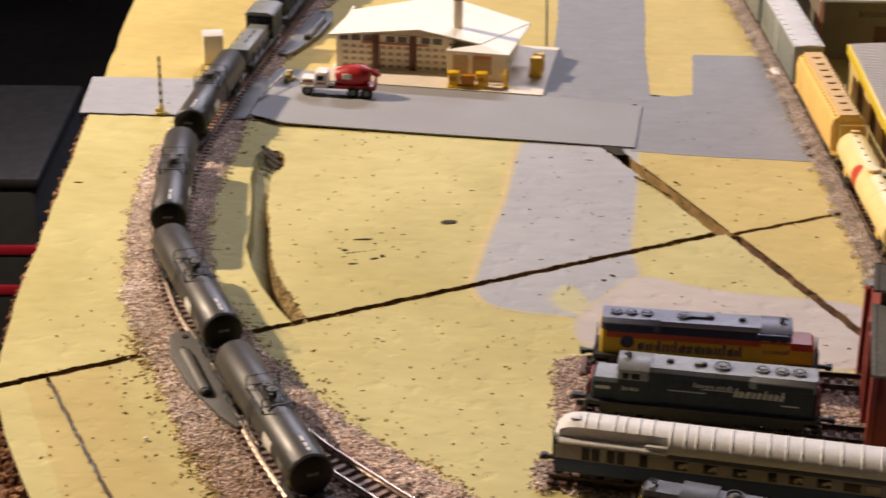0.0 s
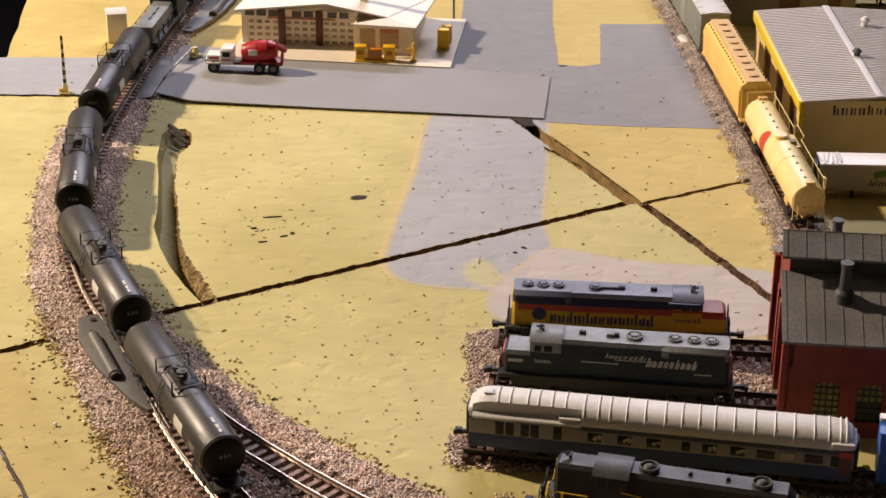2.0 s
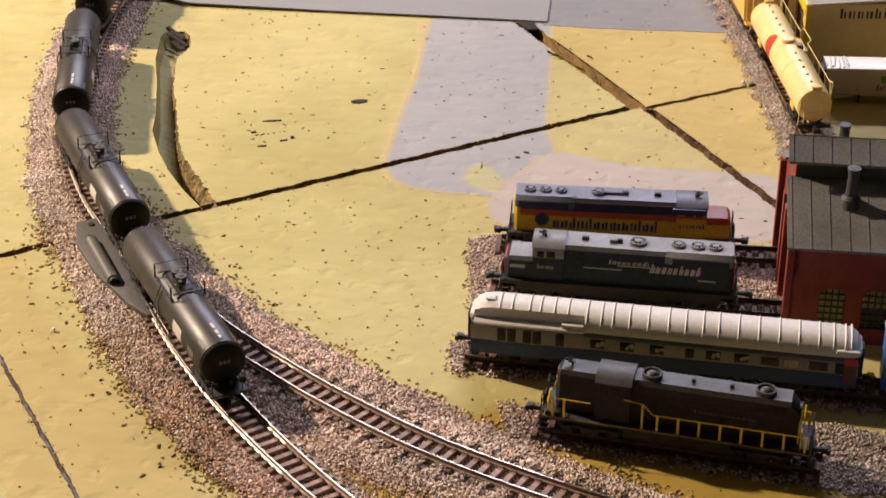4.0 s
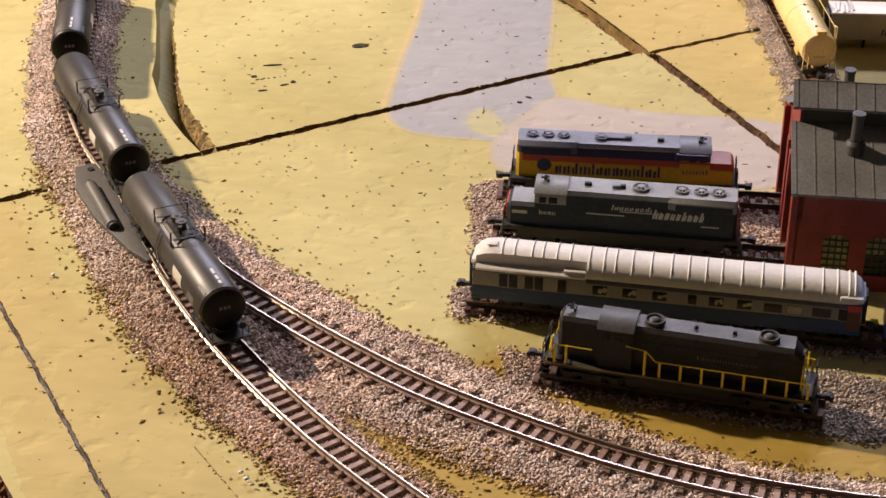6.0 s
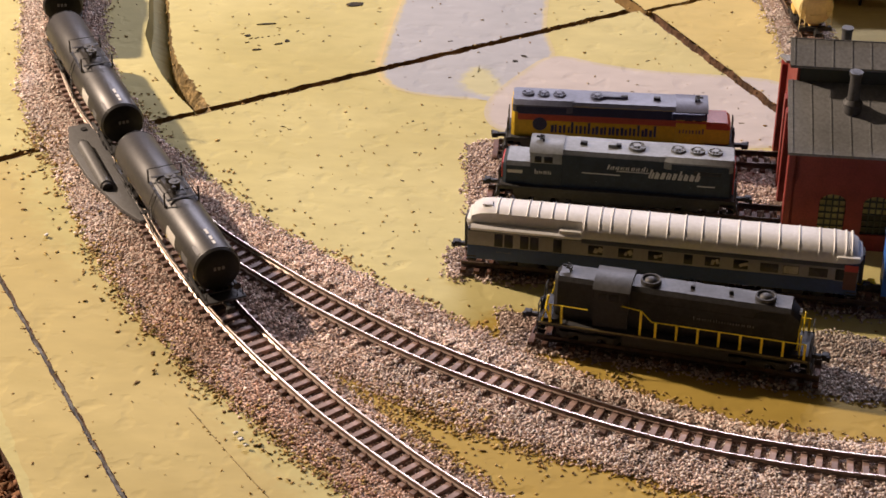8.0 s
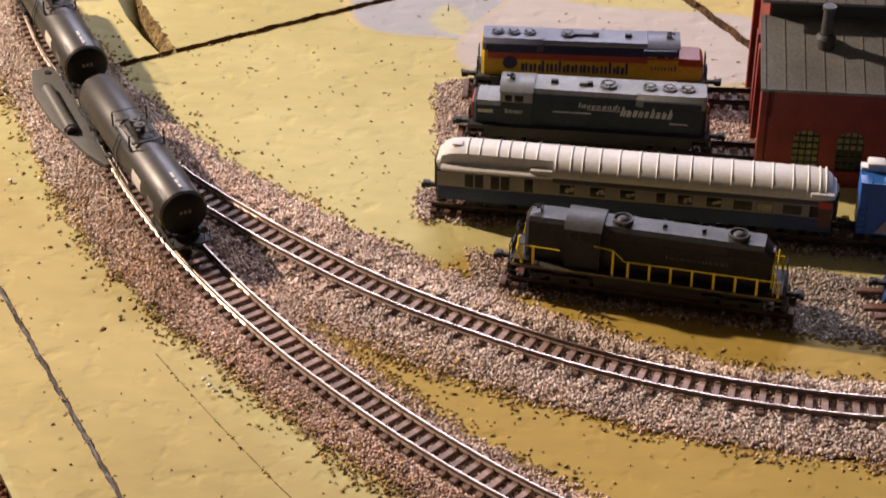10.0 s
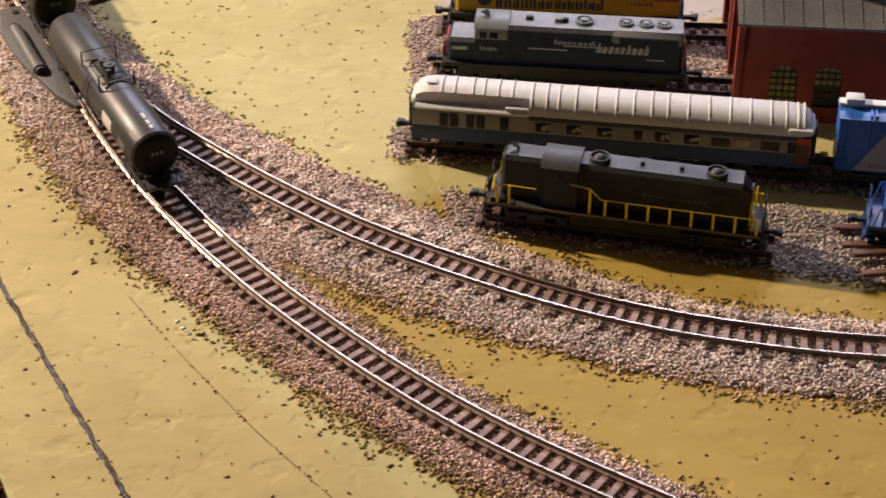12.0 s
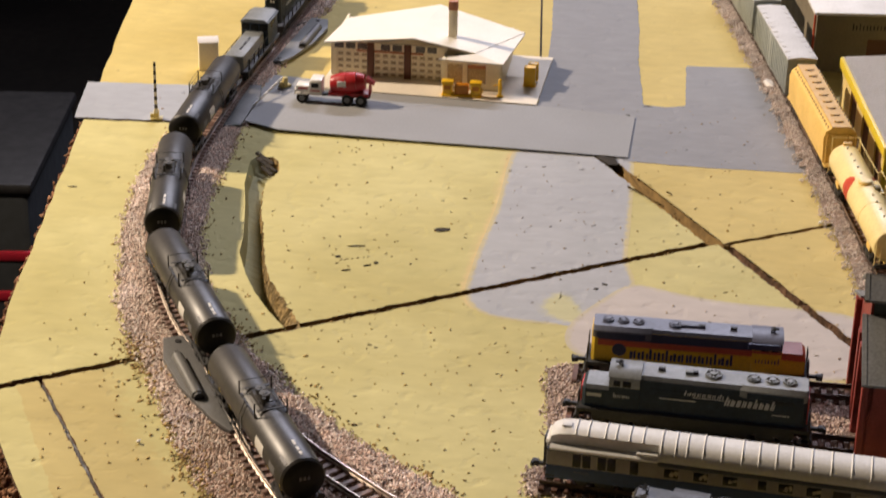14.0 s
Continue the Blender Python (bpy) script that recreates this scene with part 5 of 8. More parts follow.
# ---- black tank car ----
def tank_car(m, label, group, marks=True):
    car = thing("tank_car", label, "tank car", m, group)
    L, R, Z = 96.0, 8.3, 13.4
    prof = [(-L / 2, 0.4), (-L / 2 + 0.15, R * 0.45), (-L / 2 + 0.7, R * 0.75), (-L / 2 + 1.7, R * 0.93), (-L / 2 + 2.9, R), (-L * 0.2, R + 0.03), (0, R + 0.16),
            (L * 0.2, R + 0.03), (L / 2 - 2.9, R), (L / 2 - 1.7, R * 0.93), (L / 2 - 0.7, R * 0.75), (L / 2 - 0.15, R * 0.45), (L / 2, 0.4)]
    tank = part("tank", lathe(fresh(), prof, 48, Z), BLACK, car, "satin black tank barrel", smooth=40)
    for x in (-L / 2 + 2.9, -15.5, 15.5, L / 2 - 2.9):
        bm = fresh()
        lathe(bm, [(x - 0.18, R - 0.2), (x - 0.18, R + 0.07), (x + 0.18, R + 0.07), (x + 0.18, R - 0.2)], 48, Z)
        part("weld_band", bm, BLACK, tank)
    bm = fresh()
    box(bm, (0, 0, 4.6), (L + 8, 3.2, 1.6), bev=0.2)
    for s in (-1, 1):
        box(bm, (s * (L / 2 + 2.2), 0, 5.2), (6.5, 14.5, 0.8), bev=0.15)
        box(bm, (s * 36, 0, 5.8), (6.5, 12.5, 2.6), bev=0.3)
        for y in (-6.6, 6.6):
            box(bm, (s * (L / 2 - 5), y, 5.4), (16, 0.9, 0.8), bev=0.12)
    part("underframe", bm, BLACK_MATT, car)
    # top platform with its fittings
    bm = fresh()
    for y in (-5.7, 5.7):
        box(bm, (0, y, Z + R - 1.9), (19.5, 1.5, 0.4), bev=0.08)
        for x in (-8.5, 0, 8.5):
            box(bm, (x, y * 0.97, Z + R - 2.9), (0.7, 0.6, 2.0))
    for x in (-8.9, 8.9):
        box(bm, (x, 0, Z + R + 0.25), (1.3, 10.6, 0.3), bev=0.06)
    plat = part("walkway", bm, BLACK_MATT, car)
    top = Z + R + 3.6
    for x in (-9.4, 9.4):
        for y in (-6.2, 6.2):
            part("railing_post", tube(fresh(), [(x, y, Z + R - 2.1), (x, y, top)], 0.34, 6), BLACK_MATT, plat)
    for y in (-6.2, 6.2):
        part("railing", tube(fresh(), [(-9.4, y, top), (9.4, y, top)], 0.13), BLACK_MATT, plat)
        part("railing", tube(fresh(), [(-9.4, y, top - 2.4), (9.4, y, top - 2.4)], 0.12), BLACK_MATT, plat)
    for x in (-9.4, 9.4):
        part("railing", tube(fresh(), [(x, -6.2, top), (x, 6.2, top)], 0.13), BLACK_MATT, plat)
    saddle = loft(fresh(), [[(x, -3.4, Z + R - 0.9), (x, -2.6, Z + R + h), (x, 2.6, Z + R + h), (x, 3.4, Z + R - 0.9)] for x, h in ((-7.0, 0.1), (-6.2, 0.5), (6.8, 0.5), (7.6, 0.1))])
    part("fittings_plate", saddle, BLACK, car)
    for x, r, h in ((-3.0, 1.75, 2.5), (2.2, 1.85, 3.0)):
        f = fresh()
        cyl(f, (x, 0, Z + R - 0.2), (x, 0, Z + R + h), r, n=20)
        for k in range(8):
            a = k * math.pi / 4
            cyl(f, (x + r * math.cos(a), r * math.sin(a), Z + R + h - 0.9), (x + r * math.cos(a), r * math.sin(a), Z + R + h - 0.1), 0.22, n=5)
        hatch = part("hatch", f, BLACK_MATT, car)
        part("hatch_lid", cyl(cyl(fresh(), (x, 0, Z + R + h), (x, 0, Z + R + h + 0.45), r + 0.25, n=20), (x, 0, Z + R + h + 0.4), (x, 0, Z + R + h + 0.75), r * 0.6, r * 0.4, 14), SOOT, hatch, "grey hatch lid")
    f = fresh()
    cyl(f, (6.0, -1.6, Z + R - 0.4), (6.0, -1.6, Z + R + 3.0), 0.6, n=8)
    cyl(f, (6.0, -1.6, Z + R + 3.0), (6.0, -1.6, Z + R + 3.5), 0.85, n=8)
    part("safety_valve", f, BLACK_MATT, car)
    for s in (-1, 1):
        bm = fresh()
        y = s * 8.9
        for x in (-1.5, 1.5):
            tube(bm, [(x, y, 4.6), (x, y, 15.5), (x, s * 6.4, Z + R - 0.6)], 0.15)
        for k in range(9):
            cyl(bm, (-1.5, y, 5.0 + k * 1.3), (1.5, y, 5.0 + k * 1.3), 0.11, n=4)
        part("ladder", bm, BLACK_MATT, car)
        bm = fresh()
        tube(bm, [(-L / 2 + 4, s * 8.5, 6.6), (-8, s * 8.7, 6.9)], 0.14)
        tube(bm, [(8, s * 8.7, 6.9), (L / 2 - 4, s * 8.5, 6.6)], 0.14)
        part("side_handrail", bm, BLACK_MATT, car)
        e = fresh()
        x = s * (L / 2 + 4.4)
        tube(e, [(x, -6.4, 5.4), (x, -6.4, 8.8), (x, 6.4, 8.8), (x, 6.4, 5.4)], 0.17)
        cyl(e, (x, 4.4, 9.6), (x + s * 0.5, 4.4, 9.6), 1.3, n=12)
        cyl(e, (x, 4.4, 5.4), (x, 4.4, 9.6), 0.16, n=5)
        part("end_rail", e, BLACK_MATT, car)
        e = fresh()
        tube(e, [(s * (L / 2 + 5.2), -7.0, 4.9), (s * (L / 2 + 5.2), 7.0, 4.9)], 0.28)
        part("cut_lever", e, LOCO_LETTER, car, "pale metal lever across the car end")
        coupler(car, s * (L / 2 + 4.5), 4.2, s)
        bogie(car, s * 36.0, 0, 11.0)
    for s in (-1, 1):
        def on_barrel(x, w, z, h, mat, name):
            b = fresh()
            ring = []
            for k in range(4):
                a = math.asin(max(-0.99, min(0.99, (z - h / 2 + h * k / 3 - Z) / R)))
                ring.append((s * (R + 0.09) * math.cos(a), Z + (R + 0.09) * math.sin(a)))
            for (y0, z0), (y1, z1) in zip(ring, ring[1:]):
                b.faces.new([b.verts.new(c) for c in ((x - w / 2, y0, z0), (x + w / 2, y0, z0), (x + w / 2, y1, z1), (x - w / 2, y1, z1))])
            bmesh.ops.remove_doubles(b, verts=b.verts, dist=0.01)
            bmesh.ops.solidify(b, geom=b.faces, thickness=0.05)
            part(name, b, mat, car)
        if marks:
            on_barrel(20.5, 9.0, 14.2, 4.6, WHITE_MARK, "placard")
            on_barrel(35.5, 6.0, 13.6, 3.4, FAINT_MARK, "stencil")
            for x in (-44, -29.5, -15.8, 15.2, 30.2, 44.5):
                on_barrel(x, 0.5, 11.0, 2.6, YELLOW_MARK, "reflector")
            on_barrel(41, 6.0, 19.5, 0.9, FAINT_MARK, "stencil")
    if marks:
        for x, w in ((34.0, 3.4), (38.4, 2.6), (41.6, 2.2)):
            part("top_stencil", box(fresh(), (x, 0.6, Z + R + 0.07), (w, 1.0, 0.1)), WHITE_MARK, car, "white stencil bars on the barrel's top")
    # dished heads with faint writing, their black deepened to hold the shade
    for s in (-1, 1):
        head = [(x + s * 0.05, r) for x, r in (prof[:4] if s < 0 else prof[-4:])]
        part("tank_head", lathe(fresh(), head, 48, Z), HEAD_SHADE_BLACK, car, "black dished head, darkened for its shade", smooth=40)
        b = fresh()
        for k in range(3):
            box(b, (s * (L / 2 + 0.02), -1.6 + 1.5 * k, Z + 1.6), (0.25, 1.0, 1.3), bev=0.1)
        part("end_stencil", b, FAINT_MARK, car)
    return car


# ---- diesel locomotives (length along x, cab towards -x) ----
def railing(parent, pts, posts, low, material, r=0.20):
    bm = tube(fresh(), pts, r)
    part("handrail", bm, material, parent)
    for x, y, z in posts:
        b = fresh()
        box(b, (x, y, (z + low) / 2), (0.8, 0.6, z - low))
        part("stanchion", b, material, parent)


def fan(parent, x, y, z, r, material, dome=False):
    bm = fresh()
    if dome:
        lathe(bm, [(0, r), (1.5, r), (1.6, r - 0.3), (1.5, r - 0.6), (0.5, r - 0.7), (0.5, r * 0.66), (1.2, r * 0.56), (1.75, r * 0.34), (1.95, 0.2)], 28)
        bmesh.ops.transform(bm, matrix=pose(x, y, z, 0, -90, 0), verts=bm.verts)
        return part("roof_fan", bm, material, parent)
    lathe(bm, [(0, r), (1.1, r), (1.1, r - 0.4), (0.4, r - 0.45), (0.35, 0.3)], 28)
    for k in range(4):
        box(bm, (1.15, 0, 0), (0.2, 2 * r - 0.3, 0.3), rx=45 * k)
    cyl(bm, (0.2, 0, 0), (1.4, 0, 0), r * 0.42, n=16)
    bmesh.ops.transform(bm, matrix=pose(x, y, z, 0, -90, 0), verts=bm.verts)
    f = part("roof_fan", bm, material, parent)
    b = fresh()
    cyl(b, (x, y, z - 0.05), (x, y, z + 0.12), r - 0.5, n=20)
    part("fan_shadow_gap", b, BLACK_MATT, f)
    return f


def hood_diesel(m, label, group, L, deck_z, top_z, body, roof, under, cab_mat, low_nose, fans, rail_mat=None, deck_edge=None,
                cab_at=-0.30, hood_half=4.8, trims=None, cab_half=8.0, side_rails=True, roof_over=0.0, domes=False, porch=4.7, horn_at=None):
    """A road-switcher: frame, hood, cab, nose, fans, trucks, rails."""
    loco = thing("diesel_locomotive", label, "locomotive", m, group)
    H, W = L / 2, 8.3
    bm = fresh()
    box(bm, (0, 0, deck_z - 0.9), (L, 2 * W, 1.6), bev=0.2)
    box(bm, (0, 0, deck_z - 2.4), (L * 0.9, 9.0, 2.0))
    part("frame", bm, under, loco)
    part("brake_gear", box(fresh(), (0, 0, 3.5), (L * 0.86, 7.4, 4.6), bev=0.2), under, loco)
    if deck_edge:
        for s in (-1, 1):
            b = box(fresh(), (0, s * (W + 0.08), deck_z - 0.55), (L - 1.5, 0.25, 0.55))
            part("edge_stripe", b, deck_edge, loco)
    bm = fresh()
    box(bm, (1.0, 0, 3.2), (L * 0.40, 13.5, 4.6), bev=0.9)
    part("fuel_tank", bm, under, loco)
    cab_x = L * cab_at
    cab_l = 11.5
    hx0, hx1 = cab_x + cab_l / 2, H - porch
    # long hood with chamfered roof edges
    hh = hood_half

    def hood_section(x, w, top, ch=1.1):
        return [(x, -w, deck_z - 0.1), (x, -w, top - ch), (x, -w + ch, top), (x, w - ch, top), (x, w, top - ch), (x, w, deck_z - 0.1)]
    slope = 3.4 if domes else 1.2
    bm = loft(fresh(), [hood_section(hx0, hh, top_z - 1.3), hood_section(hx1 - slope, hh, top_z - 1.3), hood_section(hx1, hh - 1.0, top_z - 1.2 - slope)])
    hood = part("long_hood", bm, body, loco)
    # roof panel of another tone, a thin cap on the hood
    bm = loft(fresh(), [[(x, -hh - 0.12, top_z - 2.6), (x, -hh + 0.9, top_z - 1.05), (x, hh - 0.9, top_z - 1.05), (x, hh + 0.12, top_z - 2.6),
                         (x, hh - 0.2, top_z - 2.7), (x, -hh + 0.2, top_z - 2.7)] for x in (hx0 + 0.1, hx1 + 0.2 - slope)])
    part("hood_roof", bm, roof, hood)
    # doors and louvres along the hood
    for s in (-1, 1):
        n = int((hx1 - hx0 - 6) / 3.4)
        for k in range(n):
            x = hx0 + 3 + (k + 0.5) * 3.4
            part("hood_door", box(fresh(), (x, s * hh, (deck_z + top_z) / 2 - 2.0), (2.9, 0.22, (top_z - deck_z) * 0.52)), body, hood)
        b = fresh()
        for k in range(7):
            box(b, (hx1 - 9.5, s * (hh + 0.05), top_z - 7.0 + k * 0.55), (10.0, 0.25, 0.28))
        part("radiator_grille", b, under, hood)
    # cab
    cw = cab_half
    bm = fresh()

    def cab_section(x):
        return [(x, -cw, deck_z - 0.1), (x, -cw, top_z - 2.2), (x, -cw * 0.72, top_z - 0.5 - roof_over * 0.4), (x, 0, top_z - roof_over), (x, cw * 0.72, top_z - 0.5 - roof_over * 0.4), (x, cw, top_z - 2.2), (x, cw, deck_z - 0.1)]
    loft(bm, [cab_section(cab_x - cab_l / 2), cab_section(cab_x + cab_l / 2)])
    cab = part("cab", bm, cab_mat, loco)
    bm = loft(fresh(), [[(x, -cw - 0.3, top_z - 2.25), (x, -cw * 0.72, top_z - 0.4 - roof_over * 0.4), (x, 0, top_z + 0.14 - roof_over), (x, cw * 0.72, top_z - 0.4 - roof_over * 0.4), (x, cw + 0.3, top_z - 2.25), (x, cw, top_z - 2.6),
                         (x, 0, top_z - 0.6), (x, -cw, top_z - 2.6)] for x in (cab_x - cab_l / 2 - 0.5, cab_x + cab_l / 2 + 0.3)])
    part("cab_roof", bm, roof, cab)
    for s in (-1, 1):
        for dx, w in ((-2.9, 2.6), (0.9, 3.2)):
            b = box(fresh(), (cab_x + dx, s * (cw + 0.02), top_z - 4.9), (w, 0.2, 2.6), bev=0.05)
            part("cab_window", b, DARK_PANE, cab)
    for y in (-5.4, 5.4):
        b = box(fresh(), (cab_x - cab_l / 2 - 0.02, y, top_z - 4.4), (0.2, 3.2, 2.6), bev=0.05)
        part("windshield", b, DARK_PANE, cab)
    # short hood
    nx0, nx1 = -H + porch, cab_x - cab_l / 2
    nt = top_z - (7.2 if low_nose else 1.3)
    bm = loft(fresh(), [hood_section(nx0, hh - 1.0, nt - 0.9), hood_section(nx0 + 1.2, hh, nt), hood_section(nx1, hh, nt)])
    part("short_hood", bm, body if not trims or "nose" not in trims else trims["nose"], loco)
    bm = loft(fresh(), [[(x, -hh - 0.1, nt - 1.25), (x, -hh + 0.9, nt + 0.22), (x, hh - 0.9, nt + 0.22), (x, hh + 0.1, nt - 1.25), (x, 0, nt - 1.4)] for x in (nx0 + 1.4, nx1 - 0.1)])
    part("nose_roof", bm, roof if not trims or "nose" not in trims else trims["nose"], loco)
    bm = fresh()
    for y in (-0.8, 0.8):
        cyl(bm, (nx0 - 0.2, y, nt - 2.0), (nx0 + 0.8, y, nt - 2.0), 0.65, n=12)
    part("headlight", bm, WHITE_MARK, loco)
    bm = fresh()
    for y in (-0.8, 0.8):
        cyl(bm, (hx1 - 0.6, y, top_z - 4.0), (hx1 + 0.25, y, top_z - 4.0), 0.65, n=12)
    part("headlight", bm, WHITE_MARK, loco)
    for x, r in fans:
        fan(loco, x, 0, top_z - 1.15, r, roof, domes)
    for x, size in ((4.7, 1.3), (17.2, 1.3)) if domes else ((hx0 + 7.5, 2.6), (hx0 + 20.0, 2.6)):
        b = fresh()
        box(b, (x, 0, top_z - 0.6), (size, min(size, 1.6), 1.5), bev=0.2)
        part("exhaust_stack", b, under, loco)
    horn_x = cab_x if horn_at is None else horn_at
    b = fresh()
    for y in (-1.2, 0.0, 1.2):
        cyl(b, (horn_x - 1.5, y, top_z + 0.7), (horn_x - 4.2 + abs(y), y, top_z + 0.8), 0.2, 0.5, n=8)
    box(b, (horn_x - 1.5, 0, top_z + 0.0), (0.6, 3.0, 1.4))
    part("air_horn", b, under, loco)
    for s in (-1, 1):
        b = fresh()
        box(b, (s * (H - 0.3), 0, 4.9), (1.0, 15.6, deck_z - 2.6), bev=0.2)
        box(b, (s * (H + 0.7), 0, 2.3), (0.7, 14.0, 2.2), ry=s * -18, bev=0.15)
        part("pilot", b, under, loco)
        for y in (-7.2, 7.2):
            for k in range(3):
                part("step", box(fresh(), (s * (H - 1.6), y, 2.4 + 2.2 * k), (2.4, 2.4, 0.35)), under, loco)
        coupler(loco, s * H, 4.4, s)
        bogie(loco, s * L * 0.31, 0, 15.5, under, frame_h=3.2, wheel_r=3.0)
        # end railing with crossed bars
        xe = s * (H - 0.4)
        hz = deck_z + 6.0
        b = fresh()
        for y in (-7.4, -3.2, 3.2, 7.4):
            cyl(b, (xe, y, deck_z - 3), (xe, y, hz), 0.24, n=5)
        for z in (hz, hz - 2.4):
            cyl(b, (xe, -7.4, z), (xe, -3.2, z), 0.22, n=5)
            cyl(b, (xe, 3.2, z), (xe, 7.4, z), 0.22, n=5)
        box(b, (xe, 0, deck_z + 1.5), (0.4, 5.2, 5.0))
        part("end_railing", b, under, loco)
    rm = rail_mat or under
    for s in (-1, 1) if side_rails else ():
        y = s * (W - 0.4)
        hz = deck_z + 5.6
        n = 9 if rail_mat else 8
        x0, x1 = cab_x + cab_l / 2 + 4.5, H - 2.0
        xs = [x0 + 5 + (x1 - x0 - 5) * k / (n - 2) for k in range(n - 1)]
        railing(loco, [(x0 - 6.5, y, hz + 4.4), (x0, y, hz + 3.6), (x0 + 3.6, y, hz), (x1, y, hz), (x1, y, deck_z - 1.5)],
                [(x0, y, hz + 3.6)] + [(x, y, hz) for x in xs], deck_z - 0.2, rm)
        xn = -H + 1.2
        railing(loco, [(xn, y, deck_z - 2.0), (xn + 2.2, y, hz + 1.2), (nx1 - 1.5, y, hz + 1.0)], [(xn + 3.2, y, hz + 1.2), (xn + 7.0, y, hz + 1.2)], deck_z - 0.2, rm)
    return loco


# ---- locomotives in the yard ----
black_loco = hood_diesel(heading((0.0361, 0.5503), (0.1230, 0.5280), RAIL_TOP), "worn black hood diesel with yellow handrails on yard track", "yard locomotives",
                         89.6, 7.6, 24.4, BLACK_BODY, BLACK_LOCO, BLACK_MATT, BLACK_BODY, False, [(-9.0, 3.4), (28.3, 3.4)], YELLOW_MARK, SHADED_YELLOW, cab_at=-0.231, hood_half=4.7, cab_half=7.0, domes=True, horn_at=-34.0)
# corner grab rails at both ends
for s in (-1, 1):
    for x, lean in ((-43.2, 1.0), (43.2, -1.0)):
        b = tube(fresh(), [(x + lean * 3.4, s * 7.6, 6.6), (x + lean * 1.2, s * 7.6, 12.5), (x + lean * 2.0, s * 7.4, 17.5)], 0.42) if x < 0 else tube(fresh(), [(x - 2.0, s * 7.2, 7.0), (x - 2.0, s * 7.2, 16.0)], 0.28)
        part("grab_rail", b, YELLOW_MARK, black_loco)
    for k in range(3):
        b = tube(fresh(), [(40.2, s * (5.6 - k * 0.6), 9.0 + k * 1.6), (40.2, s * 3.4, 14.0 + k * 1.6)], 0.28)
        part("end_stripe", b, YELLOW_MARK, black_loco)
for x in (-41.0, 41.8):
    b = box(fresh(), (x, 0, 8.2), (6.0, 15.0, 0.7), bev=0.1)
    part("end_platform", b, BLACK_BODY, black_loco)
b = side_bars(fresh(), 6, 26, 15.2, 1.3, 11, -4.9, rng=random.Random(2))
part("lettering", b, FAINT_MARK, black_loco)
b = side_bars(fresh(), -21.5, -14.5, 15.4, 1.1, 4, -6.12, rng=random.Random(4))
part("road_number", b, FAINT_MARK, black_loco)

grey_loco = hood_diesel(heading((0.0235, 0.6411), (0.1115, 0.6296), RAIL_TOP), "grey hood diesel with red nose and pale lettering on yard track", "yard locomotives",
                        87.5, 7.6, 23.6, LOCO_SHADED, LOCO_GREY, BLACK_MATT, LOCO_SHADED, True,
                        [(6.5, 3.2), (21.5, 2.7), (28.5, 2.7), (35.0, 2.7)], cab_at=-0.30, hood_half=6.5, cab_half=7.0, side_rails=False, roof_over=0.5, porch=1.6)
rng2 = random.Random(8)
b = side_bars(fresh(), -4.0, 11.0, 17.4, 2.0, 8, -6.66, 16, 0.8, rng=rng2)
part("lettering", b, LOCO_LETTER, grey_loco, "small pale grey lettering")
b = side_bars(fresh(), 11.0, 30.0, 15.8, 3.9, 9, -6.66, 16, 0.6, rng=rng2)
part("lettering", b, LOCO_LETTER, grey_loco, "large pale grey slanted lettering")
b = fresh()
box(b, (-6.0, -6.66, 14.2), (14.0, 0.12, 0.4))
box(b, (5.5, -6.66, 15.9), (12.0, 0.12, 0.35))
box(b, (32.5, -6.66, 12.0), (6.5, 0.12, 0.45))
part("pin_stripe", b, LOCO_LETTER, grey_loco)
b = side_bars(fresh(), -30.5, -24.0, 13.6, 1.9, 4, -7.12, rng=rng2)
part("road_number", b, LOCO_LETTER, grey_loco)
b = box(fresh(), (-37.6, -6.62, 12.8), (5.6, 0.12, 1.3))
part("nose_herald", b, LOCO_LETTER, grey_loco)
part("scarlet_end", box(fresh(), (-42.2, 0, 12.2), (1.0, 10.0, 6.4), bev=0.3), LOCO_RED, grey_loco, "scarlet painted end panel")
part("scarlet_end", box(fresh(), (42.3, 0, 14.0), (0.6, 10.0, 11.0), bev=0.2), LOCO_RED, grey_loco, "scarlet painted end panel")
b = box(fresh(), (-2.5, 0.0, 23.0), (3.0, 3.0, 1.6), bev=0.2)
part("stack_box", b, LOCO_GREY, grey_loco)
striped_loco = hood_diesel(heading((0.1152, 0.6712), (0.0275, 0.6782), RAIL_TOP), "blue, red and yellow striped hood diesel by engine house", "yard locomotives",
                           87.5, 7.6, 23.4, YELLOW_LOCO, FADED_BLUE, BLACK_MATT, YELLOW_LOCO, True,
                           [(9.5, 2.6), (24.0, 2.4), (30.0, 2.4), (36.0, 2.4)], cab_at=-0.305, hood_half=6.2, cab_half=6.9, side_rails=False, roof_over=0.6, porch=1.8, trims={"nose": VERMILION})
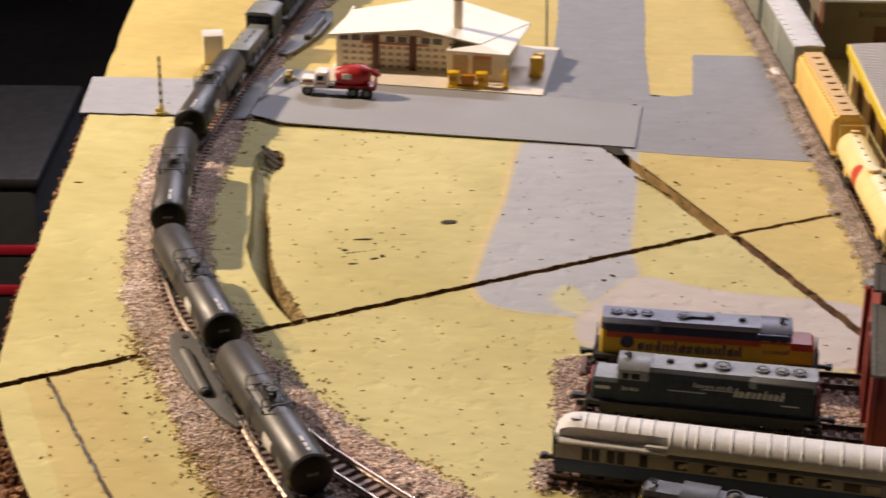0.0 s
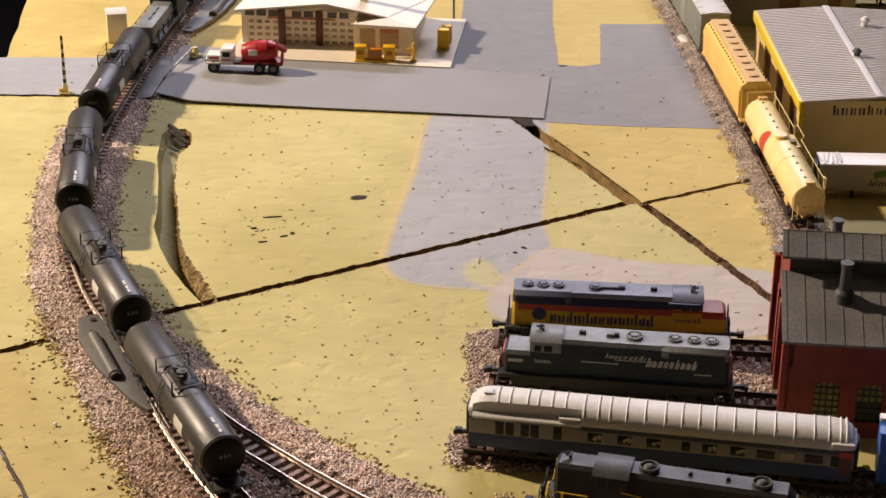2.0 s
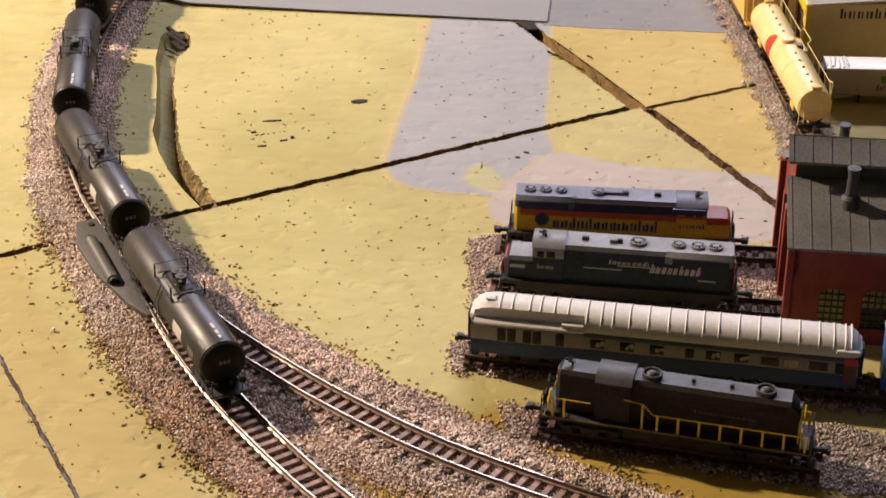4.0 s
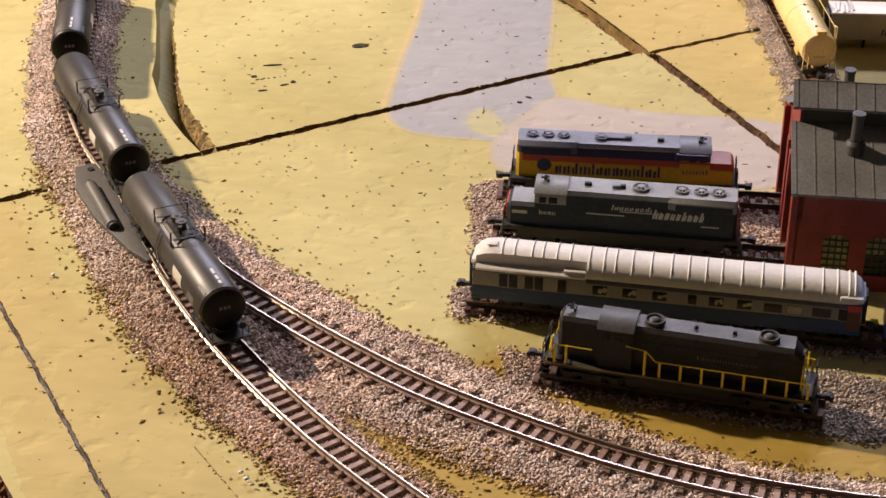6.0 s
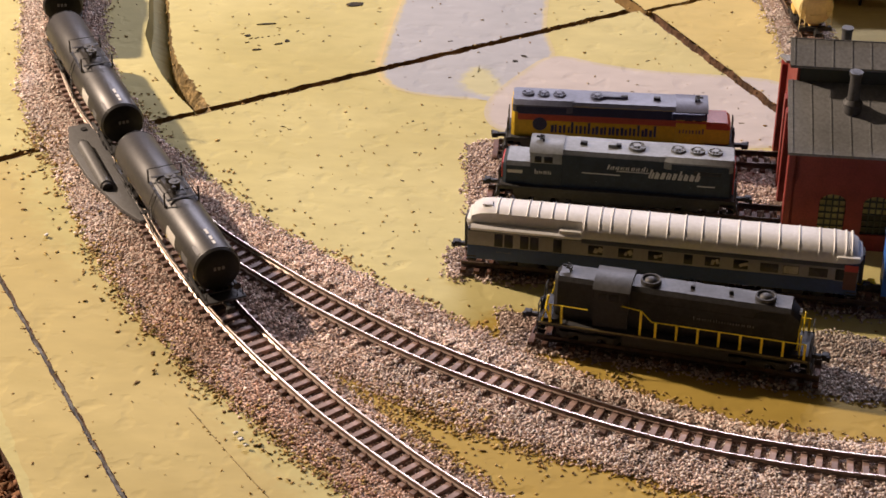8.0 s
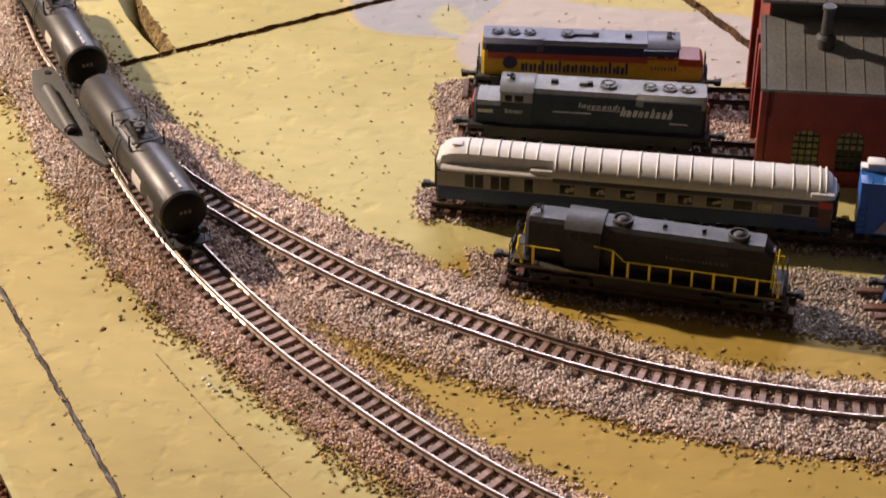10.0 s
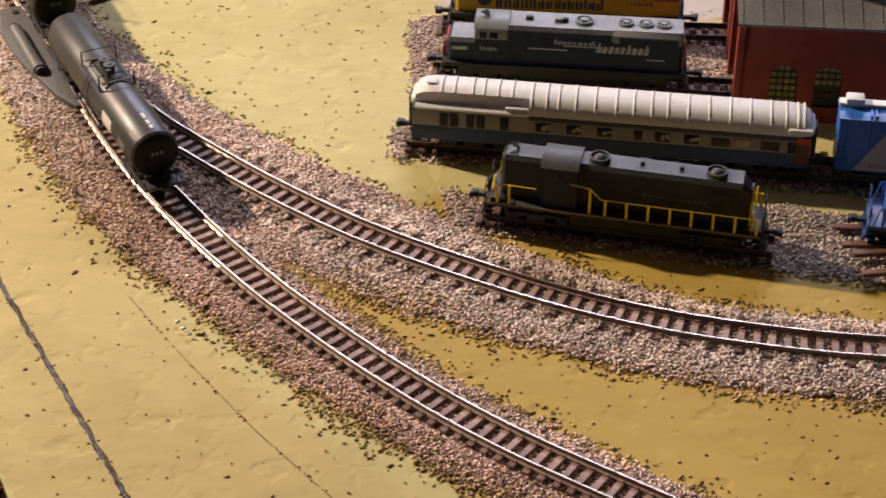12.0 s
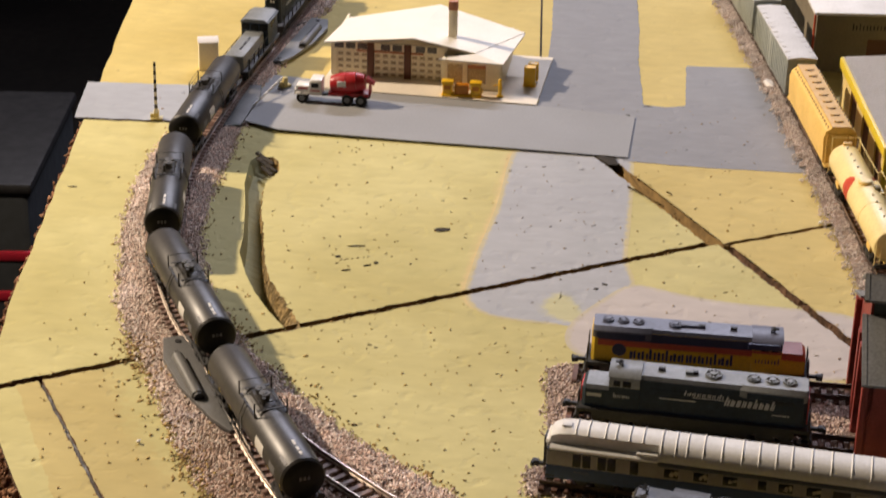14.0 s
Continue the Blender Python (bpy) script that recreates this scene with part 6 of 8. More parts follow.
for s in (-1, 1):
    b = box(fresh(), (8.5, s * 6.3, 18.9), (62.0, 0.16, 3.6))
    part("blue_band", b, NAVY, striped_loco)
    b = box(fresh(), (8.5, s * 6.3, 15.8), (62.0, 0.16, 2.6))
    part("red_band", b, VERMILION, striped_loco)
    b = side_bars(fresh(), -14, 27, 11.9, 4.8, 13, s * 6.38, width=0.70, rng=random.Random(9))
    part("lettering", b, NAVY, striped_loco)
    b = side_bars(fresh(), -32, -22, 13.2, 2.2, 4, s * 7.05, rng=random.Random(5))
    part("lettering", b, NAVY, striped_loco)
    b = fresh()
    cyl(b, (31.0, s * 6.2, 13.0), (31.0, s * 6.42, 13.0), 2.8, n=20)
    part("round_herald", b, NAVY, striped_loco)
    b = box(fresh(), (-26.5, s * 6.95, 19.5), (11.7, 0.2, 3.4))
    part("cab_band", b, NAVY, striped_loco)
    b = box(fresh(), (-26.5, s * 6.97, 16.9), (11.7, 0.2, 1.0))
    part("cab_band", b, VERMILION, striped_loco)
b = fresh()
box(b, (5.0, -0.5, 22.7), (14.0, 3.0, 1.2), bev=0.25)
part("roof_box", b, FADED_BLUE, striped_loco)
for s in (-1, 1):
    b = box(fresh(), (-25.5, s * 7.5, 19.6), (12.5, 1.6, 2.6), bev=0.3)
    part("cab_awning", b, NAVY, striped_loco)


def radiator_flare(loco, x0, x1, half, top, roof, side):
    """The wider radiator section at the hood's end, with sloping shoulders."""
    b = loft(fresh(), [[(x, -h, top - 5.2), (x, -h, top - 2.3), (x, -h + 1.9, top - 0.85), (x, h - 1.9, top - 0.85), (x, h, top - 2.3), (x, h, top - 5.2)]
                       for x, h in ((x0 - 1.6, half - 1.0), (x0, half), (x1 - 1.0, half), (x1, half - 0.7))])
    me = part("radiator_shoulder", b, roof, loco)
    for s in (-1, 1):
        part("radiator_grille", box(fresh(), ((x0 + x1) / 2, s * (half + 0.03), top - 4.0), (x1 - x0 - 3.0, 0.2, 2.2)), side, me)


for s in (-1, 1):
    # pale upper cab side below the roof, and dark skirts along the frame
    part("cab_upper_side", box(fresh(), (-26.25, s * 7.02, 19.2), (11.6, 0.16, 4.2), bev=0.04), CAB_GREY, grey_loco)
    part("side_skirt", box(fresh(), (0, s * 7.9, 5.4), (76.0, 0.5, 3.6), bev=0.15), BLACK_MATT, grey_loco)
    part("side_skirt", box(fresh(), (0, s * 7.9, 5.4), (76.0, 0.5, 3.6), bev=0.15), BLACK_MATT, striped_loco)
    part("nose_side", box(fresh(), (-37.0, s * 6.28, 10.8), (9.4, 0.16, 6.0)), YELLOW_LOCO, striped_loco)

radiator_flare(striped_loco, 19.5, 41.6, 7.0, 23.4, FADED_BLUE, NAVY)
radiator_flare(grey_loco, 18.0, 41.8, 7.3, 23.6, LOCO_GREY, LOCO_SHADED)


# ---- passenger car ----
def coach(m):
    car = thing("passenger_car", "cream-roofed passenger car with grey, cream and blue sides", "passenger car", m, "yard cars")
    L, W, T = 135.5, 8.4, 22.2
    H = L / 2

    def roof_sec(x, drop, w, ins=0.0):
        pts = []
        for k in range(13):
            a = math.pi * k / 12
            y = -w * math.cos(a)
            pts.append((x, max(y, -W + ins), T - 6.0 - drop * 0.2 + (6.0 - drop) * math.sin(a) ** 0.75))
        return pts + [(x, w - 0.3, T - 6.8), (x, -w + 0.3, T - 6.8)]
    secs = [roof_sec(-H + 0.2, 3.6, W - 2.2, 2.3), roof_sec(-H + 1.4, 1.8, W - 0.9, 2.6), roof_sec(-H + 4.0, 0.5, W - 0.2, 2.9), roof_sec(-H + 8, 0, W, 2.9),
            roof_sec(-27.6, 0, W, 2.9), roof_sec(-27.5, 0, W), roof_sec(H - 8, 0, W),
            roof_sec(H - 4.0, 0.5, W - 0.2), roof_sec(H - 1.4, 1.8, W - 0.9), roof_sec(H - 0.2, 3.6, W - 2.2)]
    roof = part("roof", loft(fresh(), secs), ROOF_CREAM, car, "cream plastic arched roof", smooth=30)
    xs = [-57.5, -53.1, -46.9, -43.1, -38.2, -33.4, -26.7, -21.6, -17.6, -11.8, -5.3, 1.7, 7.6, 13.6, 19.0, 25.8, 32.7, 39.7, 46.4, 53.2, 58.2, 62.2, 64.2]
    for x in xs:
        b = fresh()
        w0 = 0.34
        loft(b, [[(x + dx, y, z + dz) for _, y, z in roof_sec(0, 0, W + 0.02, 2.85 if x < -27 else 0.0)[:13]] + [(x + dx, 0, T - 7)] for dx, dz in ((-w0, 0.02), (0.0, 0.34), (w0, 0.02))])
        bmesh.ops.translate(b, vec=(0, 0, 0.04), verts=b.verts)
        part("roof_rib", b, ROOF_CREAM, roof)
    # side duct along the first third of the roof
    b = fresh()
    loft(b, [[(x, -W - 0.3, T - 6.9), (x, -W - 0.3, T - 6.1), (x, -W + 0.2, T - 5.7), (x, -W + 3.1, T - 5.5), (x, -W + 3.1, T - 6.9)] for x in (-H + 1.6, -27.5)])
    box(b, (-31.5, -W + 1.4, T - 5.0), (7.5, 2.0, 1.4), bev=0.25)
    part("roof_duct", b, ROOF_CREAM, roof)
    b = fresh()
    box(b, (-61.2, -1.0, T + 0.05), (3.6, 3.0, 0.6), bev=0.15)
    part("roof_hatch", b, ROOF_CREAM, roof)
    for s in (-1, 1):
        part("end_hood", box(fresh(), (s * (H - 1.6), 0, T - 5.6), (4.0, 11.0, 2.4), bev=0.8), ROOF_CREAM, roof)
    b = fresh()
    box(b, (H - 4.5, -W + 0.4, T - 4.4), (8.0, 2.2, 1.8), bev=0.5)
    part("roof_vent", b, ROOF_CREAM, roof)
    # body in three coloured courses
    def course(name, z0, z1, mat, w=W, x0=-H + 0.6, x1=H - 0.6):
        b = box(fresh(), ((x0 + x1) / 2, 0, (z0 + z1) / 2), (x1 - x0, 2 * w, z1 - z0), bev=0.15)
        return part(name, b, mat, car)
    course("letterboard", T - 8.2, T - 6.5, COACH_GREY, W - 0.05, -27.4)
    # thin dark band painted in for the shadow below the roof duct
    course("upper_letterboard", T - 7.5, T - 6.5, COACH_GREY, W - 0.05, x1=-27.4)
    course("upper_side", T - 8.2, T - 7.5, COACH_CREAM, W - 0.12, x1=-27.4)
    course("cream_side", T - 13.2, T - 8.2, COACH_CREAM, W - 0.12)
    course("blue_side", 3.6, T - 13.2, COACH_BLUE, W - 0.02)
    b = box(fresh(), (0, 0, 3.2), (L - 8, 11.0, 2.0), bev=0.3)
    for x in (-20, -8, 6, 19):
        box(b, (x, 0, 2.4), (8.5, 13.0, 2.6), bev=0.4)
    part("underbody", b, BLACK_MATT, car)
    own = random.Random(5)
    windows = ([(x, 3.0, T - 10.3, 5.2, DARK_PANE, 0) for x in (-56.2, -52.7, -47.2, -43.7, -35.6)]
               + [(x, 5.0, T - 10.5, 3.6, DARK_PANE, 1) for x in (-22.4, -12.0, -1.7, 17.8, 27.5)]
               + [(9.6, 3.0, T - 10.5, 3.8, DARK_PANE, 0), (37.2, 6.2, T - 10.7, 3.4, DIM_PANE, 0), (44.5, 5.4, T - 10.7, 3.4, SMOKED, 2),
                  (53.7, 6.4, T - 10.7, 3.4, DIM_PANE, 0), (60.9, 2.9, T - 10.8, 4.4, DARK_PANE, 0)])
    for s in (-1, 1):
        for x, wide, zc, high, glass, lit in windows:
            frm = part("window", box(fresh(), (x, s * (W - 0.10), zc), (wide + 0.7, 0.16, high + 0.6), bev=0.04), COACH_CREAM, car)
            part("pane", box(fresh(), (x, s * (W - 0.03), zc), (wide, 0.12, high), bev=0.03), glass, frm)
            # pale chips on the panes stand for the bright light seen in the windows
            for k in range(2 if lit == 1 else lit // 2):
                b = fresh()
                if lit == 2:
                    box(b, (x, s * (W + 0.04), zc), (wide - 0.5, 0.06, high - 0.5), bev=0.02)
                else:
                    box(b, (x + 0.2 + 1.5 * k, s * (W + 0.04 + 0.01 * k), zc - 0.2 + 0.5 * k), (own.uniform(1.0, 1.7), 0.06, own.uniform(1.0, 2.2)), ry=own.uniform(-30, 30), bev=0.02)
                part("blind", b, PALE_PATCH, frm)
    b = fresh()
    for s in (-1, 1):
        box(b, (H - 3.2, s * (W - 0.05), 10.5), (4.4, 0.3, 9.5))
    part("vestibule_door", b, STATION_BROWN, car, "dull brown vestibule door")
    for s in (-1, 1):
        part("red_header", box(fresh(), (H - 3.2, s * (W + 0.02), 14.2), (4.6, 0.3, 2.4)), LOCO_RED, car, "red panel above the vestibule door")
    for s in (-1, 1):
        for y in (-7.2, 7.2):
            for z in (3.0, 4.6):
                part("step", box(fresh(), (s * (H - 2.0), y, z), (3.6, 2.4, 0.5)), BLACK_MATT, car)
    b = side_bars(fresh(), -57, -51.5, 7.2, 0.7, 6, -W - 0.02)
    part("stencil", b, FAINT_MARK, car)
    for s in (-1, 1):
        b = box(fresh(), (s * (H + 0.5), 0, 11.0), (1.6, 6.0, 11.5), bev=0.3)
        part("diaphragm", b, BLACK_MATT, car)
        bogie(car, s * 46.0, 0, 17.0, axles=3)
    coupler(car, -H, 4.2, -1)
    coupler(car, H, 4.2, 1, YELLOW_MARK)
    return car


coach(heading((0.0122, 0.5959), (0.1462, 0.5731), RAIL_TOP))


# ---- blue box car and blue locomotive at the edge of the yard ----
def box_car(m, name, label, group, L, T, side, roof, ribs=14, roof_walk=False, W=8.3):
    car = thing(name, label, "box car", m, group)
    H = L / 2
    b = box(fresh(), (0, 0, (T - 1.2 + 4.2) / 2), (L, 2 * W - 0.6, T - 1.2 - 4.2), bev=0.15)
    body = part("body", b, side, car)
    for s in (-1, 1):
        for k in range(ribs):
            x = -H + L * (k + 0.5) / ribs
            if abs(x) > 8:
                b = box(fresh(), (x, s * (W - 0.2), (T + 3.4) / 2), (0.8, 0.5, T - 6.6), bev=0.1)
                part("side_rib", b, side, body)
        b = fresh()
        box(b, (0, s * (W - 0.1), (T + 2.5) / 2), (14.5, 0.5, T - 6.2), bev=0.1)
        for x in (-3.5, 3.5):
            cyl(b, (x, s * (W + 0.25), 5), (x, s * (W + 0.25), T - 2), 0.2, n=5)
        part("door", b, side, car)
        b = fresh()
        b.free()
        for x in (-H + 1.5, H - 1.5):
            b = fresh()
            for k in range(7):
                cyl(b, (x - 1.1, s * (W + 0.15), 5 + k * 2.2), (x + 1.1, s * (W + 0.15), 5 + k * 2.2), 0.15, n=4)
            for dx in (-1.1, 1.1):
                cyl(b, (x + dx, s * (W + 0.15), 4.4), (x + dx, s * (W + 0.15), 18.8), 0.16, n=4)
            part("ladder", b, side, car)
    bm = loft(fresh(), [[(x, -W, T - 1.3), (x, -W, T - 0.8), (x, 0, T), (x, W, T - 0.8), (x, W, T - 1.3)] for x in (-H - 0.3, H + 0.3)])
    for k in range(0, ribs, 2):
        x = -H + L * (k + 0.5) / ribs
        box(bm, (x, 0, T - 0.62), (0.5, 2 * W - 1, 0.5), bev=0.1)
    rf = part("roof", bm, roof, car)
    if roof_walk:
        b = box(fresh(), (0, 0, T + 0.9), (L + 1, 3.4, 0.5))
        part("roof_walk", b, roof, rf)
    b = box(fresh(), (0, 0, 3.8), (L - 4, 6, 1.6))
    part("underframe", b, BLACK_MATT, car)
    for s in (-1, 1):
        bogie(car, s * (H - 13), 0, 11.0)
        coupler(car, s * H, 4.2, s)
    return car


blue_box = box_car(heading((0.1530, 0.5700), (0.2490, 0.5536), RAIL_TOP), "box_car", "bright blue box car with cream roof edge behind the passenger car", "yard cars", 97.0, 25.0, BLUE_SIDE, BLUE_CAR, W=6.4)
b = fresh()
for s in (-1, 1):
    loft(b, [[(x0, s * 6.72, 5.2), (x1, s * 6.72, 5.2), (x3, s * 6.72, 22.8), (x2, s * 6.72, 22.8)] + [] for x0, x1, x2, x3 in ((-42.5, 30.0, -31.0, 30.0),)] +
         [[(x0, s * 6.45, 5.2), (x1, s * 6.45, 5.2), (x3, s * 6.45, 22.8), (x2, s * 6.45, 22.8)] for x0, x1, x2, x3 in ((-42.5, 30.0, -31.0, 30.0),)])
part("white_panel", b, TRAILER_SIDE, blue_box, "slanting grey-white panel")
b = side_bars(fresh(), -37.5, -25, 7.2, 1.6, 7, -6.78)
part("lettering", b, LOCO_RED, blue_box)
b = side_bars(fresh(), -14, 10, 11.5, 5.0, 5, -6.78)
part("lettering", b, BLACK_MARK, blue_box)
b = box(fresh(), (0, 2.2, 25.6), (97.6, 3.8, 1.5), bev=0.25)
part("running_board", b, ROOF_CREAM, blue_box, "cream running board along the roof")
for k in range(12):
    for dx in (-0.8, 0.8):
        b = box(fresh(), (-37.5 + k * 7.4 + dx, -2.6, 24.9), (0.9, 7.0, 1.3), rx=-5, bev=0.15)
        part("roof_rib", b, BLUE_CAR, blue_box)
b = box(fresh(), (-43.8, 2.2, 27.0), (6.0, 5.2, 2.6), bev=0.6)
part("roof_housing", b, ROOF_CREAM, blue_box)

blue_loco = hood_diesel(heading((0.1575, 0.5334), (0.2390, 0.5161), RAIL_TOP), "bright blue hood diesel on yard track beside the box car", "yard locomotives",
                        84.0, 7.6, 23.5, BLUE_CAR, BLUE_CAR, BLUE_DARK, BLUE_CAR, False, [(20, 3.0), (30, 3.0)], BLUE_CAR, cab_at=-0.2)


# ---- the train on the curved main line ----
TRAIN_HEAD = arc(MAIN)[np.argmin(np.hypot(*(MAIN - np.array((-0.0755, 0.5680))).T))] + 0.008
PITCH = 0.1145
HALF_CAR = 0.048
spot = TRAIN_HEAD - HALF_CAR
first_tank = tank_car(on_track(MAIN, spot, 0.036), "satin black tank car with white placards on curved track", "tank cars of the train")
for k in range(1, 4):
    copy_thing(first_tank, on_track(MAIN, spot - k * PITCH, 0.036))
s_next = spot - 3 * PITCH - HALF_CAR - 0.012


def switcher(m):
    L, deck, top = 70.0, 7.6, 23.0
    loco = thing("switcher_locomotive", "dark grey cab unit with low hood in the train", "locomotive", m, "train engines")
    b = box(fresh(), (0, 0, deck - 0.9), (L, 16.6, 1.8), bev=0.2)
    part("frame", b, BLACK_MATT, loco)
    b = box(fresh(), (12.0, 0, deck + 4.2), (44.0, 11.0, 8.6), bev=0.9)
    hood = part("hood", b, LOCO_GREY, loco)
    b = fresh()
    for x in (4, 12, 20):
        box(b, (x, 0.5, deck + 8.6), (5.0, 1.1, 0.5))
    part("hood_vent", b, BLACK_MATT, hood)
    b = box(fresh(), (-21.0, 0, (deck + top - 1) / 2), (21.0, 15.8, top - 1 - deck), bev=0.3)
    cab = part("cab", b, LOCO_SHADED, loco)
    b = loft(fresh(), [[(x, -8.4, top - 1.6), (x, -5.5, top), (x, 5.5, top), (x, 8.4, top - 1.6), (x, 8.0, top - 2.0), (x, -8.0, top - 2.0)] for x in (-32.5, -9.5)])
    part("cab_roof", b, LOCO_GREY, cab)
    for y in (-5.2, 0, 5.2):
        b = box(fresh(), (-10.45, y, top - 4.6), (0.25, 4.2, 3.4), bev=0.05)
        part("cab_window", b, DARK_PANE, cab)
    for s in (-1, 1):
        b = box(fresh(), (-21, s * 7.95, top - 4.8), (9, 0.25, 3.2), bev=0.05)
        part("cab_window", b, DARK_PANE, cab)
        railing(loco, [(-9, s * 7.8, deck + 6), (33, s * 7.8, deck + 6), (33, s * 7.8, deck)], [(x, s * 7.8, deck + 6) for x in (0, 10, 20, 30)], deck, BLACK_MATT)
        bogie(loco, s * 21.0, 0, 13.0)
        coupler(loco, s * L / 2, 4.3, s)
    return loco


switcher(on_track(MAIN, s_next - 0.035, 0.021))
pusher = hood_diesel(on_track(MAIN, s_next - 0.070 - 0.012 - 0.0475, 0.030), "grey hood diesel with pale slanted lettering at the train's tail", "train engines",
                     95.0, 7.6, 24.5, LOCO_SHADED, LOCO_GREY, BLACK_MATT, LOCO_SHADED, False, [(8, 3.0), (22, 3.0), (32, 3.0)], cab_at=-0.30)
for s in (-1, 1):
    b = side_bars(fresh(), -4, 30, 15.5, 3.0, 13, s * 4.98, 14, 0.6, rng=random.Random(6))
    part("lettering", b, LOCO_LETTER, pusher)


# ---- turnout machine ----
machine = thing("switch_machine", "grey plastic switch machine beside the turnout", "switch machine", heading((-0.1405, 0.6930), (-0.1075, 0.6165), 0.0020))
L = 83.0
b = slab(fresh(), [(-41, -6.0), (-24, -10.0), (2, -9.0), (30, -3.5), (41, 0.5), (41, 5.5), (20, 5.5), (-41, 4.5)], 0.0, 2.2)
bmesh.ops.bevel(b, geom=b.edges[:], offset=0.35, segments=2, affect="EDGES", profile=0.5)
body = part("housing", b, MACHINE, machine)
b = fresh()
lathe(b, [(-22, 1.9), (-21.5, 2.5), (12.5, 2.5), (13.0, 1.9)], 24, 2.8, -4.6)
part("solenoid_cover", b, MACHINE, machine)
b = fresh()
cyl(b, (13.0, -4.6, 2.9), (14.4, -4.6, 2.9), 2.0, n=16)
part("solenoid_end", b, BLACK_MATT, machine, "open dark end of the solenoid")
b = fresh()
cyl(b, (-24.5, -4.6, 2.6), (-22.2, -4.6, 3.0), 1.6, n=12)
part("solenoid_end", b, BLACK_MATT, machine, "open dark end of the solenoid")
for x, y in ((36, 3.0), (-36, -1.0)):
    part("screw", cyl(fresh(), (x, y, 2.0), (x, y, 2.7), 1.3, n=12), BLACK_MATT, machine)
b = tube(fresh(), [(-38, 4, 1.0), (-30, 9, 1.0), (-22, 12, 1.0)], 0.5)
part("throw_bar", b, BLACK_MATT, machine)


# ---- engine house ----
def engine_house():
    m = pose(0.1275, 0.6110, 0.0, 0, 0, -6.0)
    house = thing("engine_house", "dark red brick engine house with grey sheet roof and clerestory", "engine house", m)
    L, D, eave, t = 110.0, 74.0, 39.5, 2.2
    # near and far walls with window openings, made of piers and panels
    wins = [15.0, 30.5, 62.0, 78.0, 94.0]
    ww, wz0, wz1 = 9.4, 6.5, 22.5
    for y, name in ((t / 2, "wall"), (D - t / 2, "wall")):
        b = fresh()
        xs = [0.0]
        for c in wins:
            xs += [c - ww / 2, c + ww / 2]
        xs.append(L)
        b.free()
        for k in range(0, len(xs), 2):
            part("wall_panel", box(fresh(), ((xs[k] + xs[k + 1]) / 2, y, eave / 2), (xs[k + 1] - xs[k], t, eave)), BRICK, house, smooth=0)
        for c in wins:
            part("window_sill", box(fresh(), (c, y, wz0 / 2), (ww, t, wz0)), BRICK, house, smooth=0)
            b = fresh()
            # arched head
            pts = [(c + ww / 2, wz1 - 3.2), (c + ww / 2, eave), (c - ww / 2, eave), (c - ww / 2, wz1 - 3.2)]
            arch = [(c - ww / 2 * math.cos(math.pi * k / 8), wz1 - 3.2 + 3.2 * math.sin(math.pi * k / 8)) for k in range(1, 8)]
            ring = pts + arch
            f0 = [b.verts.new((x, y - t / 2, z)) for x, z in ring]
            f1 = [b.verts.new((x, y + t / 2, z)) for x, z in ring]
            fs = [b.faces.new(f0), b.faces.new(f1[::-1])]
            for k in range(len(ring)):
                fs.append(b.faces.new((f0[k], f1[k], f1[(k + 1) % len(ring)], f0[(k + 1) % len(ring)])))
            bmesh.ops.recalc_face_normals(b, faces=fs)
            part("window_head", b, BRICK, house, smooth=0)
        for c in wins:
            b = fresh()
            win = part("window", box(b, (c, y + 0.55, (wz0 + wz1) / 2), (ww, 0.3, wz1 - wz0)), MULLION, house)
            for k in range(1, 4):
                part("mullion", box(fresh(), (c - ww / 2 + ww * k / 4, y, (wz0 + wz1) / 2), (0.55, 0.7, wz1 - wz0)), MULLION, win)
            for k in range(0, 6):
                part("mullion", box(fresh(), (c, y, wz0 + (wz1 - wz0) * k / 6), (ww, 0.66, 0.55)), MULLION, win)
            for i in range(4):
                for j in range(6):
                    if y < D / 2:
                        b = box(fresh(), (c - ww / 2 + ww * (i + 0.5) / 4, y + 0.2, wz0 + (wz1 - wz0) * (j + 0.5) / 6), (ww / 4 - 0.5, 0.2, (wz1 - wz0) / 6 - 0.5))
                        part("pane", b, PANE_YELLOW if (j >= 3 or (c < 20)) else DARK_PANE, win)
    # front wall with two openings, piers and lintel
    for y0, y1 in ((0, 5.5), (28.5, 33.0), (40.0, 45.0), (69.0, 74.0)):
        part("pier", box(fresh(), (-0.6, (y0 + y1) / 2, eave / 2), (3.4, y1 - y0, eave), bev=0.2), BRICK, house)
    b = fresh()
    gable = [(0, eave - 12), (D, eave - 12), (D, eave), (D - 29, eave + 11.6), (D - 29, eave + 20), (D / 2, eave + 25), (29, eave + 20), (29, eave + 11.6), (0, eave)]
    b.free()
    for x in (1.0, L - 1.0):
        b = fresh()
        f0 = [b.verts.new((x - 1, y, z)) for y, z in gable]
        f1 = [b.verts.new((x + 1, y, z)) for y, z in gable]
        fs = [b.faces.new(f0), b.faces.new(f1[::-1])]
        for k in range(len(gable)):
            fs.append(b.faces.new((f0[k], f1[k], f1[(k + 1) % len(gable)], f0[(k + 1) % len(gable)])))
        bmesh.ops.recalc_face_normals(b, faces=fs)
        part("gable", b, BRICK, house, smooth=0)
    b = box(fresh(), (L - 1.0, D / 2, eave / 2 - 6), (2.0, D - 0.4, eave - 12))
    part("wall", b, BRICK, house, smooth=0)
    b = fresh()
    for z in (eave + 14.6,):
        for y in (29.4, D - 29.4):
            box(b, (L / 2, y, eave + 14.5), (L - 2, 1.2, 11.0))
    part("clerestory_wall", b, MULLION, house)
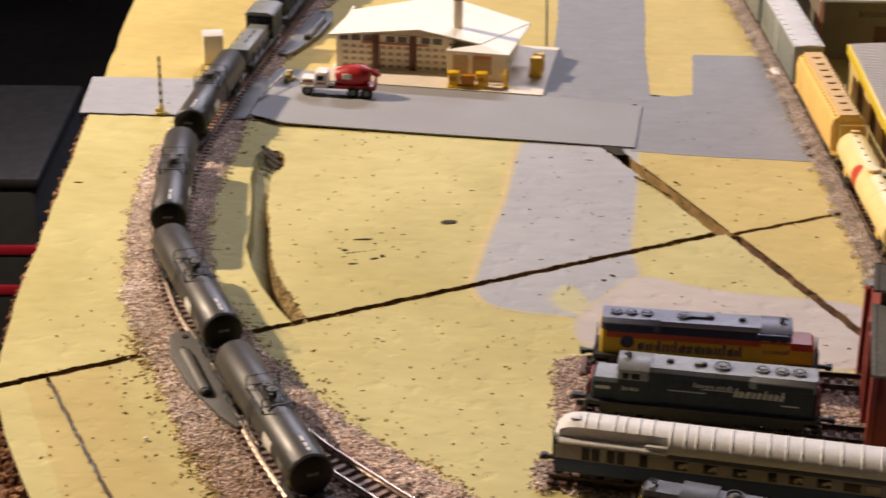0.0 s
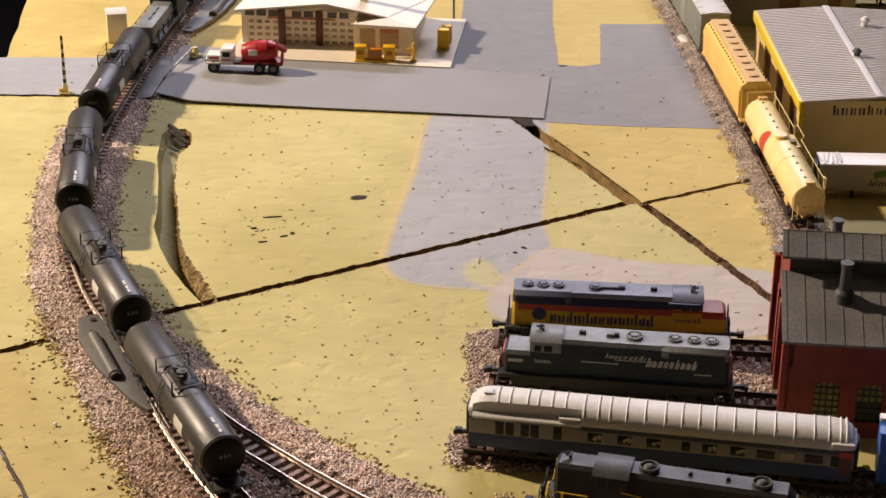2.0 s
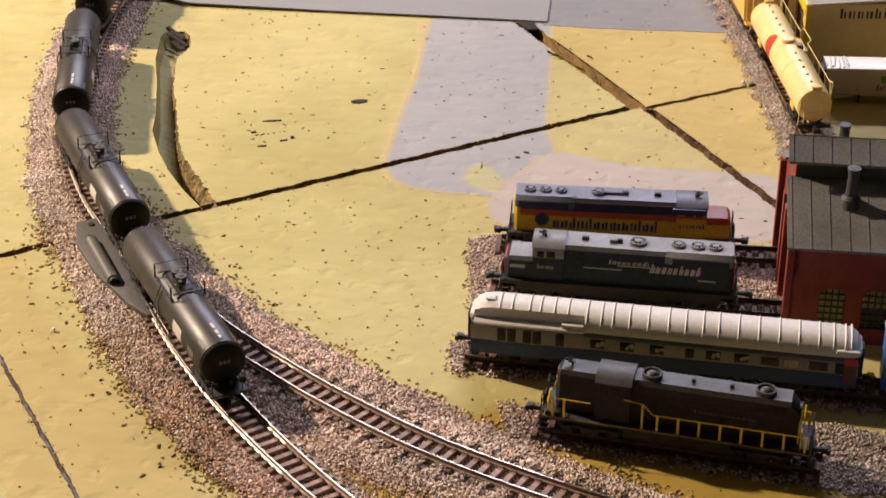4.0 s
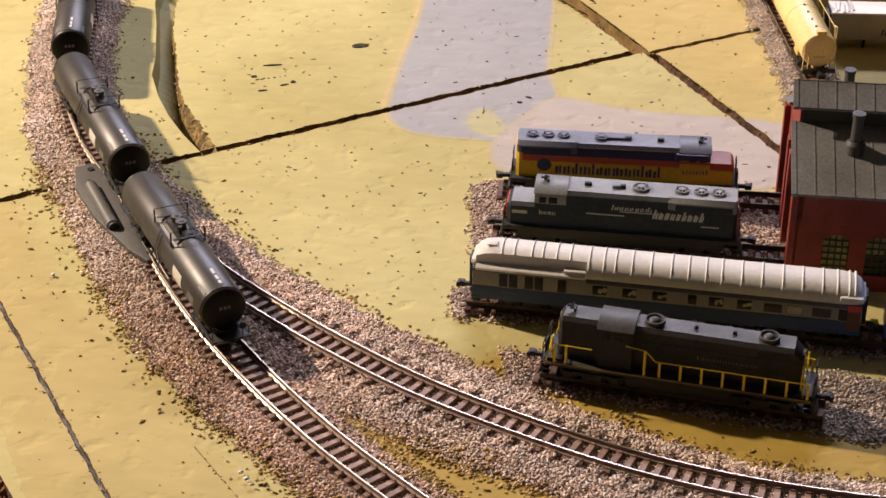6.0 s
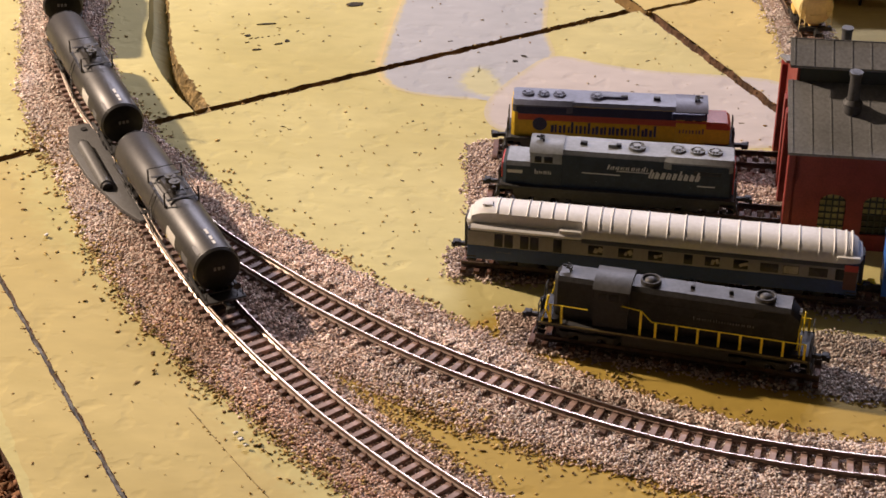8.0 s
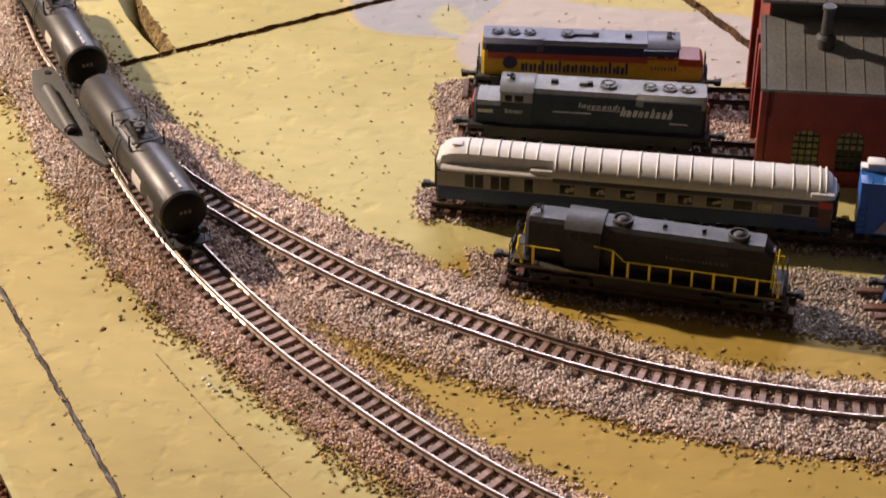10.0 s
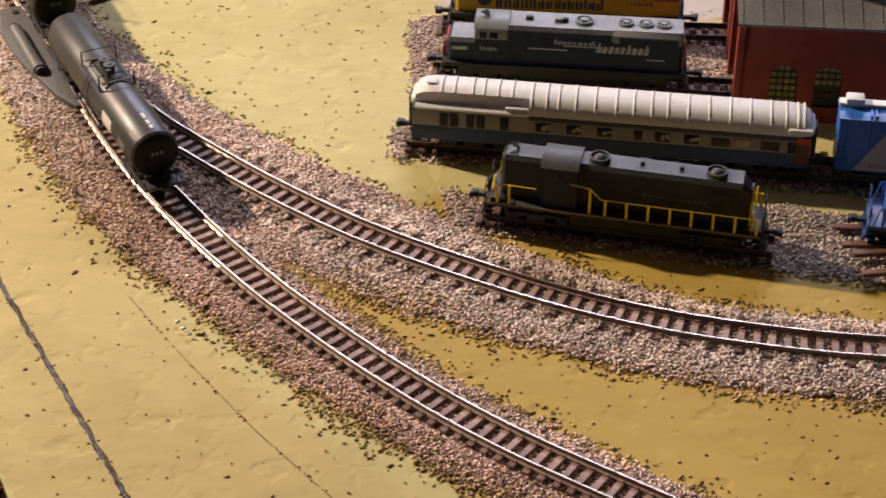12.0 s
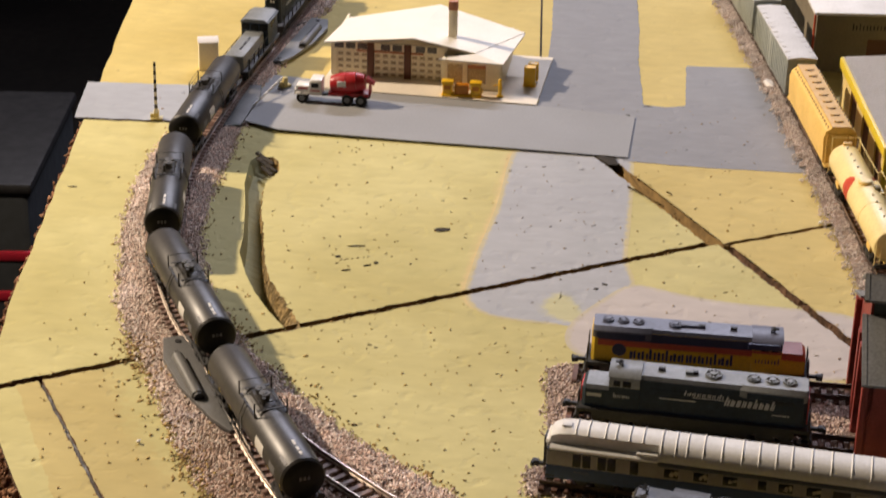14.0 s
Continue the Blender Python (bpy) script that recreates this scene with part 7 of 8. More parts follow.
    # roofs with standing seams
    for side in (0, 1):
        for y0, z0, y1, z1, nm in ((-3.0, eave - 0.6, 29.2, eave + 12.2, "roof"), (26.5, eave + 19.2, D / 2 + 0.2, eave + 25.3, "clerestory_roof")):
            b = fresh()
            pts = [(y0, z0), (y1, z1), (y1, z1 + 1.0), (y0, z0 + 1.0)]
            if side:
                pts = [(D - y, z) for y, z in pts]
            loft(b, [[(x, y, z) for y, z in pts] for x in (-3.0, L + 2.0)])
            rf = part(nm, b, ROOF_GREY, house, smooth=0)
            sl = math.degrees(math.atan2(z1 - z0, y1 - y0)) * (-1 if side else 1)
            for k in range(17):
                x = -1.5 + k * 6.8
                c = fresh()
                yc, zc = (y0 + y1) / 2, (z0 + z1) / 2 + 1.05
                box(c, (x, D - yc if side else yc, zc), (0.4, math.hypot(y1 - y0, z1 - z0), 0.28), rx=sl)
                part("standing_seam", c, ROOF_GREY, rf, smooth=0)
    # smoke jacks
    jx, jy, jz = 19.5, 17.5, eave + 8.0
    b = fresh()
    cyl(b, (jx, jy, jz - 1.5), (jx, jy, jz + 3.2), 3.5, 3.0, n=18)
    cyl(b, (jx, jy, jz + 3.2), (jx, jy, jz + 4.6), 3.6, 2.6, n=18)
    cyl(b, (jx, jy, jz + 4.6), (jx, jy, jz + 14.0), 2.1, 1.9, n=18)
    cyl(b, (jx, jy, jz + 14.0), (jx, jy, jz + 15.4), 2.4, n=18)
    jack = part("smoke_jack", b, SOOT, house, "grey smoke jack on the lower roof")
    b = cyl(fresh(), (jx, jy, jz + 14.8), (jx, jy, jz + 15.5), 1.6, n=14)
    part("smoke_jack_mouth", b, BLACK_MATT, jack)
    b = fresh()
    cyl(b, (17.5, D / 2 + 6, eave + 21), (17.5, D / 2 + 6, eave + 28.0), 1.9, n=16)
    cyl(b, (17.5, D / 2 + 6, eave + 27.5), (17.5, D / 2 + 6, eave + 28.6), 2.2, n=16)
    part("smoke_jack", b, SOOT, house)
    return house


engine_house()


# ---- warehouse ----
def warehouse():
    m = pose(0.1745, 0.8682, 0.0, 0, 0, 1.5)
    house = thing("warehouse", "mustard yellow warehouse with pale grey corrugated roof", "warehouse", m)
    Wd, Dp, eave, ridge = 74.0, 131.0, 30.0, 32.6
    b = box(fresh(), (Wd / 2, 0.9, eave / 2), (Wd, 1.8, eave))
    part("front_wall", b, WARE_WALL, house, smooth=0)
    b = box(fresh(), (Wd / 2, Dp - 0.9, eave / 2), (Wd, 1.8, eave))
    part("back_wall", b, WARE_WALL, house, smooth=0)
    b = box(fresh(), (Wd - 0.9, Dp / 2, eave / 2), (1.8, Dp - 3.8, eave))
    part("side_wall", b, WARE_WALL, house, smooth=0)
    # side towards the track: yellow piers, dark doors between
    doors = [(12, 30), (48, 66), (84, 102)]
    b = fresh()
    last = 1.9
    for y0, y1 in doors + [(Dp - 1.9, Dp)]:
        part("wall_pier", box(fresh(), (0.9, (last + y0) / 2, eave / 2), (1.8, y0 - last, eave)), WARE_WALL, house, smooth=0)
        last = y1
    b.free()
    for y0, y1 in doors:
        part("lintel", box(fresh(), (0.9, (y0 + y1) / 2, eave - 3.0), (1.8, y1 - y0, 6.0)), WARE_WALL, house, smooth=0)
    for y0, y1 in doors:
        n = 8
        door = part("loading_door", box(fresh(), (1.6, (y0 + y1) / 2, (eave - 6.0) / 2), (0.4, y1 - y0, eave - 6.0)), STATION_BROWN, house)
        for k in range(n):
            part("door_slat", box(fresh(), (1.2, (y0 + y1) / 2, (eave - 6.0) * (k + 0.5) / n), (0.5, y1 - y0, (eave - 6.0) / n - 0.35)), STATION_BROWN, door)
    b = box(fresh(), (-1.0, Dp / 2, eave - 2.2), (1.8, Dp + 2, 5.2), bev=0.2)
    part("eave_trim", b, WARE_TRIM, house)
    b = box(fresh(), (-0.4, -0.4, eave / 2), (2.2, 2.2, eave), bev=0.2)
    part("corner_trim", b, WARE_TRIM, house)
    for x0, z0, x1, z1 in ((-0.2, eave + 0.4, Wd / 2, ridge), (Wd / 2, ridge, Wd + 2.0, eave + 0.2)):
        b = fresh()
        n = 56
        secs = []
        for k in range(2 * n + 1):
            # each sheet laps the next with a small step
            y = -1.6 + (Dp + 3.2) * (k // 2 + 0.16 * (k % 2)) / n
            h = 0.42 * (k % 2)
            secs.append([(x0, y, z0 + h), (x1, y, z1 + h), (x1, y, z1 - 0.7), (x0, y, z0 - 0.7)])
        loft(b, secs)
        part("roof", b, WARE_ROOF, house, smooth=0)
    b = box(fresh(), (Wd / 2, Dp / 2, ridge + 0.35), (3.6, Dp + 3.4, 0.4), bev=0.15)
    part("ridge_cap", b, WARE_ROOF, house)
    for x, y, mat in ((52.0, 103.0, TRAILER_WHITE), (Wd / 2 + 0.5, 55.0, SOOT)):
        b = fresh()
        cyl(b, (x, y, ridge - 1.5), (x, y, ridge + 2.6), 1.6, n=14)
        cyl(b, (x, y, ridge + 2.6), (x, y, ridge + 4.4), 2.7, 1.0, n=14)
        part("roof_vent", b, mat, house)
    b = side_bars(fresh(), 14.5, 52.0, 25.4, 5.0, 9, -0.05, width=0.62, rng=random.Random(1))
    part("sign_letters", b, BLACK_MARK, house)
    return house


warehouse()


# ---- highway trailers ----
def trailer(m, label, side, marks):
    t = thing("highway_trailer", label, "trailer", m, "highway trailers")
    L, W, T = 78.0, 14.0, 18.0
    b = box(fresh(), (L / 2, 0, (T + 5.2) / 2 - 0.4), (L, W - 0.3, T - 5.2), bev=0.3)
    body = part("body", b, side, t)
    b = box(fresh(), (L / 2, 0, T - 0.5), (L + 0.4, W + 0.2, 0.9), bev=0.25)
    own = random.Random(3)
    for k in range(5):
        box(b, (2 + k * 1.9, own.uniform(-2, 2), T + 0.1), (1.0, W - own.uniform(1, 5), 0.5), rz=own.uniform(-12, 12), bev=0.15)
    part("roof", b, TRAILER_WHITE, t, "glossy white roof with crinkled foil at one end")
    b = box(fresh(), (-0.8, 0, T - 5.5), (1.8, 8.5, 7.0), bev=0.4)
    part("cooling_unit", b, BLACK_MATT, t)
    for x in (55, 63):
        for y in (-5.2, 5.2):
            part("wheel", cyl(fresh(), (x, y - 1.2, 2.7), (x, y + 1.2, 2.7), 2.7, n=18), TYRE, t)
    b = fresh()
    box(b, (L / 2, 0, 4.4), (L - 8, 6, 1.0))
    box(b, (16, -4, 2.2), (1.2, 1.0, 4.4))
    box(b, (16, 4, 2.2), (1.2, 1.0, 4.4))
    part("chassis", b, BLACK_MATT, t)
    if marks:
        b = fresh()
        box(b, (28.5, -W / 2 + 0.05, 13.2), (7.5, 0.15, 3.4), ry=-12, bev=0.05)
        part("green_leaf_mark", b, GREEN_MARK, t)
        b = side_bars(fresh(), 22.5, 40, 8.8, 3.2, 6, -W / 2 + 0.03, 12, 0.7)
        part("lettering", b, BLACK_MARK, t)
    return t


trailer(pose(0.1765, 0.8275, 0.0, 0, 0, -1.5), "white-roofed refrigerated trailer parked beside the warehouse", TRAILER_SIDE, True)
trailer(pose(0.2440, 1.1020, 0.0, 0, 0, 2.0), "pale pinkish trailer parked behind the warehouse", COACH_CREAM, False)


# ---- far freight house ----
HOUSE_BROWN = surface("grey_brown_wall", (0.22, 0.185, 0.13), 0.7, vary=0.12)


def freight_house():
    house = thing("freight_house", "brown freight house with pale flat roof behind the warehouse", "freight house", pose(0.1640, 1.0620, 0.0, 0, 0, 2.0))
    Wd, Dp, H = 74.0, 150.0, 34.5
    b = fresh()
    for x0, x1, z0, z1 in ((0, 30, 0, H), (30, 42, 20, H), (42, 58, 0, H), (58, 66, 20, H), (66, Wd, 0, H)):
        part("wall_panel", box(fresh(), ((x0 + x1) / 2, 1, (z0 + z1) / 2), (x1 - x0, 2, z1 - z0)), HOUSE_BROWN, house, smooth=0)
    b.free()
    for c, size in (((1, Dp / 2, H / 2), (2, Dp - 4, H)), ((Wd - 1, Dp / 2, H / 2), (2, Dp - 4, H)), ((Wd / 2, Dp - 1, H / 2), (Wd, 2, H))):
        part("wall", box(fresh(), c, size), HOUSE_BROWN, house, smooth=0)
    for x0, x1 in ((30, 42), (58, 66)):
        b = box(fresh(), ((x0 + x1) / 2, 1.6, 10), (x1 - x0, 0.8, 20))
        part("door", b, STATION_BROWN, house)
    b = box(fresh(), (Wd / 2, Dp / 2, H + 0.8), (Wd + 4, Dp + 4, 1.6), bev=0.3)
    part("roof", b, ROOF_CREAM, house)
    b = side_bars(fresh(), 20, 60, 27.5, 4.0, 10, -0.05)
    part("sign_letters", b, BLACK_MARK, house)
    b = fresh()
    cyl(b, (-1.5, -1.5, 0), (-1.5, -1.5, H), 0.7, n=8)
    part("corner_pipe", b, VERMILION, house)
    return house


freight_house()


# ---- standing freight cars ----
def wrapped_patch(R, Z, x, rise, half_x, half_arc, n=28, lift=0.22):
    """A disc of paint that follows the barrel: rise is its middle's angle over the side, in degrees."""
    bm = fresh()
    rings = []
    for k in range(6):
        f = k / 5
        ring = []
        for i in range(n):
            a = 2 * math.pi * i / n
            turn = math.radians(rise) + f * half_arc / R * math.sin(a)
            ring.append(bm.verts.new((x + f * half_x * math.cos(a), (R + lift) * math.cos(turn), Z + (R + lift) * math.sin(turn))))
        rings.append(ring)
    for p, q in zip(rings, rings[1:]):
        for i in range(n):
            bm.faces.new((p[i], p[(i + 1) % n], q[(i + 1) % n], q[i]))
    bmesh.ops.remove_doubles(bm, verts=bm.verts, dist=1e-4)
    bmesh.ops.recalc_face_normals(bm, faces=bm.faces)
    return bm


def yellow_tank(m):
    car = thing("tank_car", "cream yellow tank car with red disc standing by the warehouse", "tank car", m, "standing freight cars")
    L, R, Z = 106.0, 7.9, 13.0
    H = L / 2
    half = [(20, R + 0.12), (20, R), (H - 2.4, R), (H - 1.0, R * 0.95), (H - 0.3, R * 0.80), (H, 0.4)]
    part("tank", lathe(fresh(), [(-x, r) for x, r in half[::-1]] + half, 40, Z), TANK_CREAM, car, smooth=35)
    b = fresh()
    box(b, (0, 0, 4.6), (L - 2, 3.4, 1.8))
    for s in (-1, 1):
        box(b, (s * 36, 0, 5.9), (6.5, 12.5, 2.6), bev=0.3)
    part("underframe", b, HOPPER_YEL, car)
    b = lathe(fresh(), [(0, 3.2), (1.5, 3.1), (1.9, 2.6), (2.0, 0.2)], 20)
    bmesh.ops.transform(b, matrix=pose(2.5, 0.8, Z + R - 0.4, 0, -90, 0), verts=b.verts)
    manway = part("manway", b, TANK_CREAM, car)
    part("bolt_ring", cyl(fresh(), (2.5, 0.8, Z + R + 0.4), (2.5, 0.8, Z + R + 0.75), 3.5, n=20), HOPPER_YEL, manway)
    part("valve_box", box(fresh(), (-3.2, -3.4, Z + R - 0.3), (3.4, 3.0, 2.2), bev=0.3), DARK_OLIVE, car, "dark olive valve box")
    part("hatch_deck", box(fresh(), (0.5, -4.2, Z + R - 1.3), (15.0, 4.4, 0.6), bev=0.15), TANK_CREAM, car)
    for x in (-44, -36, -28, -20, -12, 14, 22, 30, 38, 46):
        part("roof_bolt", cyl(fresh(), (x, 0.4, Z + R - 0.2), (x, 0.4, Z + R + 0.45), 0.55, n=8), DARK_OLIVE, car)
    top = Z + R + 2.4
    for x0, x1 in ((-H + 2, -6.5), (8.5, H - 2)):
        b = tube(fresh(), [(x0, -6.9, Z + 4), (x0, -6.2, top), (x1, -6.2, top), (x1, -6.9, Z + 4)], 0.22)
        for k in (1, 2, 3):
            xk = x0 + (x1 - x0) * k / 4
            cyl(b, (xk, -6.9, Z + 4), (xk, -6.2, top), 0.18, n=5)
        part("railing", b, TANK_CREAM, car)
    part("hatch_railing", tube(fresh(), [(-6.5, -6.2, top), (-6.5, -7.6, top + 1.4), (8.5, -7.6, top + 1.4), (8.5, -6.2, top)], 0.22), TANK_CREAM, car)
    for s in (-1, 1):
        part("end_step", box(fresh(), (s * (H - 2.2), -0.5, Z + R + 0.3), (2.6, 4.4, 1.5), bev=0.25), HOPPER_YEL, car)
        part("end_sill", box(fresh(), (s * (H + 0.6), 0, 4.3), (2.4, 14.6, 1.8), bev=0.2), BLACK_MATT, car)
        part("head_grab", tube(fresh(), [(s * (H - 0.2), -2.6, Z - 2.6), (s * (H + 0.5), -2.2, Z - 2.6), (s * (H + 0.5), 2.2, Z - 2.6), (s * (H - 0.2), 2.6, Z - 2.6)], 0.22), TANK_CREAM, car)
        for y in (-1, 1):
            b = fresh()
            for d in (0.0, 2.3):
                cyl(b, (s * (H + 0.8), y * (7.2 - d), 4.6), (s * (H - 0.6), y * (6.4 - d), Z + 3.6), 0.24, n=5)
            for k in range(4):
                f = (k + 0.7) / 4.6
                cyl(b, (s * (H + 0.8 - 1.4 * f), y * (7.2 - 0.8 * f), 4.6 + (Z - 1.0) * f), (s * (H + 0.8 - 1.4 * f), y * (4.9 - 0.8 * f), 4.6 + (Z - 1.0) * f), 0.2, n=5)
            part("end_ladder", b, TANK_CREAM, car)
        part("end_railing", tube(fresh(), [(s * (H - 0.8), -6.6, Z + 3.6), (s * (H - 0.4), -6.8, top + 0.6), (s * (H - 3.2), -6.4, top + 0.6), (s * (H - 3.4), -6.9, Z + 4)], 0.24), TANK_CREAM, car)
        if s > 0:
            part("end_railing", tube(fresh(), [(H - 0.4, -6.8, top + 0.6), (H - 0.4, 6.8, top + 0.6), (H - 0.8, 6.6, Z + 3.6)], 0.24), TANK_CREAM, car)
        bogie(car, s * 36, 0, 11)
        coupler(car, s * (H + 1.6), 4.2, s)
    for turn in (0, 180):
        d = wrapped_patch(R, Z, 11.0 if turn == 0 else -11.0, 10, 5.0, 7.0)
        bmesh.ops.transform(d, matrix=pose(0, 0, 0, 0, 0, turn), verts=d.verts)
        disc = part("red_disc", d, DISC_RED, car, "red disc painted on the barrel")
        d = wrapped_patch(R, Z, 11.0 if turn == 0 else -11.0, 10, 0.8, 5.2, lift=0.32)
        bmesh.ops.transform(d, matrix=pose(0, 0, 0, 0, 0, turn), verts=d.verts)
        part("disc_stripe", d, LOCO_RED, disc)
    return car


def hopper(m):
    car = thing("covered_hopper", "orange-yellow covered hopper standing by the warehouse", "covered hopper", m, "standing freight cars")
    L, W, T = 92.0, 8.5, 24.8
    H = L / 2
    b = loft(fresh(), [[(x, -W + 0.6, 6.0), (x, -W, T - 6), (x, -W + 1.0, T - 2.4), (x, -4.6, T - 0.3), (x, 4.6, T - 0.3), (x, W - 1.0, T - 2.4), (x, W, T - 6), (x, W - 0.6, 6.0)] for x in (-H, H)])
    body = part("body", b, HOPPER_YEL, car)
    b = box(fresh(), (0, 0, T + 0.1), (L + 1, 9.6, 0.6))
    part("roof_walk", b, HOPPER_ROOF, car, "golden brown roof walk")
    for k in range(9):
        x = -H + 7 + k * 9.6
        b = box(fresh(), (x, 0, T + 0.7), (2.6, 4.6, 0.7), bev=0.25)
        hatch = part("roof_hatch", b, HOPPER_ROOF, car)
        part("latch", box(fresh(), (x - 1.5, -0.3, T + 0.55), (0.5, 2.6, 0.4)), STATION_BROWN, hatch)
    for k in range(20):
        x = -H + 3 + k * 4.5
        for y in (-6.0, 6.0):
            part("roof_bolt", cyl(fresh(), (x, y, T - 1.4), (x, y, T - 0.6), 0.4, n=6), STATION_BROWN, car)
    for s in (-1, 1):
        part("end_platform", box(fresh(), (s * (H + 1.8), 0, 5.4), (5.0, 15.5, 1.0), bev=0.15), HOPPER_YEL, car)
        part("end_frame", box(fresh(), (s * (H + 0.15), 0, 14.5), (0.4, 13.0, 13.0), bev=0.15), HOPPER_YEL, car)
        for y in (-7.2, 7.2):
            part("end_strut", cyl(fresh(), (s * (H + 2.6), y, 5.4), (s * (H + 0.6), y, T - 3), 0.35, n=5), HOPPER_YEL, car)
        b = tube(fresh(), [(s * (H + 2.2), -6.9, 6.0), (s * (H + 1.4), -6.9, T - 3.5)], 0.25, 4)
        tube(b, [(s * (H + 2.2), -3.6, 6.0), (s * (H + 1.4), -3.6, T - 3.5)], 0.25, 4)
        for k in range(6):
            xk = s * (H + 2.14 - 0.12 * k)
            cyl(b, (xk, -6.9, 7 + k * 2.2), (xk, -3.6, 7 + k * 2.2), 0.25, n=4)
        part("end_ladder", b, HOPPER_YEL, car)
        for k in range(8):
            part("side_grab", box(fresh(), (s * (H - 0.9), -8.75, 6.5 + k * 1.7), (2.2, 0.5, 0.35)), STATION_BROWN, car)
    b = fresh()
    for x in (-24, 0, 24):
        loft(b, [[(x + dx * 9, dy * 6, 6.2) for dx, dy in ((-1, -1), (1, -1), (1, 1), (-1, 1))], [(x + dx * 2.5, dy * 3, 2.2) for dx, dy in ((-1, -1), (1, -1), (1, 1), (-1, 1))]])
    part("discharge_bay", b, HOPPER_YEL, car)
    for s in (-1, 1):
        bogie(car, s * (H - 10), 0, 11)
        coupler(car, s * (H + 2), 4.2, s)
    return car


def freight_spot(y):
    return arc(FREIGHT)[np.argmin(abs(FREIGHT[:, 1] - y))]


yellow_tank(on_track(FREIGHT, freight_spot(0.8320), 0.036))
hopper(on_track(FREIGHT, freight_spot(0.9415), 0.035))
grey_box = box_car(on_track(FREIGHT, freight_spot(1.0450), 0.033), "box_car", "grey-green ribbed box car with pale roof in freight row", "standing freight cars", 94.0, 25.5, BOX_GREEN, BOX_ROOF, 22)
copy_thing(grey_box, on_track(FREIGHT, freight_spot(1.1480), 0.033))


# ---- filling station ----
def filling_station():
    m = pose(-0.1165, 1.0010, 0.0010, 0, 0, -5.2)
    # origin: front left corner of the slab, x along the front, y away
    base = thing("filling_station", "ivory plastic filling station with broad gable roof", "filling station", m)
    b = slab(fresh(), [(0, 0), (122.5, -3.5), (124.5, 76), (4, 78)], -0.8, 0.5)
    part("slab", b, SLAB, base, "pale cream card slab")
    x0, x1, y0, y1, h = 4.0, 67.0, 24.0, 72.0, 20.5
    # back and side walls
    b = fresh()
    box(b, (x0 + 0.7, (y0 + y1) / 2, h / 2), (1.4, y1 - y0, h))
    box(b, (x1 + 33.5, (y0 + y1) / 2 - 4, h / 2 - 1), (1.4, y1 - y0 + 8, h - 2))
    box(b, ((x0 + x1 + 33.5) / 2, y1 - 0.7, h / 2 - 1), (x1 + 31.5 - x0, 1.4, h - 2))
    part("wall", b, STATION_CREAM, base, smooth=0)
    # three work bays with panelled doors
    bays = [(6.5, 24.5), (27.5, 45.5), (48.5, 66.5)]
    b = fresh()
    box(b, ((x0 + x1) / 2, y0, h - 2.8), (x1 - x0, 1.4, 5.6))
    for xa in (x0 + 1, 26, 47, x1 + 0.5):
        box(b, (xa, y0, h / 2), (2.4 if xa > 10 and xa < 60 else 3.2, 1.6, h))
    part("front_pier", b, STATION_CREAM, base, smooth=0)
    for xa in (26.0, 47.0):
        b = box(fresh(), (xa, y0 - 1.0, h / 2), (4.0, 1.0, h), bev=0.15)
        part("brown_pilaster", b, STATION_BROWN, base)
    for a, c in bays:
        b = fresh()
        n, rows = 4, 4
        w, hh = (c - a), h - 5.6
        door = part("bay_door", box(b, ((a + c) / 2, y0 + 0.95, hh / 2), (w, 0.3, hh)), STATION_CREAM, base, smooth=0)
        for i in range(n + 1):
            part("stile", box(fresh(), (a + w * i / n, y0 + 0.3, hh / 2), (1.7, 0.8, hh)), STATION_CREAM, door, smooth=0)
        for j in range(rows + 1):
            part("muntin", box(fresh(), ((a + c) / 2, y0 + 0.3, hh * j / rows), (w, 0.76, 1.9)), STATION_CREAM, door, smooth=0)
        for i in range(n):
            for j in range(rows):
                q = box(fresh(), (a + w * (i + 0.5) / n, y0 + 0.6, hh * (j + 0.5) / rows), (w / n - 0.7, 0.3, hh / rows - 0.8))
                part("pane", q, STATION_PANE, door, smooth=0)
    b = box(fresh(), (37, y0 - 0.9, h - 4.9), (38.0, 0.6, 1.1))
    part("sign_band", b, STATION_RED, base)
    # transom panes
    b = fresh()
    for k in range(9):
        x = 8 + k * 6.6
        if min(abs(x - 26), abs(x - 47)) > 2.5:
            box(b, (x, y0 - 0.85, h - 2.2), (5.2, 0.3, 3.4))
    part("transom_pane", b, SMOKED, base)
    # office, standing forward
    ox0, ox1, oy0, oh = 68.5, 100.5, 13.5, 17.5
    b = fresh()
    for a, c in ((ox0, ox0 + 2.5), (ox0 + 11, ox0 + 13.5), (ox0 + 24, ox0 + 26.5), (ox1 - 6, ox1)):
        part("office_pier", box(fresh(), ((a + c) / 2, oy0, oh / 2), (c - a, 1.4, oh)), STATION_CREAM, base, smooth=0)
    box(b, ((ox0 + ox1) / 2, oy0, 2.0), (ox1 - ox0, 1.3, 4.0))
    box(b, ((ox0 + ox1) / 2, oy0, oh - 1.2), (ox1 - ox0, 1.3, 2.4))
    box(b, (ox0, (oy0 + y0) / 2, oh / 2), (1.4, y0 - oy0, oh))
    part("office_wall", b, STATION_CREAM, base, smooth=0)
    for a, c in ((ox0 + 2.5, ox0 + 11), (ox0 + 13.5, ox0 + 24), (ox0 + 26.5, ox1 - 6)):
        part("office_pane", box(fresh(), ((a + c) / 2, oy0 + 0.3, 9.5), (c - a, 0.4, 11.5)), STATION_PANE, base)
    b = box(fresh(), (ox0 + 19, oy0 - 0.75, oh - 3.4), (10, 0.4, 2.0))
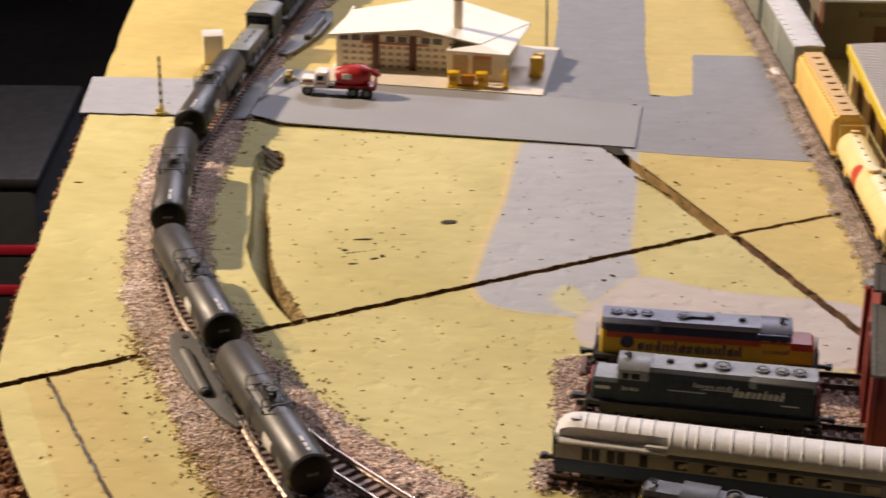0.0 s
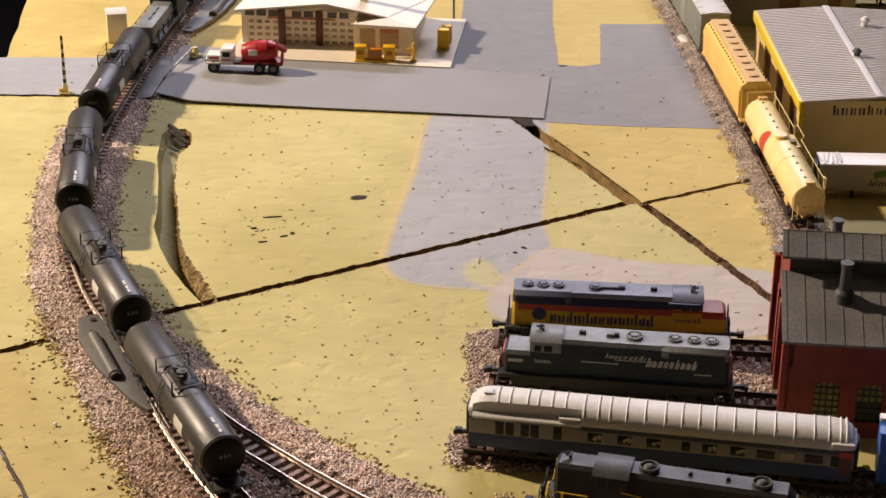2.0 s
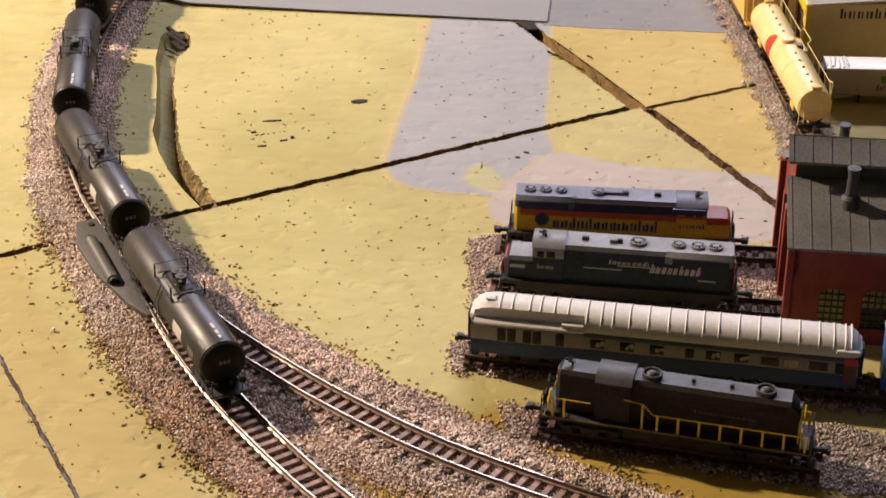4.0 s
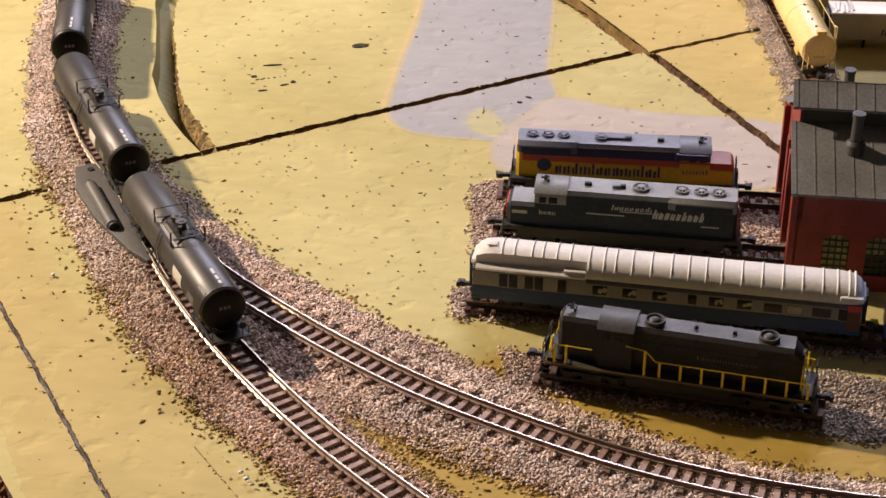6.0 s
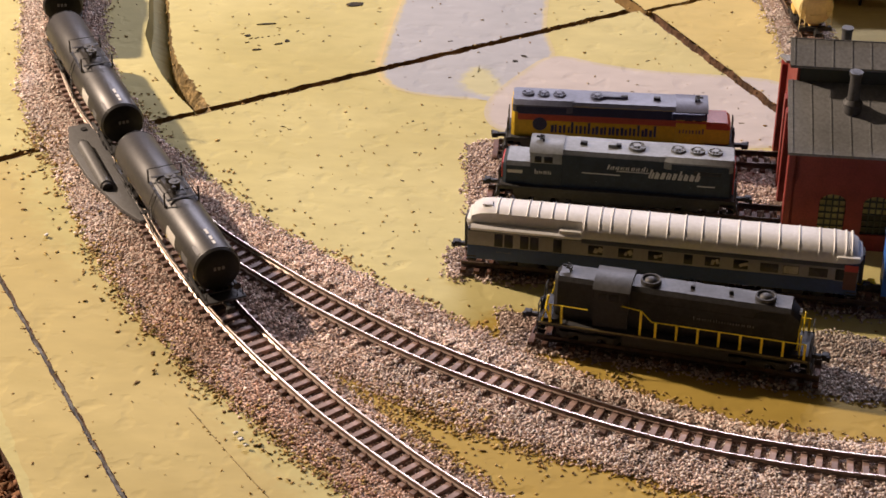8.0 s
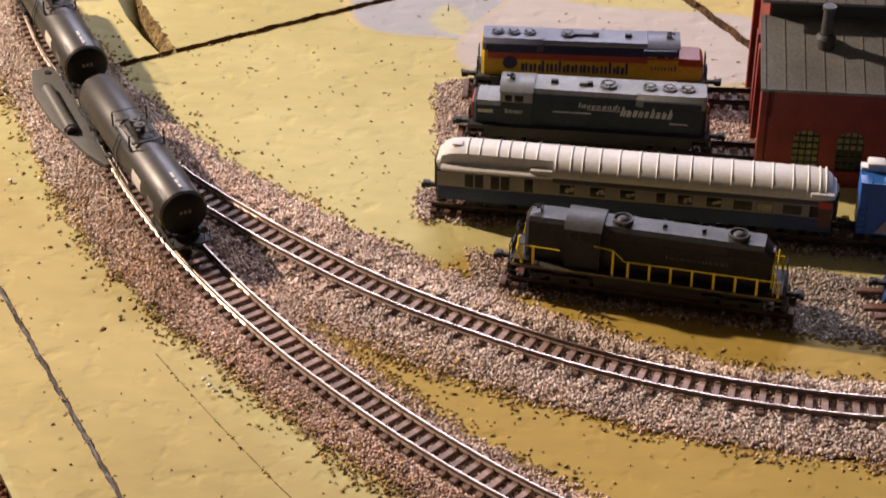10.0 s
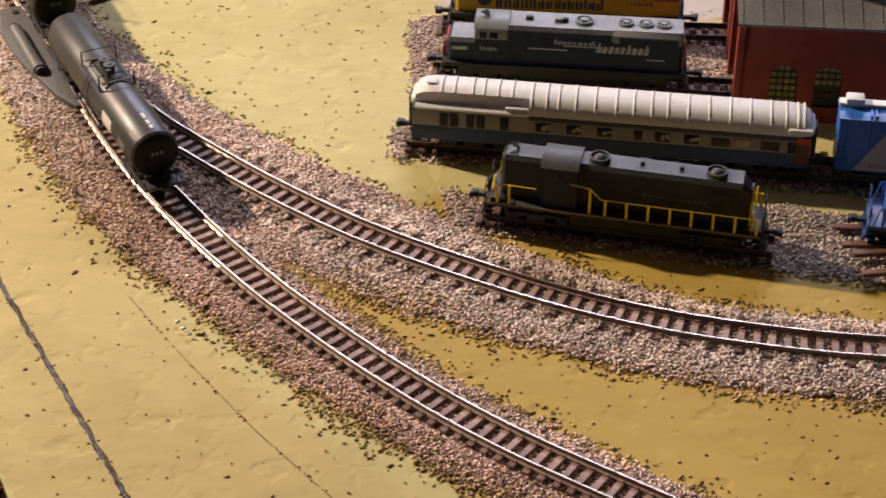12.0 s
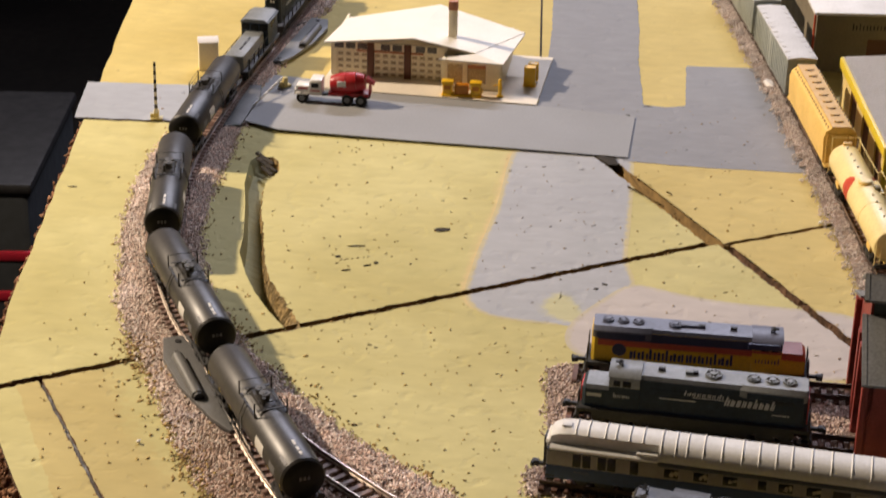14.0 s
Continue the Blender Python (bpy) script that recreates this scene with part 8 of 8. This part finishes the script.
    part("sign_band", b, STATION_RED, base)
    # roof: two thin slopes with a ridge in depth, and a lower canopy
    ridge = 26.5

    def sheet(c4, th=0.9):
        b = fresh()
        lo = [b.verts.new((x, y, z - th)) for x, y, z in c4]
        hi = [b.verts.new(c) for c in c4]
        fs = [b.faces.new(lo[::-1]), b.faces.new(hi)]
        for k in range(4):
            fs.append(b.faces.new((lo[k], lo[(k + 1) % 4], hi[(k + 1) % 4], hi[k])))
        bmesh.ops.recalc_face_normals(b, faces=fs)
        return b
    part("roof", sheet([(0.5, 17.0, h + 1.0), (51.0, 18.5, ridge), (57.0, 82.0, ridge), (6.0, 62.0, h + 1.0)]), STATION_ROOF, base, smooth=0)
    part("roof", sheet([(51.0, 18.5, ridge), (86.0, 15.0, h + 0.8), (109.0, 60.0, h - 0.5), (57.0, 82.0, ridge)]), STATION_ROOF, base, smooth=0)
    part("canopy", sheet([(66.0, 9.0, oh + 1.2), (102.5, 7.5, oh + 0.9), (109.2, 59.5, h - 0.75), (85.9, 15.1, h + 0.5)]), STATION_ROOF, base, smooth=0)
    b = fresh()
    box(b, (71.0, 33.0, 30.0), (4.6, 4.6, 21.0), bev=0.2)
    part("chimney", b, STATION_CREAM, base)
    b = box(fresh(), (71.0, 33.0, 42.5), (5.0, 5.0, 5.0), bev=0.2)
    part("chimney_cap", b, STATION_RED, base, "salmon painted chimney top")
    return base


filling_station()


def pump_island(m):
    p = thing("fuel_pump_island", "amber plastic fuel pumps on an island before the filling station", "fuel pumps", m, "fuel pumps")
    b = box(fresh(), (0, 0, 0.6), (22.0, 5.5, 1.2), bev=0.3)
    part("island", b, PUMP_YELLOW, p)
    for x in (-7.8, 7.8):
        b = fresh()
        box(b, (x, 0, 4.4), (5.2, 4.2, 6.6), bev=0.4)
        box(b, (x, 0, 7.9), (6.6, 5.2, 1.9), bev=0.4)
        pump = part("pump", b, PUMP_YELLOW, p)
        b = box(fresh(), (x, -2.1, 5.2), (3.6, 0.5, 2.4), bev=0.1)
        part("dial", b, PUMP_ORANGE, pump)
        b = tube(fresh(), [(x + 3, -0.5, 6), (x + 3.8, -0.8, 3.2), (x + 3.2, -0.8, 2.0), (x + 2.6, -0.8, 4.6)], 0.3)
        part("hose", b, PUMP_YELLOW, pump)
    b = box(fresh(), (0, 0, 4.2), (7.6, 3.6, 6.0), bev=0.6)
    part("display_rack", b, PUMP_ORANGE, p)
    return p


pump_island(pose(-0.0360, 0.9955, 0.0016, 0, 0, -3))
vend = thing("vending_cabinet", "amber plastic cabinet at the slab's edge", "cabinet", pose(0.0012, 1.0160, 0.0016, 0, 0, -5), "")
b = box(fresh(), (0, 0, 6.0), (6.5, 5.0, 11.0), bev=0.5)
part("body", b, PUMP_YELLOW, vend)
b = box(fresh(), (0, 0, 0.5), (7.2, 5.6, 1.0), bev=0.2)
part("plinth", b, PUMP_YELLOW, vend)
b = box(fresh(), (1.2, 6.0, 6.4), (6.0, 5.0, 10.6), bev=0.8)
part("rear_bin", b, PUMP_YELLOW, vend)
# small plastic figurine, one plain mesh
b = fresh()
cyl(b, (0, 0, 0), (0, 0, 0.6), 2.0, n=12)
cyl(b, (0, 0, 0.6), (0, 0, 4.6), 0.9, 1.1, n=10)
cyl(b, (0, 0, 4.6), (0, 0, 8.4), 1.3, 1.0, n=10)
cyl(b, (-0.6, 0, 7.2), (-3.6, -0.6, 6.4), 0.45, n=6)
bmesh.ops.create_icosphere(b, subdivisions=2, radius=1.0, matrix=pose(0, 0, 9.4))
fig = new("figurine", finish("figurine", b, PUMP_YELLOW))
fig.matrix_basis = pose(-0.0150, 0.9965, 0.0016)
tagged(fig, "small yellow plastic figurine on the station slab", "figurine")


# ---- cement truck ----
def cement_truck(m):
    t = thing("cement_truck", "white and red toy cement mixer truck on the card road", "truck", m)
    b = box(fresh(), (0, 0, 4.3), (40, 4.5, 1.4), bev=0.2)
    part("chassis", b, BLACK_MATT, t)
    b = fresh()
    box(b, (-16.5, 0, 7.2), (8.0, 8.4, 4.6), bev=0.7)
    box(b, (-9.5, 0, 8.6), (6.8, 10.6, 8.4), bev=0.6)
    box(b, (-9.0, 0, 12.9), (6.2, 9.6, 1.0), bev=0.4)
    cab = part("cab", b, TRUCK_WHITE, t)
    b = fresh()
    for s in (-1, 1):
        box(b, (-9.6, s * 5.35, 10.4), (4.0, 0.2, 2.6))
    box(b, (-12.85, 0, 10.6), (0.3, 8.6, 2.6))
    part("cab_window", b, DARK_PANE, cab)
    b = fresh()
    for s in (-1, 1):
        box(b, (-16.5, s * 4.25, 8.0), (5.4, 0.25, 1.0))
        box(b, (-9.6, s * 5.35, 7.4), (5.4, 0.25, 0.7))
    part("red_stripe", b, TRUCK_RED, cab)
    b = fresh()
    box(b, (-20.8, 0, 6.0), (0.8, 8.6, 2.6), bev=0.2)
    part("bumper", b, TRUCK_WHITE, cab)
    b = fresh()
    for s in (-1, 1):
        box(b, (-16.8, s * 5.0, 5.4), (7.0, 1.8, 1.0), bev=0.3)
    part("fender", b, TRUCK_WHITE, cab)
    b = fresh()
    lathe(b, [(-12.0, 3.2), (-11.0, 5.4), (-5, 7.2), (3.5, 7.4), (8.5, 6.5), (11.0, 5.0), (12.0, 4.6), (12.0, 1.5)], 28)
    for k in range(3):
        lathe(b, [(-8 + 7 * k, 6.0 + 1.1 * (k == 1)), (-8 + 7 * k, 6.55 + 1.0 * (k > 0)), (-7.5 + 7 * k, 6.55 + 1.0 * (k > 0)), (-7.5 + 7 * k, 6.0 + 1.1 * (k == 1))], 28)
    bmesh.ops.transform(b, matrix=pose(7.6, 0, 11.2, 0, -7, 0) @ Matrix.Diagonal((0.8, 0.8, 0.8, 1)), verts=b.verts)
    drum = part("mixer_drum", b, TRUCK_RED, t)
    b = fresh()
    for s in (-1, 1):
        box(b, (5.0, s * 5.75, 12.2), (4.8, 0.7, 3.2), bev=0.3)
    part("white_roundel", b, WHITE_MARK, drum)
    b = fresh()
    box(b, (8.5, 0, 5.8), (22.0, 9.5, 2.0), bev=0.4)
    box(b, (20.0, 0, 8.5), (1.0, 6.0, 6.5), bev=0.2)
    part("rear_fender", b, TRUCK_RED, t)
    b = fresh()
    loft(b, [[(18.0, -2.2, 12.5), (18.0, 2.2, 12.5), (18.0, 2.2, 15.6), (18.0, -2.2, 15.6)], [(22.2, -1.2, 11.0), (22.2, 1.2, 11.0), (22.6, 1.2, 12.5), (22.6, -1.2, 12.5)]])
    part("chute", b, TRUCK_RED, t)
    for x in (-16.8, 8.0, 15.5):
        for s in (-1, 1):
            b = fresh()
            cyl(b, (x, s * 3.4, 3.0), (x, s * 5.6, 3.0), 3.0, n=22)
            w = part("wheel", b, TYRE, t)
            b = cyl(fresh(), (x, s * 5.5, 3.0), (x, s * 5.75, 3.0), 1.6, n=14)
            part("hub", b, CAB_GREY, w)
    return t


cement_truck(pose(-0.1050, 0.9812, 0.0010, 0, 0, -4))


# ---- level crossing gates, relay box and scraps ----
def crossing_gate(m, label, fallen=False):
    g = thing("crossing_gate", label, "crossing gate", m, "crossing gates")
    b = fresh()
    box(b, (0, 0, 0.7), (6.5, 4.2, 1.4), bev=0.4)
    box(b, (0, 0, 3.4), (2.6, 2.6, 4.6), bev=0.4)
    box(b, (-2.4, 0, 2.2), (2.0, 1.6, 2.6), bev=0.3)
    part("gate_stand", b, IVORY_POST, g)
    n = 12
    for k in range(n):
        b = fresh()
        if fallen:
            box(b, (-(3 + k * 2.6), -(1 + k * 1.6), 5.6 - k * 0.35), (2.9, 0.7, 1.1), rz=31)
        else:
            box(b, (0, -1.5, 4.5 + (k + 0.5) * 2.35), (1.7 - 0.04 * k, 0.8, 2.35))
        part("arm_stripe", b, (LOCO_LETTER if fallen else BLACK_MARK) if k % 2 else TRAILER_WHITE, g)
    return g


crossing_gate(pose(-0.1960, 0.9460, 0.0002, 0, 0, 6), "raised striped crossing gate on pale yellow stand")
crossing_gate(pose(-0.1345, 1.0010, 0.0012, 0, 0, 40), "crossing gate with lowered arm beside the track", True)
relay = thing("relay_box", "white plastic relay box beside the track", "relay box", pose(-0.1815, 1.0290, 0.0, 0, 0, 12))
b = box(fresh(), (0, 0, 8.6), (11.0, 9.0, 17.2), bev=0.4)
part("box", b, STATION_CREAM, relay)
b = loft(fresh(), [[(-6, -5, 17.2), (6, -5, 17.2), (6, 5, 17.2), (-6, 5, 17.2)], [(-5.6, -1.0, 19.2), (5.6, -1.0, 19.2), (5.6, 1.0, 19.2), (-5.6, 1.0, 19.2)]])
part("lid", b, TRAILER_WHITE, relay, "bright white pitched lid")
# white scrap by the freight ballast
b = fresh()
bmesh.ops.create_icosphere(b, subdivisions=2, radius=1.0)
own = random.Random(2)
for v in b.verts:
    v.co = Vector((v.co.x * 3.2, v.co.y * 7.0, v.co.z * 2.0)) * own.uniform(0.75, 1.2)
scrap = new("plaster_scrap", finish("plaster_scrap", b, TRAILER_WHITE, MM, 0))
scrap.matrix_basis = pose(0.1365, 1.0330, 0.0015, 0, 0, 20)
tagged(scrap, "white lump of plaster on the ballast's edge", "plaster scrap")
# loose spare rails piled beside the blue locomotive
for k, (x, y, turn, ln) in enumerate(((0.1560, 0.5360, -6, 16), (0.1585, 0.5265, -2, 20), (0.1640, 0.5225, 4, 26), (0.1665, 0.5120, 5, 30))):
    b = fresh()
    box(b, (0, 0, 0.75), (ln, 2.6, 1.5), bev=0.25)
    st = new("loose_tie", finish("loose_tie", b, TIE_OLD))
    st.matrix_basis = pose(x, y, 0.0032, 0, 0, turn)
    tagged(st, "rusty brown loose timber lying on yard ballast", "timber", "loose timbers")
# the same switch machine at the far turnout, on the other side of its track
far_machine = copy_thing(machine, heading((-0.1285, 1.1180), (-0.1405, 1.0370), 0.0010) @ Matrix.Diagonal((1, -1, 1, 1)))
tagged(far_machine, "grey plastic switch machine beside the far track")

# ---- dim things beyond the table's edge ----
crate = thing("storage_crate", "grey storage crate with red bands on the dark floor", "crate", pose(-0.765, 2.17, -0.93, 0, 0, 3))
b = box(fresh(), (0, 0, 205), (380, 300, 410), bev=8)
part("body", b, surface("dull_grey_plastic", (0.045, 0.05, 0.055), 0.6), crate)
for z in (278, 330):
    b = box(fresh(), (0, 0, z), (386, 306, 13), bev=3)
    part("band", b, surface("red_band", (0.5, 0.015, 0.04), 0.5), crate, "red band")
b = box(fresh(), (0, 0, 416), (390, 310, 14), bev=5)
part("lid", b, BLACK_MATT, crate)
stool = thing("round_stool", "tan upholstered low round stool in the dark room", "stool", pose(-0.93, 2.64, -0.93))
b = fresh()
lathe(b, [(0, 120), (8, 165), (22, 180), (40, 165), (55, 110), (58, 10)], 28)
bmesh.ops.transform(b, matrix=pose(0, 0, 170, 0, -90, 0), verts=b.verts)
part("seat", b, surface("tan_leather", (0.45, 0.28, 0.13), 0.5), stool)
for k in range(4):
    a = math.pi / 4 + k * math.pi / 2
    b = cyl(fresh(), (150 * math.cos(a), 150 * math.sin(a), 0), (110 * math.cos(a), 110 * math.sin(a), 172), 14, n=10)
    part("leg", b, BLACK_MATT, stool)


# ---- track: rails and ties ----
def rail_mesh(q, z_top=RAIL_TOP):
    t = np.gradient(q, axis=0)
    t /= np.hypot(*t.T)[:, None]
    nrm = np.c_[-t[:, 1], t[:, 0]]
    h = 0.0020
    prof = [(-0.0009, -h), (-0.0009, -h + 0.0003), (-0.00030, -h + 0.0006), (-0.00030, -0.0007), (-0.00033, -0.0005), (-0.00033, -0.0001), (-0.00022, 0),
            (0.00022, 0), (0.00033, -0.0001), (0.00033, -0.0005), (0.00030, -0.0007), (0.00030, -h + 0.0006), (0.0009, -h + 0.0003), (0.0009, -h)]
    return loft(fresh(), [[(p[0] + n[0] * a, p[1] + n[1] * a, z_top + b) for a, b in prof] for p, n in zip(q, nrm)])


TIE_MESH = finish("tie", box(fresh(), (0, 0, 0), (2.1, 15.7, 1.3), bev=0.15), TIE, MM, 0)
TIE_MESH_OLD = finish("tie", box(fresh(), (0, 0, 0), (2.1, 15.7, 1.3), bev=0.15), TIE_OLD, MM, 0)
CLIP_BM = fresh()
box(CLIP_BM, (0, -0.95, 0), (1.5, 0.8, 0.55), bev=0.1)
box(CLIP_BM, (0, 0.95, 0), (1.5, 0.8, 0.55), bev=0.1)
box(CLIP_BM, (0, 0, -0.15), (1.9, 2.6, 0.2))
CLIP_MESH = finish("rail_chair", CLIP_BM, TIE, MM, 0)


def lay_track(name, q, label, rails, ties, tie_mesh=TIE_MESH, rail_mat=RAIL, pitch=0.0047):
    track = new(name)
    tagged(track, label, "railway track", kind="structure")
    for off, s0, s1 in rails:
        d = arc(q)
        m = (d >= s0) & (d <= s1)
        rail = part("rail", rail_mesh(side_line(q, off)[m]), rail_mat, track, scale=1, smooth=30)
        rail.data.materials.append(RAIL_SIDE if rail_mat is RAIL else RUSTY_SHADED_SIDE)
        rail.data.materials.append(RAIL_DULL if rail_mat is RAIL else rail_mat)
        for f in rail.data.polygons:
            at_foot = rail_mat is RAIL and f.center.x < -0.05 and f.center.z < RAIL_TOP - 0.0013
            if f.normal.z > 0.55 and (f.center.z > RAIL_TOP - 0.0002 or at_foot):
                f.material_index = 0 if f.center.y < 0.76 else 2
            else:
                f.material_index = 1
    own = random.Random(17)
    s0, s1 = ties
    s = s0
    while s < s1:
        a, b = at_arc(q, s - 0.001), at_arc(q, s + 0.001)
        c = (a + b) / 2
        turn = math.degrees(math.atan2(b.y - a.y, b.x - a.x)) + own.uniform(-1.2, 1.2)
        tie = again("tie", tie_mesh, track, pose(c.x, c.y, 0.0020, 0, 0, turn))
        if rail_mat is RAIL and 0.40 < c.y < 0.72 and c.x < 0.17:
            for side in (-G, G):
                again("rail_chair", CLIP_MESH, tie, pose(0, side, 0.00085))
        s += pitch
    return track


G = GAUGE / 2
LM, LB = arc(MAIN)[-1], arc(BRANCH)[-1]
s_point = arc(MAIN)[np.argmin(np.hypot(*(MAIN - np.array((-0.1300, 0.690))).T))]
b_point = arc(BRANCH)[np.argmin(np.hypot(*(BRANCH - np.array((-0.1300, 0.690))).T))]
s_frog = arc(MAIN)[np.argmin(np.hypot(*(MAIN - np.array((-0.1000, 0.618))).T))]
# travelling towards the camera the branch leaves to the left
track_main = lay_track("railway_track", MAIN, "curved main line of nickel silver rails on brown ties",
                       [(-G, 0, LM), (G, 0, s_point), (G, s_point + 0.006, s_frog - 0.004), (G, s_frog + 0.004, LM)], (0.0, LM))
b_frog = b_point + (s_frog - s_point)
lay_track("railway_track", BRANCH, "siding that leaves the main line at a turnout",
          [(G, b_point, LB), (-G, b_point + 0.006, b_frog - 0.004), (-G, b_frog + 0.004, LB)], (b_point + 0.050, LB))
lay_track("railway_track", FREIGHT, "track under the standing freight cars", [(-G, 0, arc(FREIGHT)[-1]), (G, 0, arc(FREIGHT)[-1])], (0.0, arc(FREIGHT)[-1]), rail_mat=RAIL_SIDE)
for q, label in ((YARD_1, "short yard track into the engine house"), (YARD_2, "short yard track beside the engine house"), (YARD_3, "yard track under the passenger car"), (YARD_4, "yard track under the black locomotive"), (YARD_5, "yard track under the blue locomotive")):
    e = arc(q)[-1]
    lay_track("railway_track", q, label, [(-G, 0.002, e), (G, 0.002, e)], (0.003, e), tie_mesh=TIE_MESH_OLD, rail_mat=RAIL_DULL)
# turnout: check rails beside the stock rails, the frog and its wing rails
turnout = new("turnout")
tagged(turnout, "frog and check rails of the turnout", "turnout", kind="structure")
for q, off, a, b in ((MAIN, -G + 0.0015, s_frog - 0.016, s_frog + 0.014), (BRANCH, G - 0.0015, b_frog - 0.016, b_frog + 0.014)):
    d = arc(q)
    part("check_rail", rail_mesh(side_line(q, off)[(d > a) & (d < b)]), RAIL, turnout, scale=1, smooth=30)
for q, off, at in ((MAIN, G, s_frog), (BRANCH, -G, b_frog)):
    d = arc(q)
    part("frog_rail", rail_mesh(side_line(q, off)[(d > at - 0.005) & (d < at + 0.005)], RAIL_TOP - 0.0002), TIE, turnout, "brown plastic frog between the rails", scale=1, smooth=30)
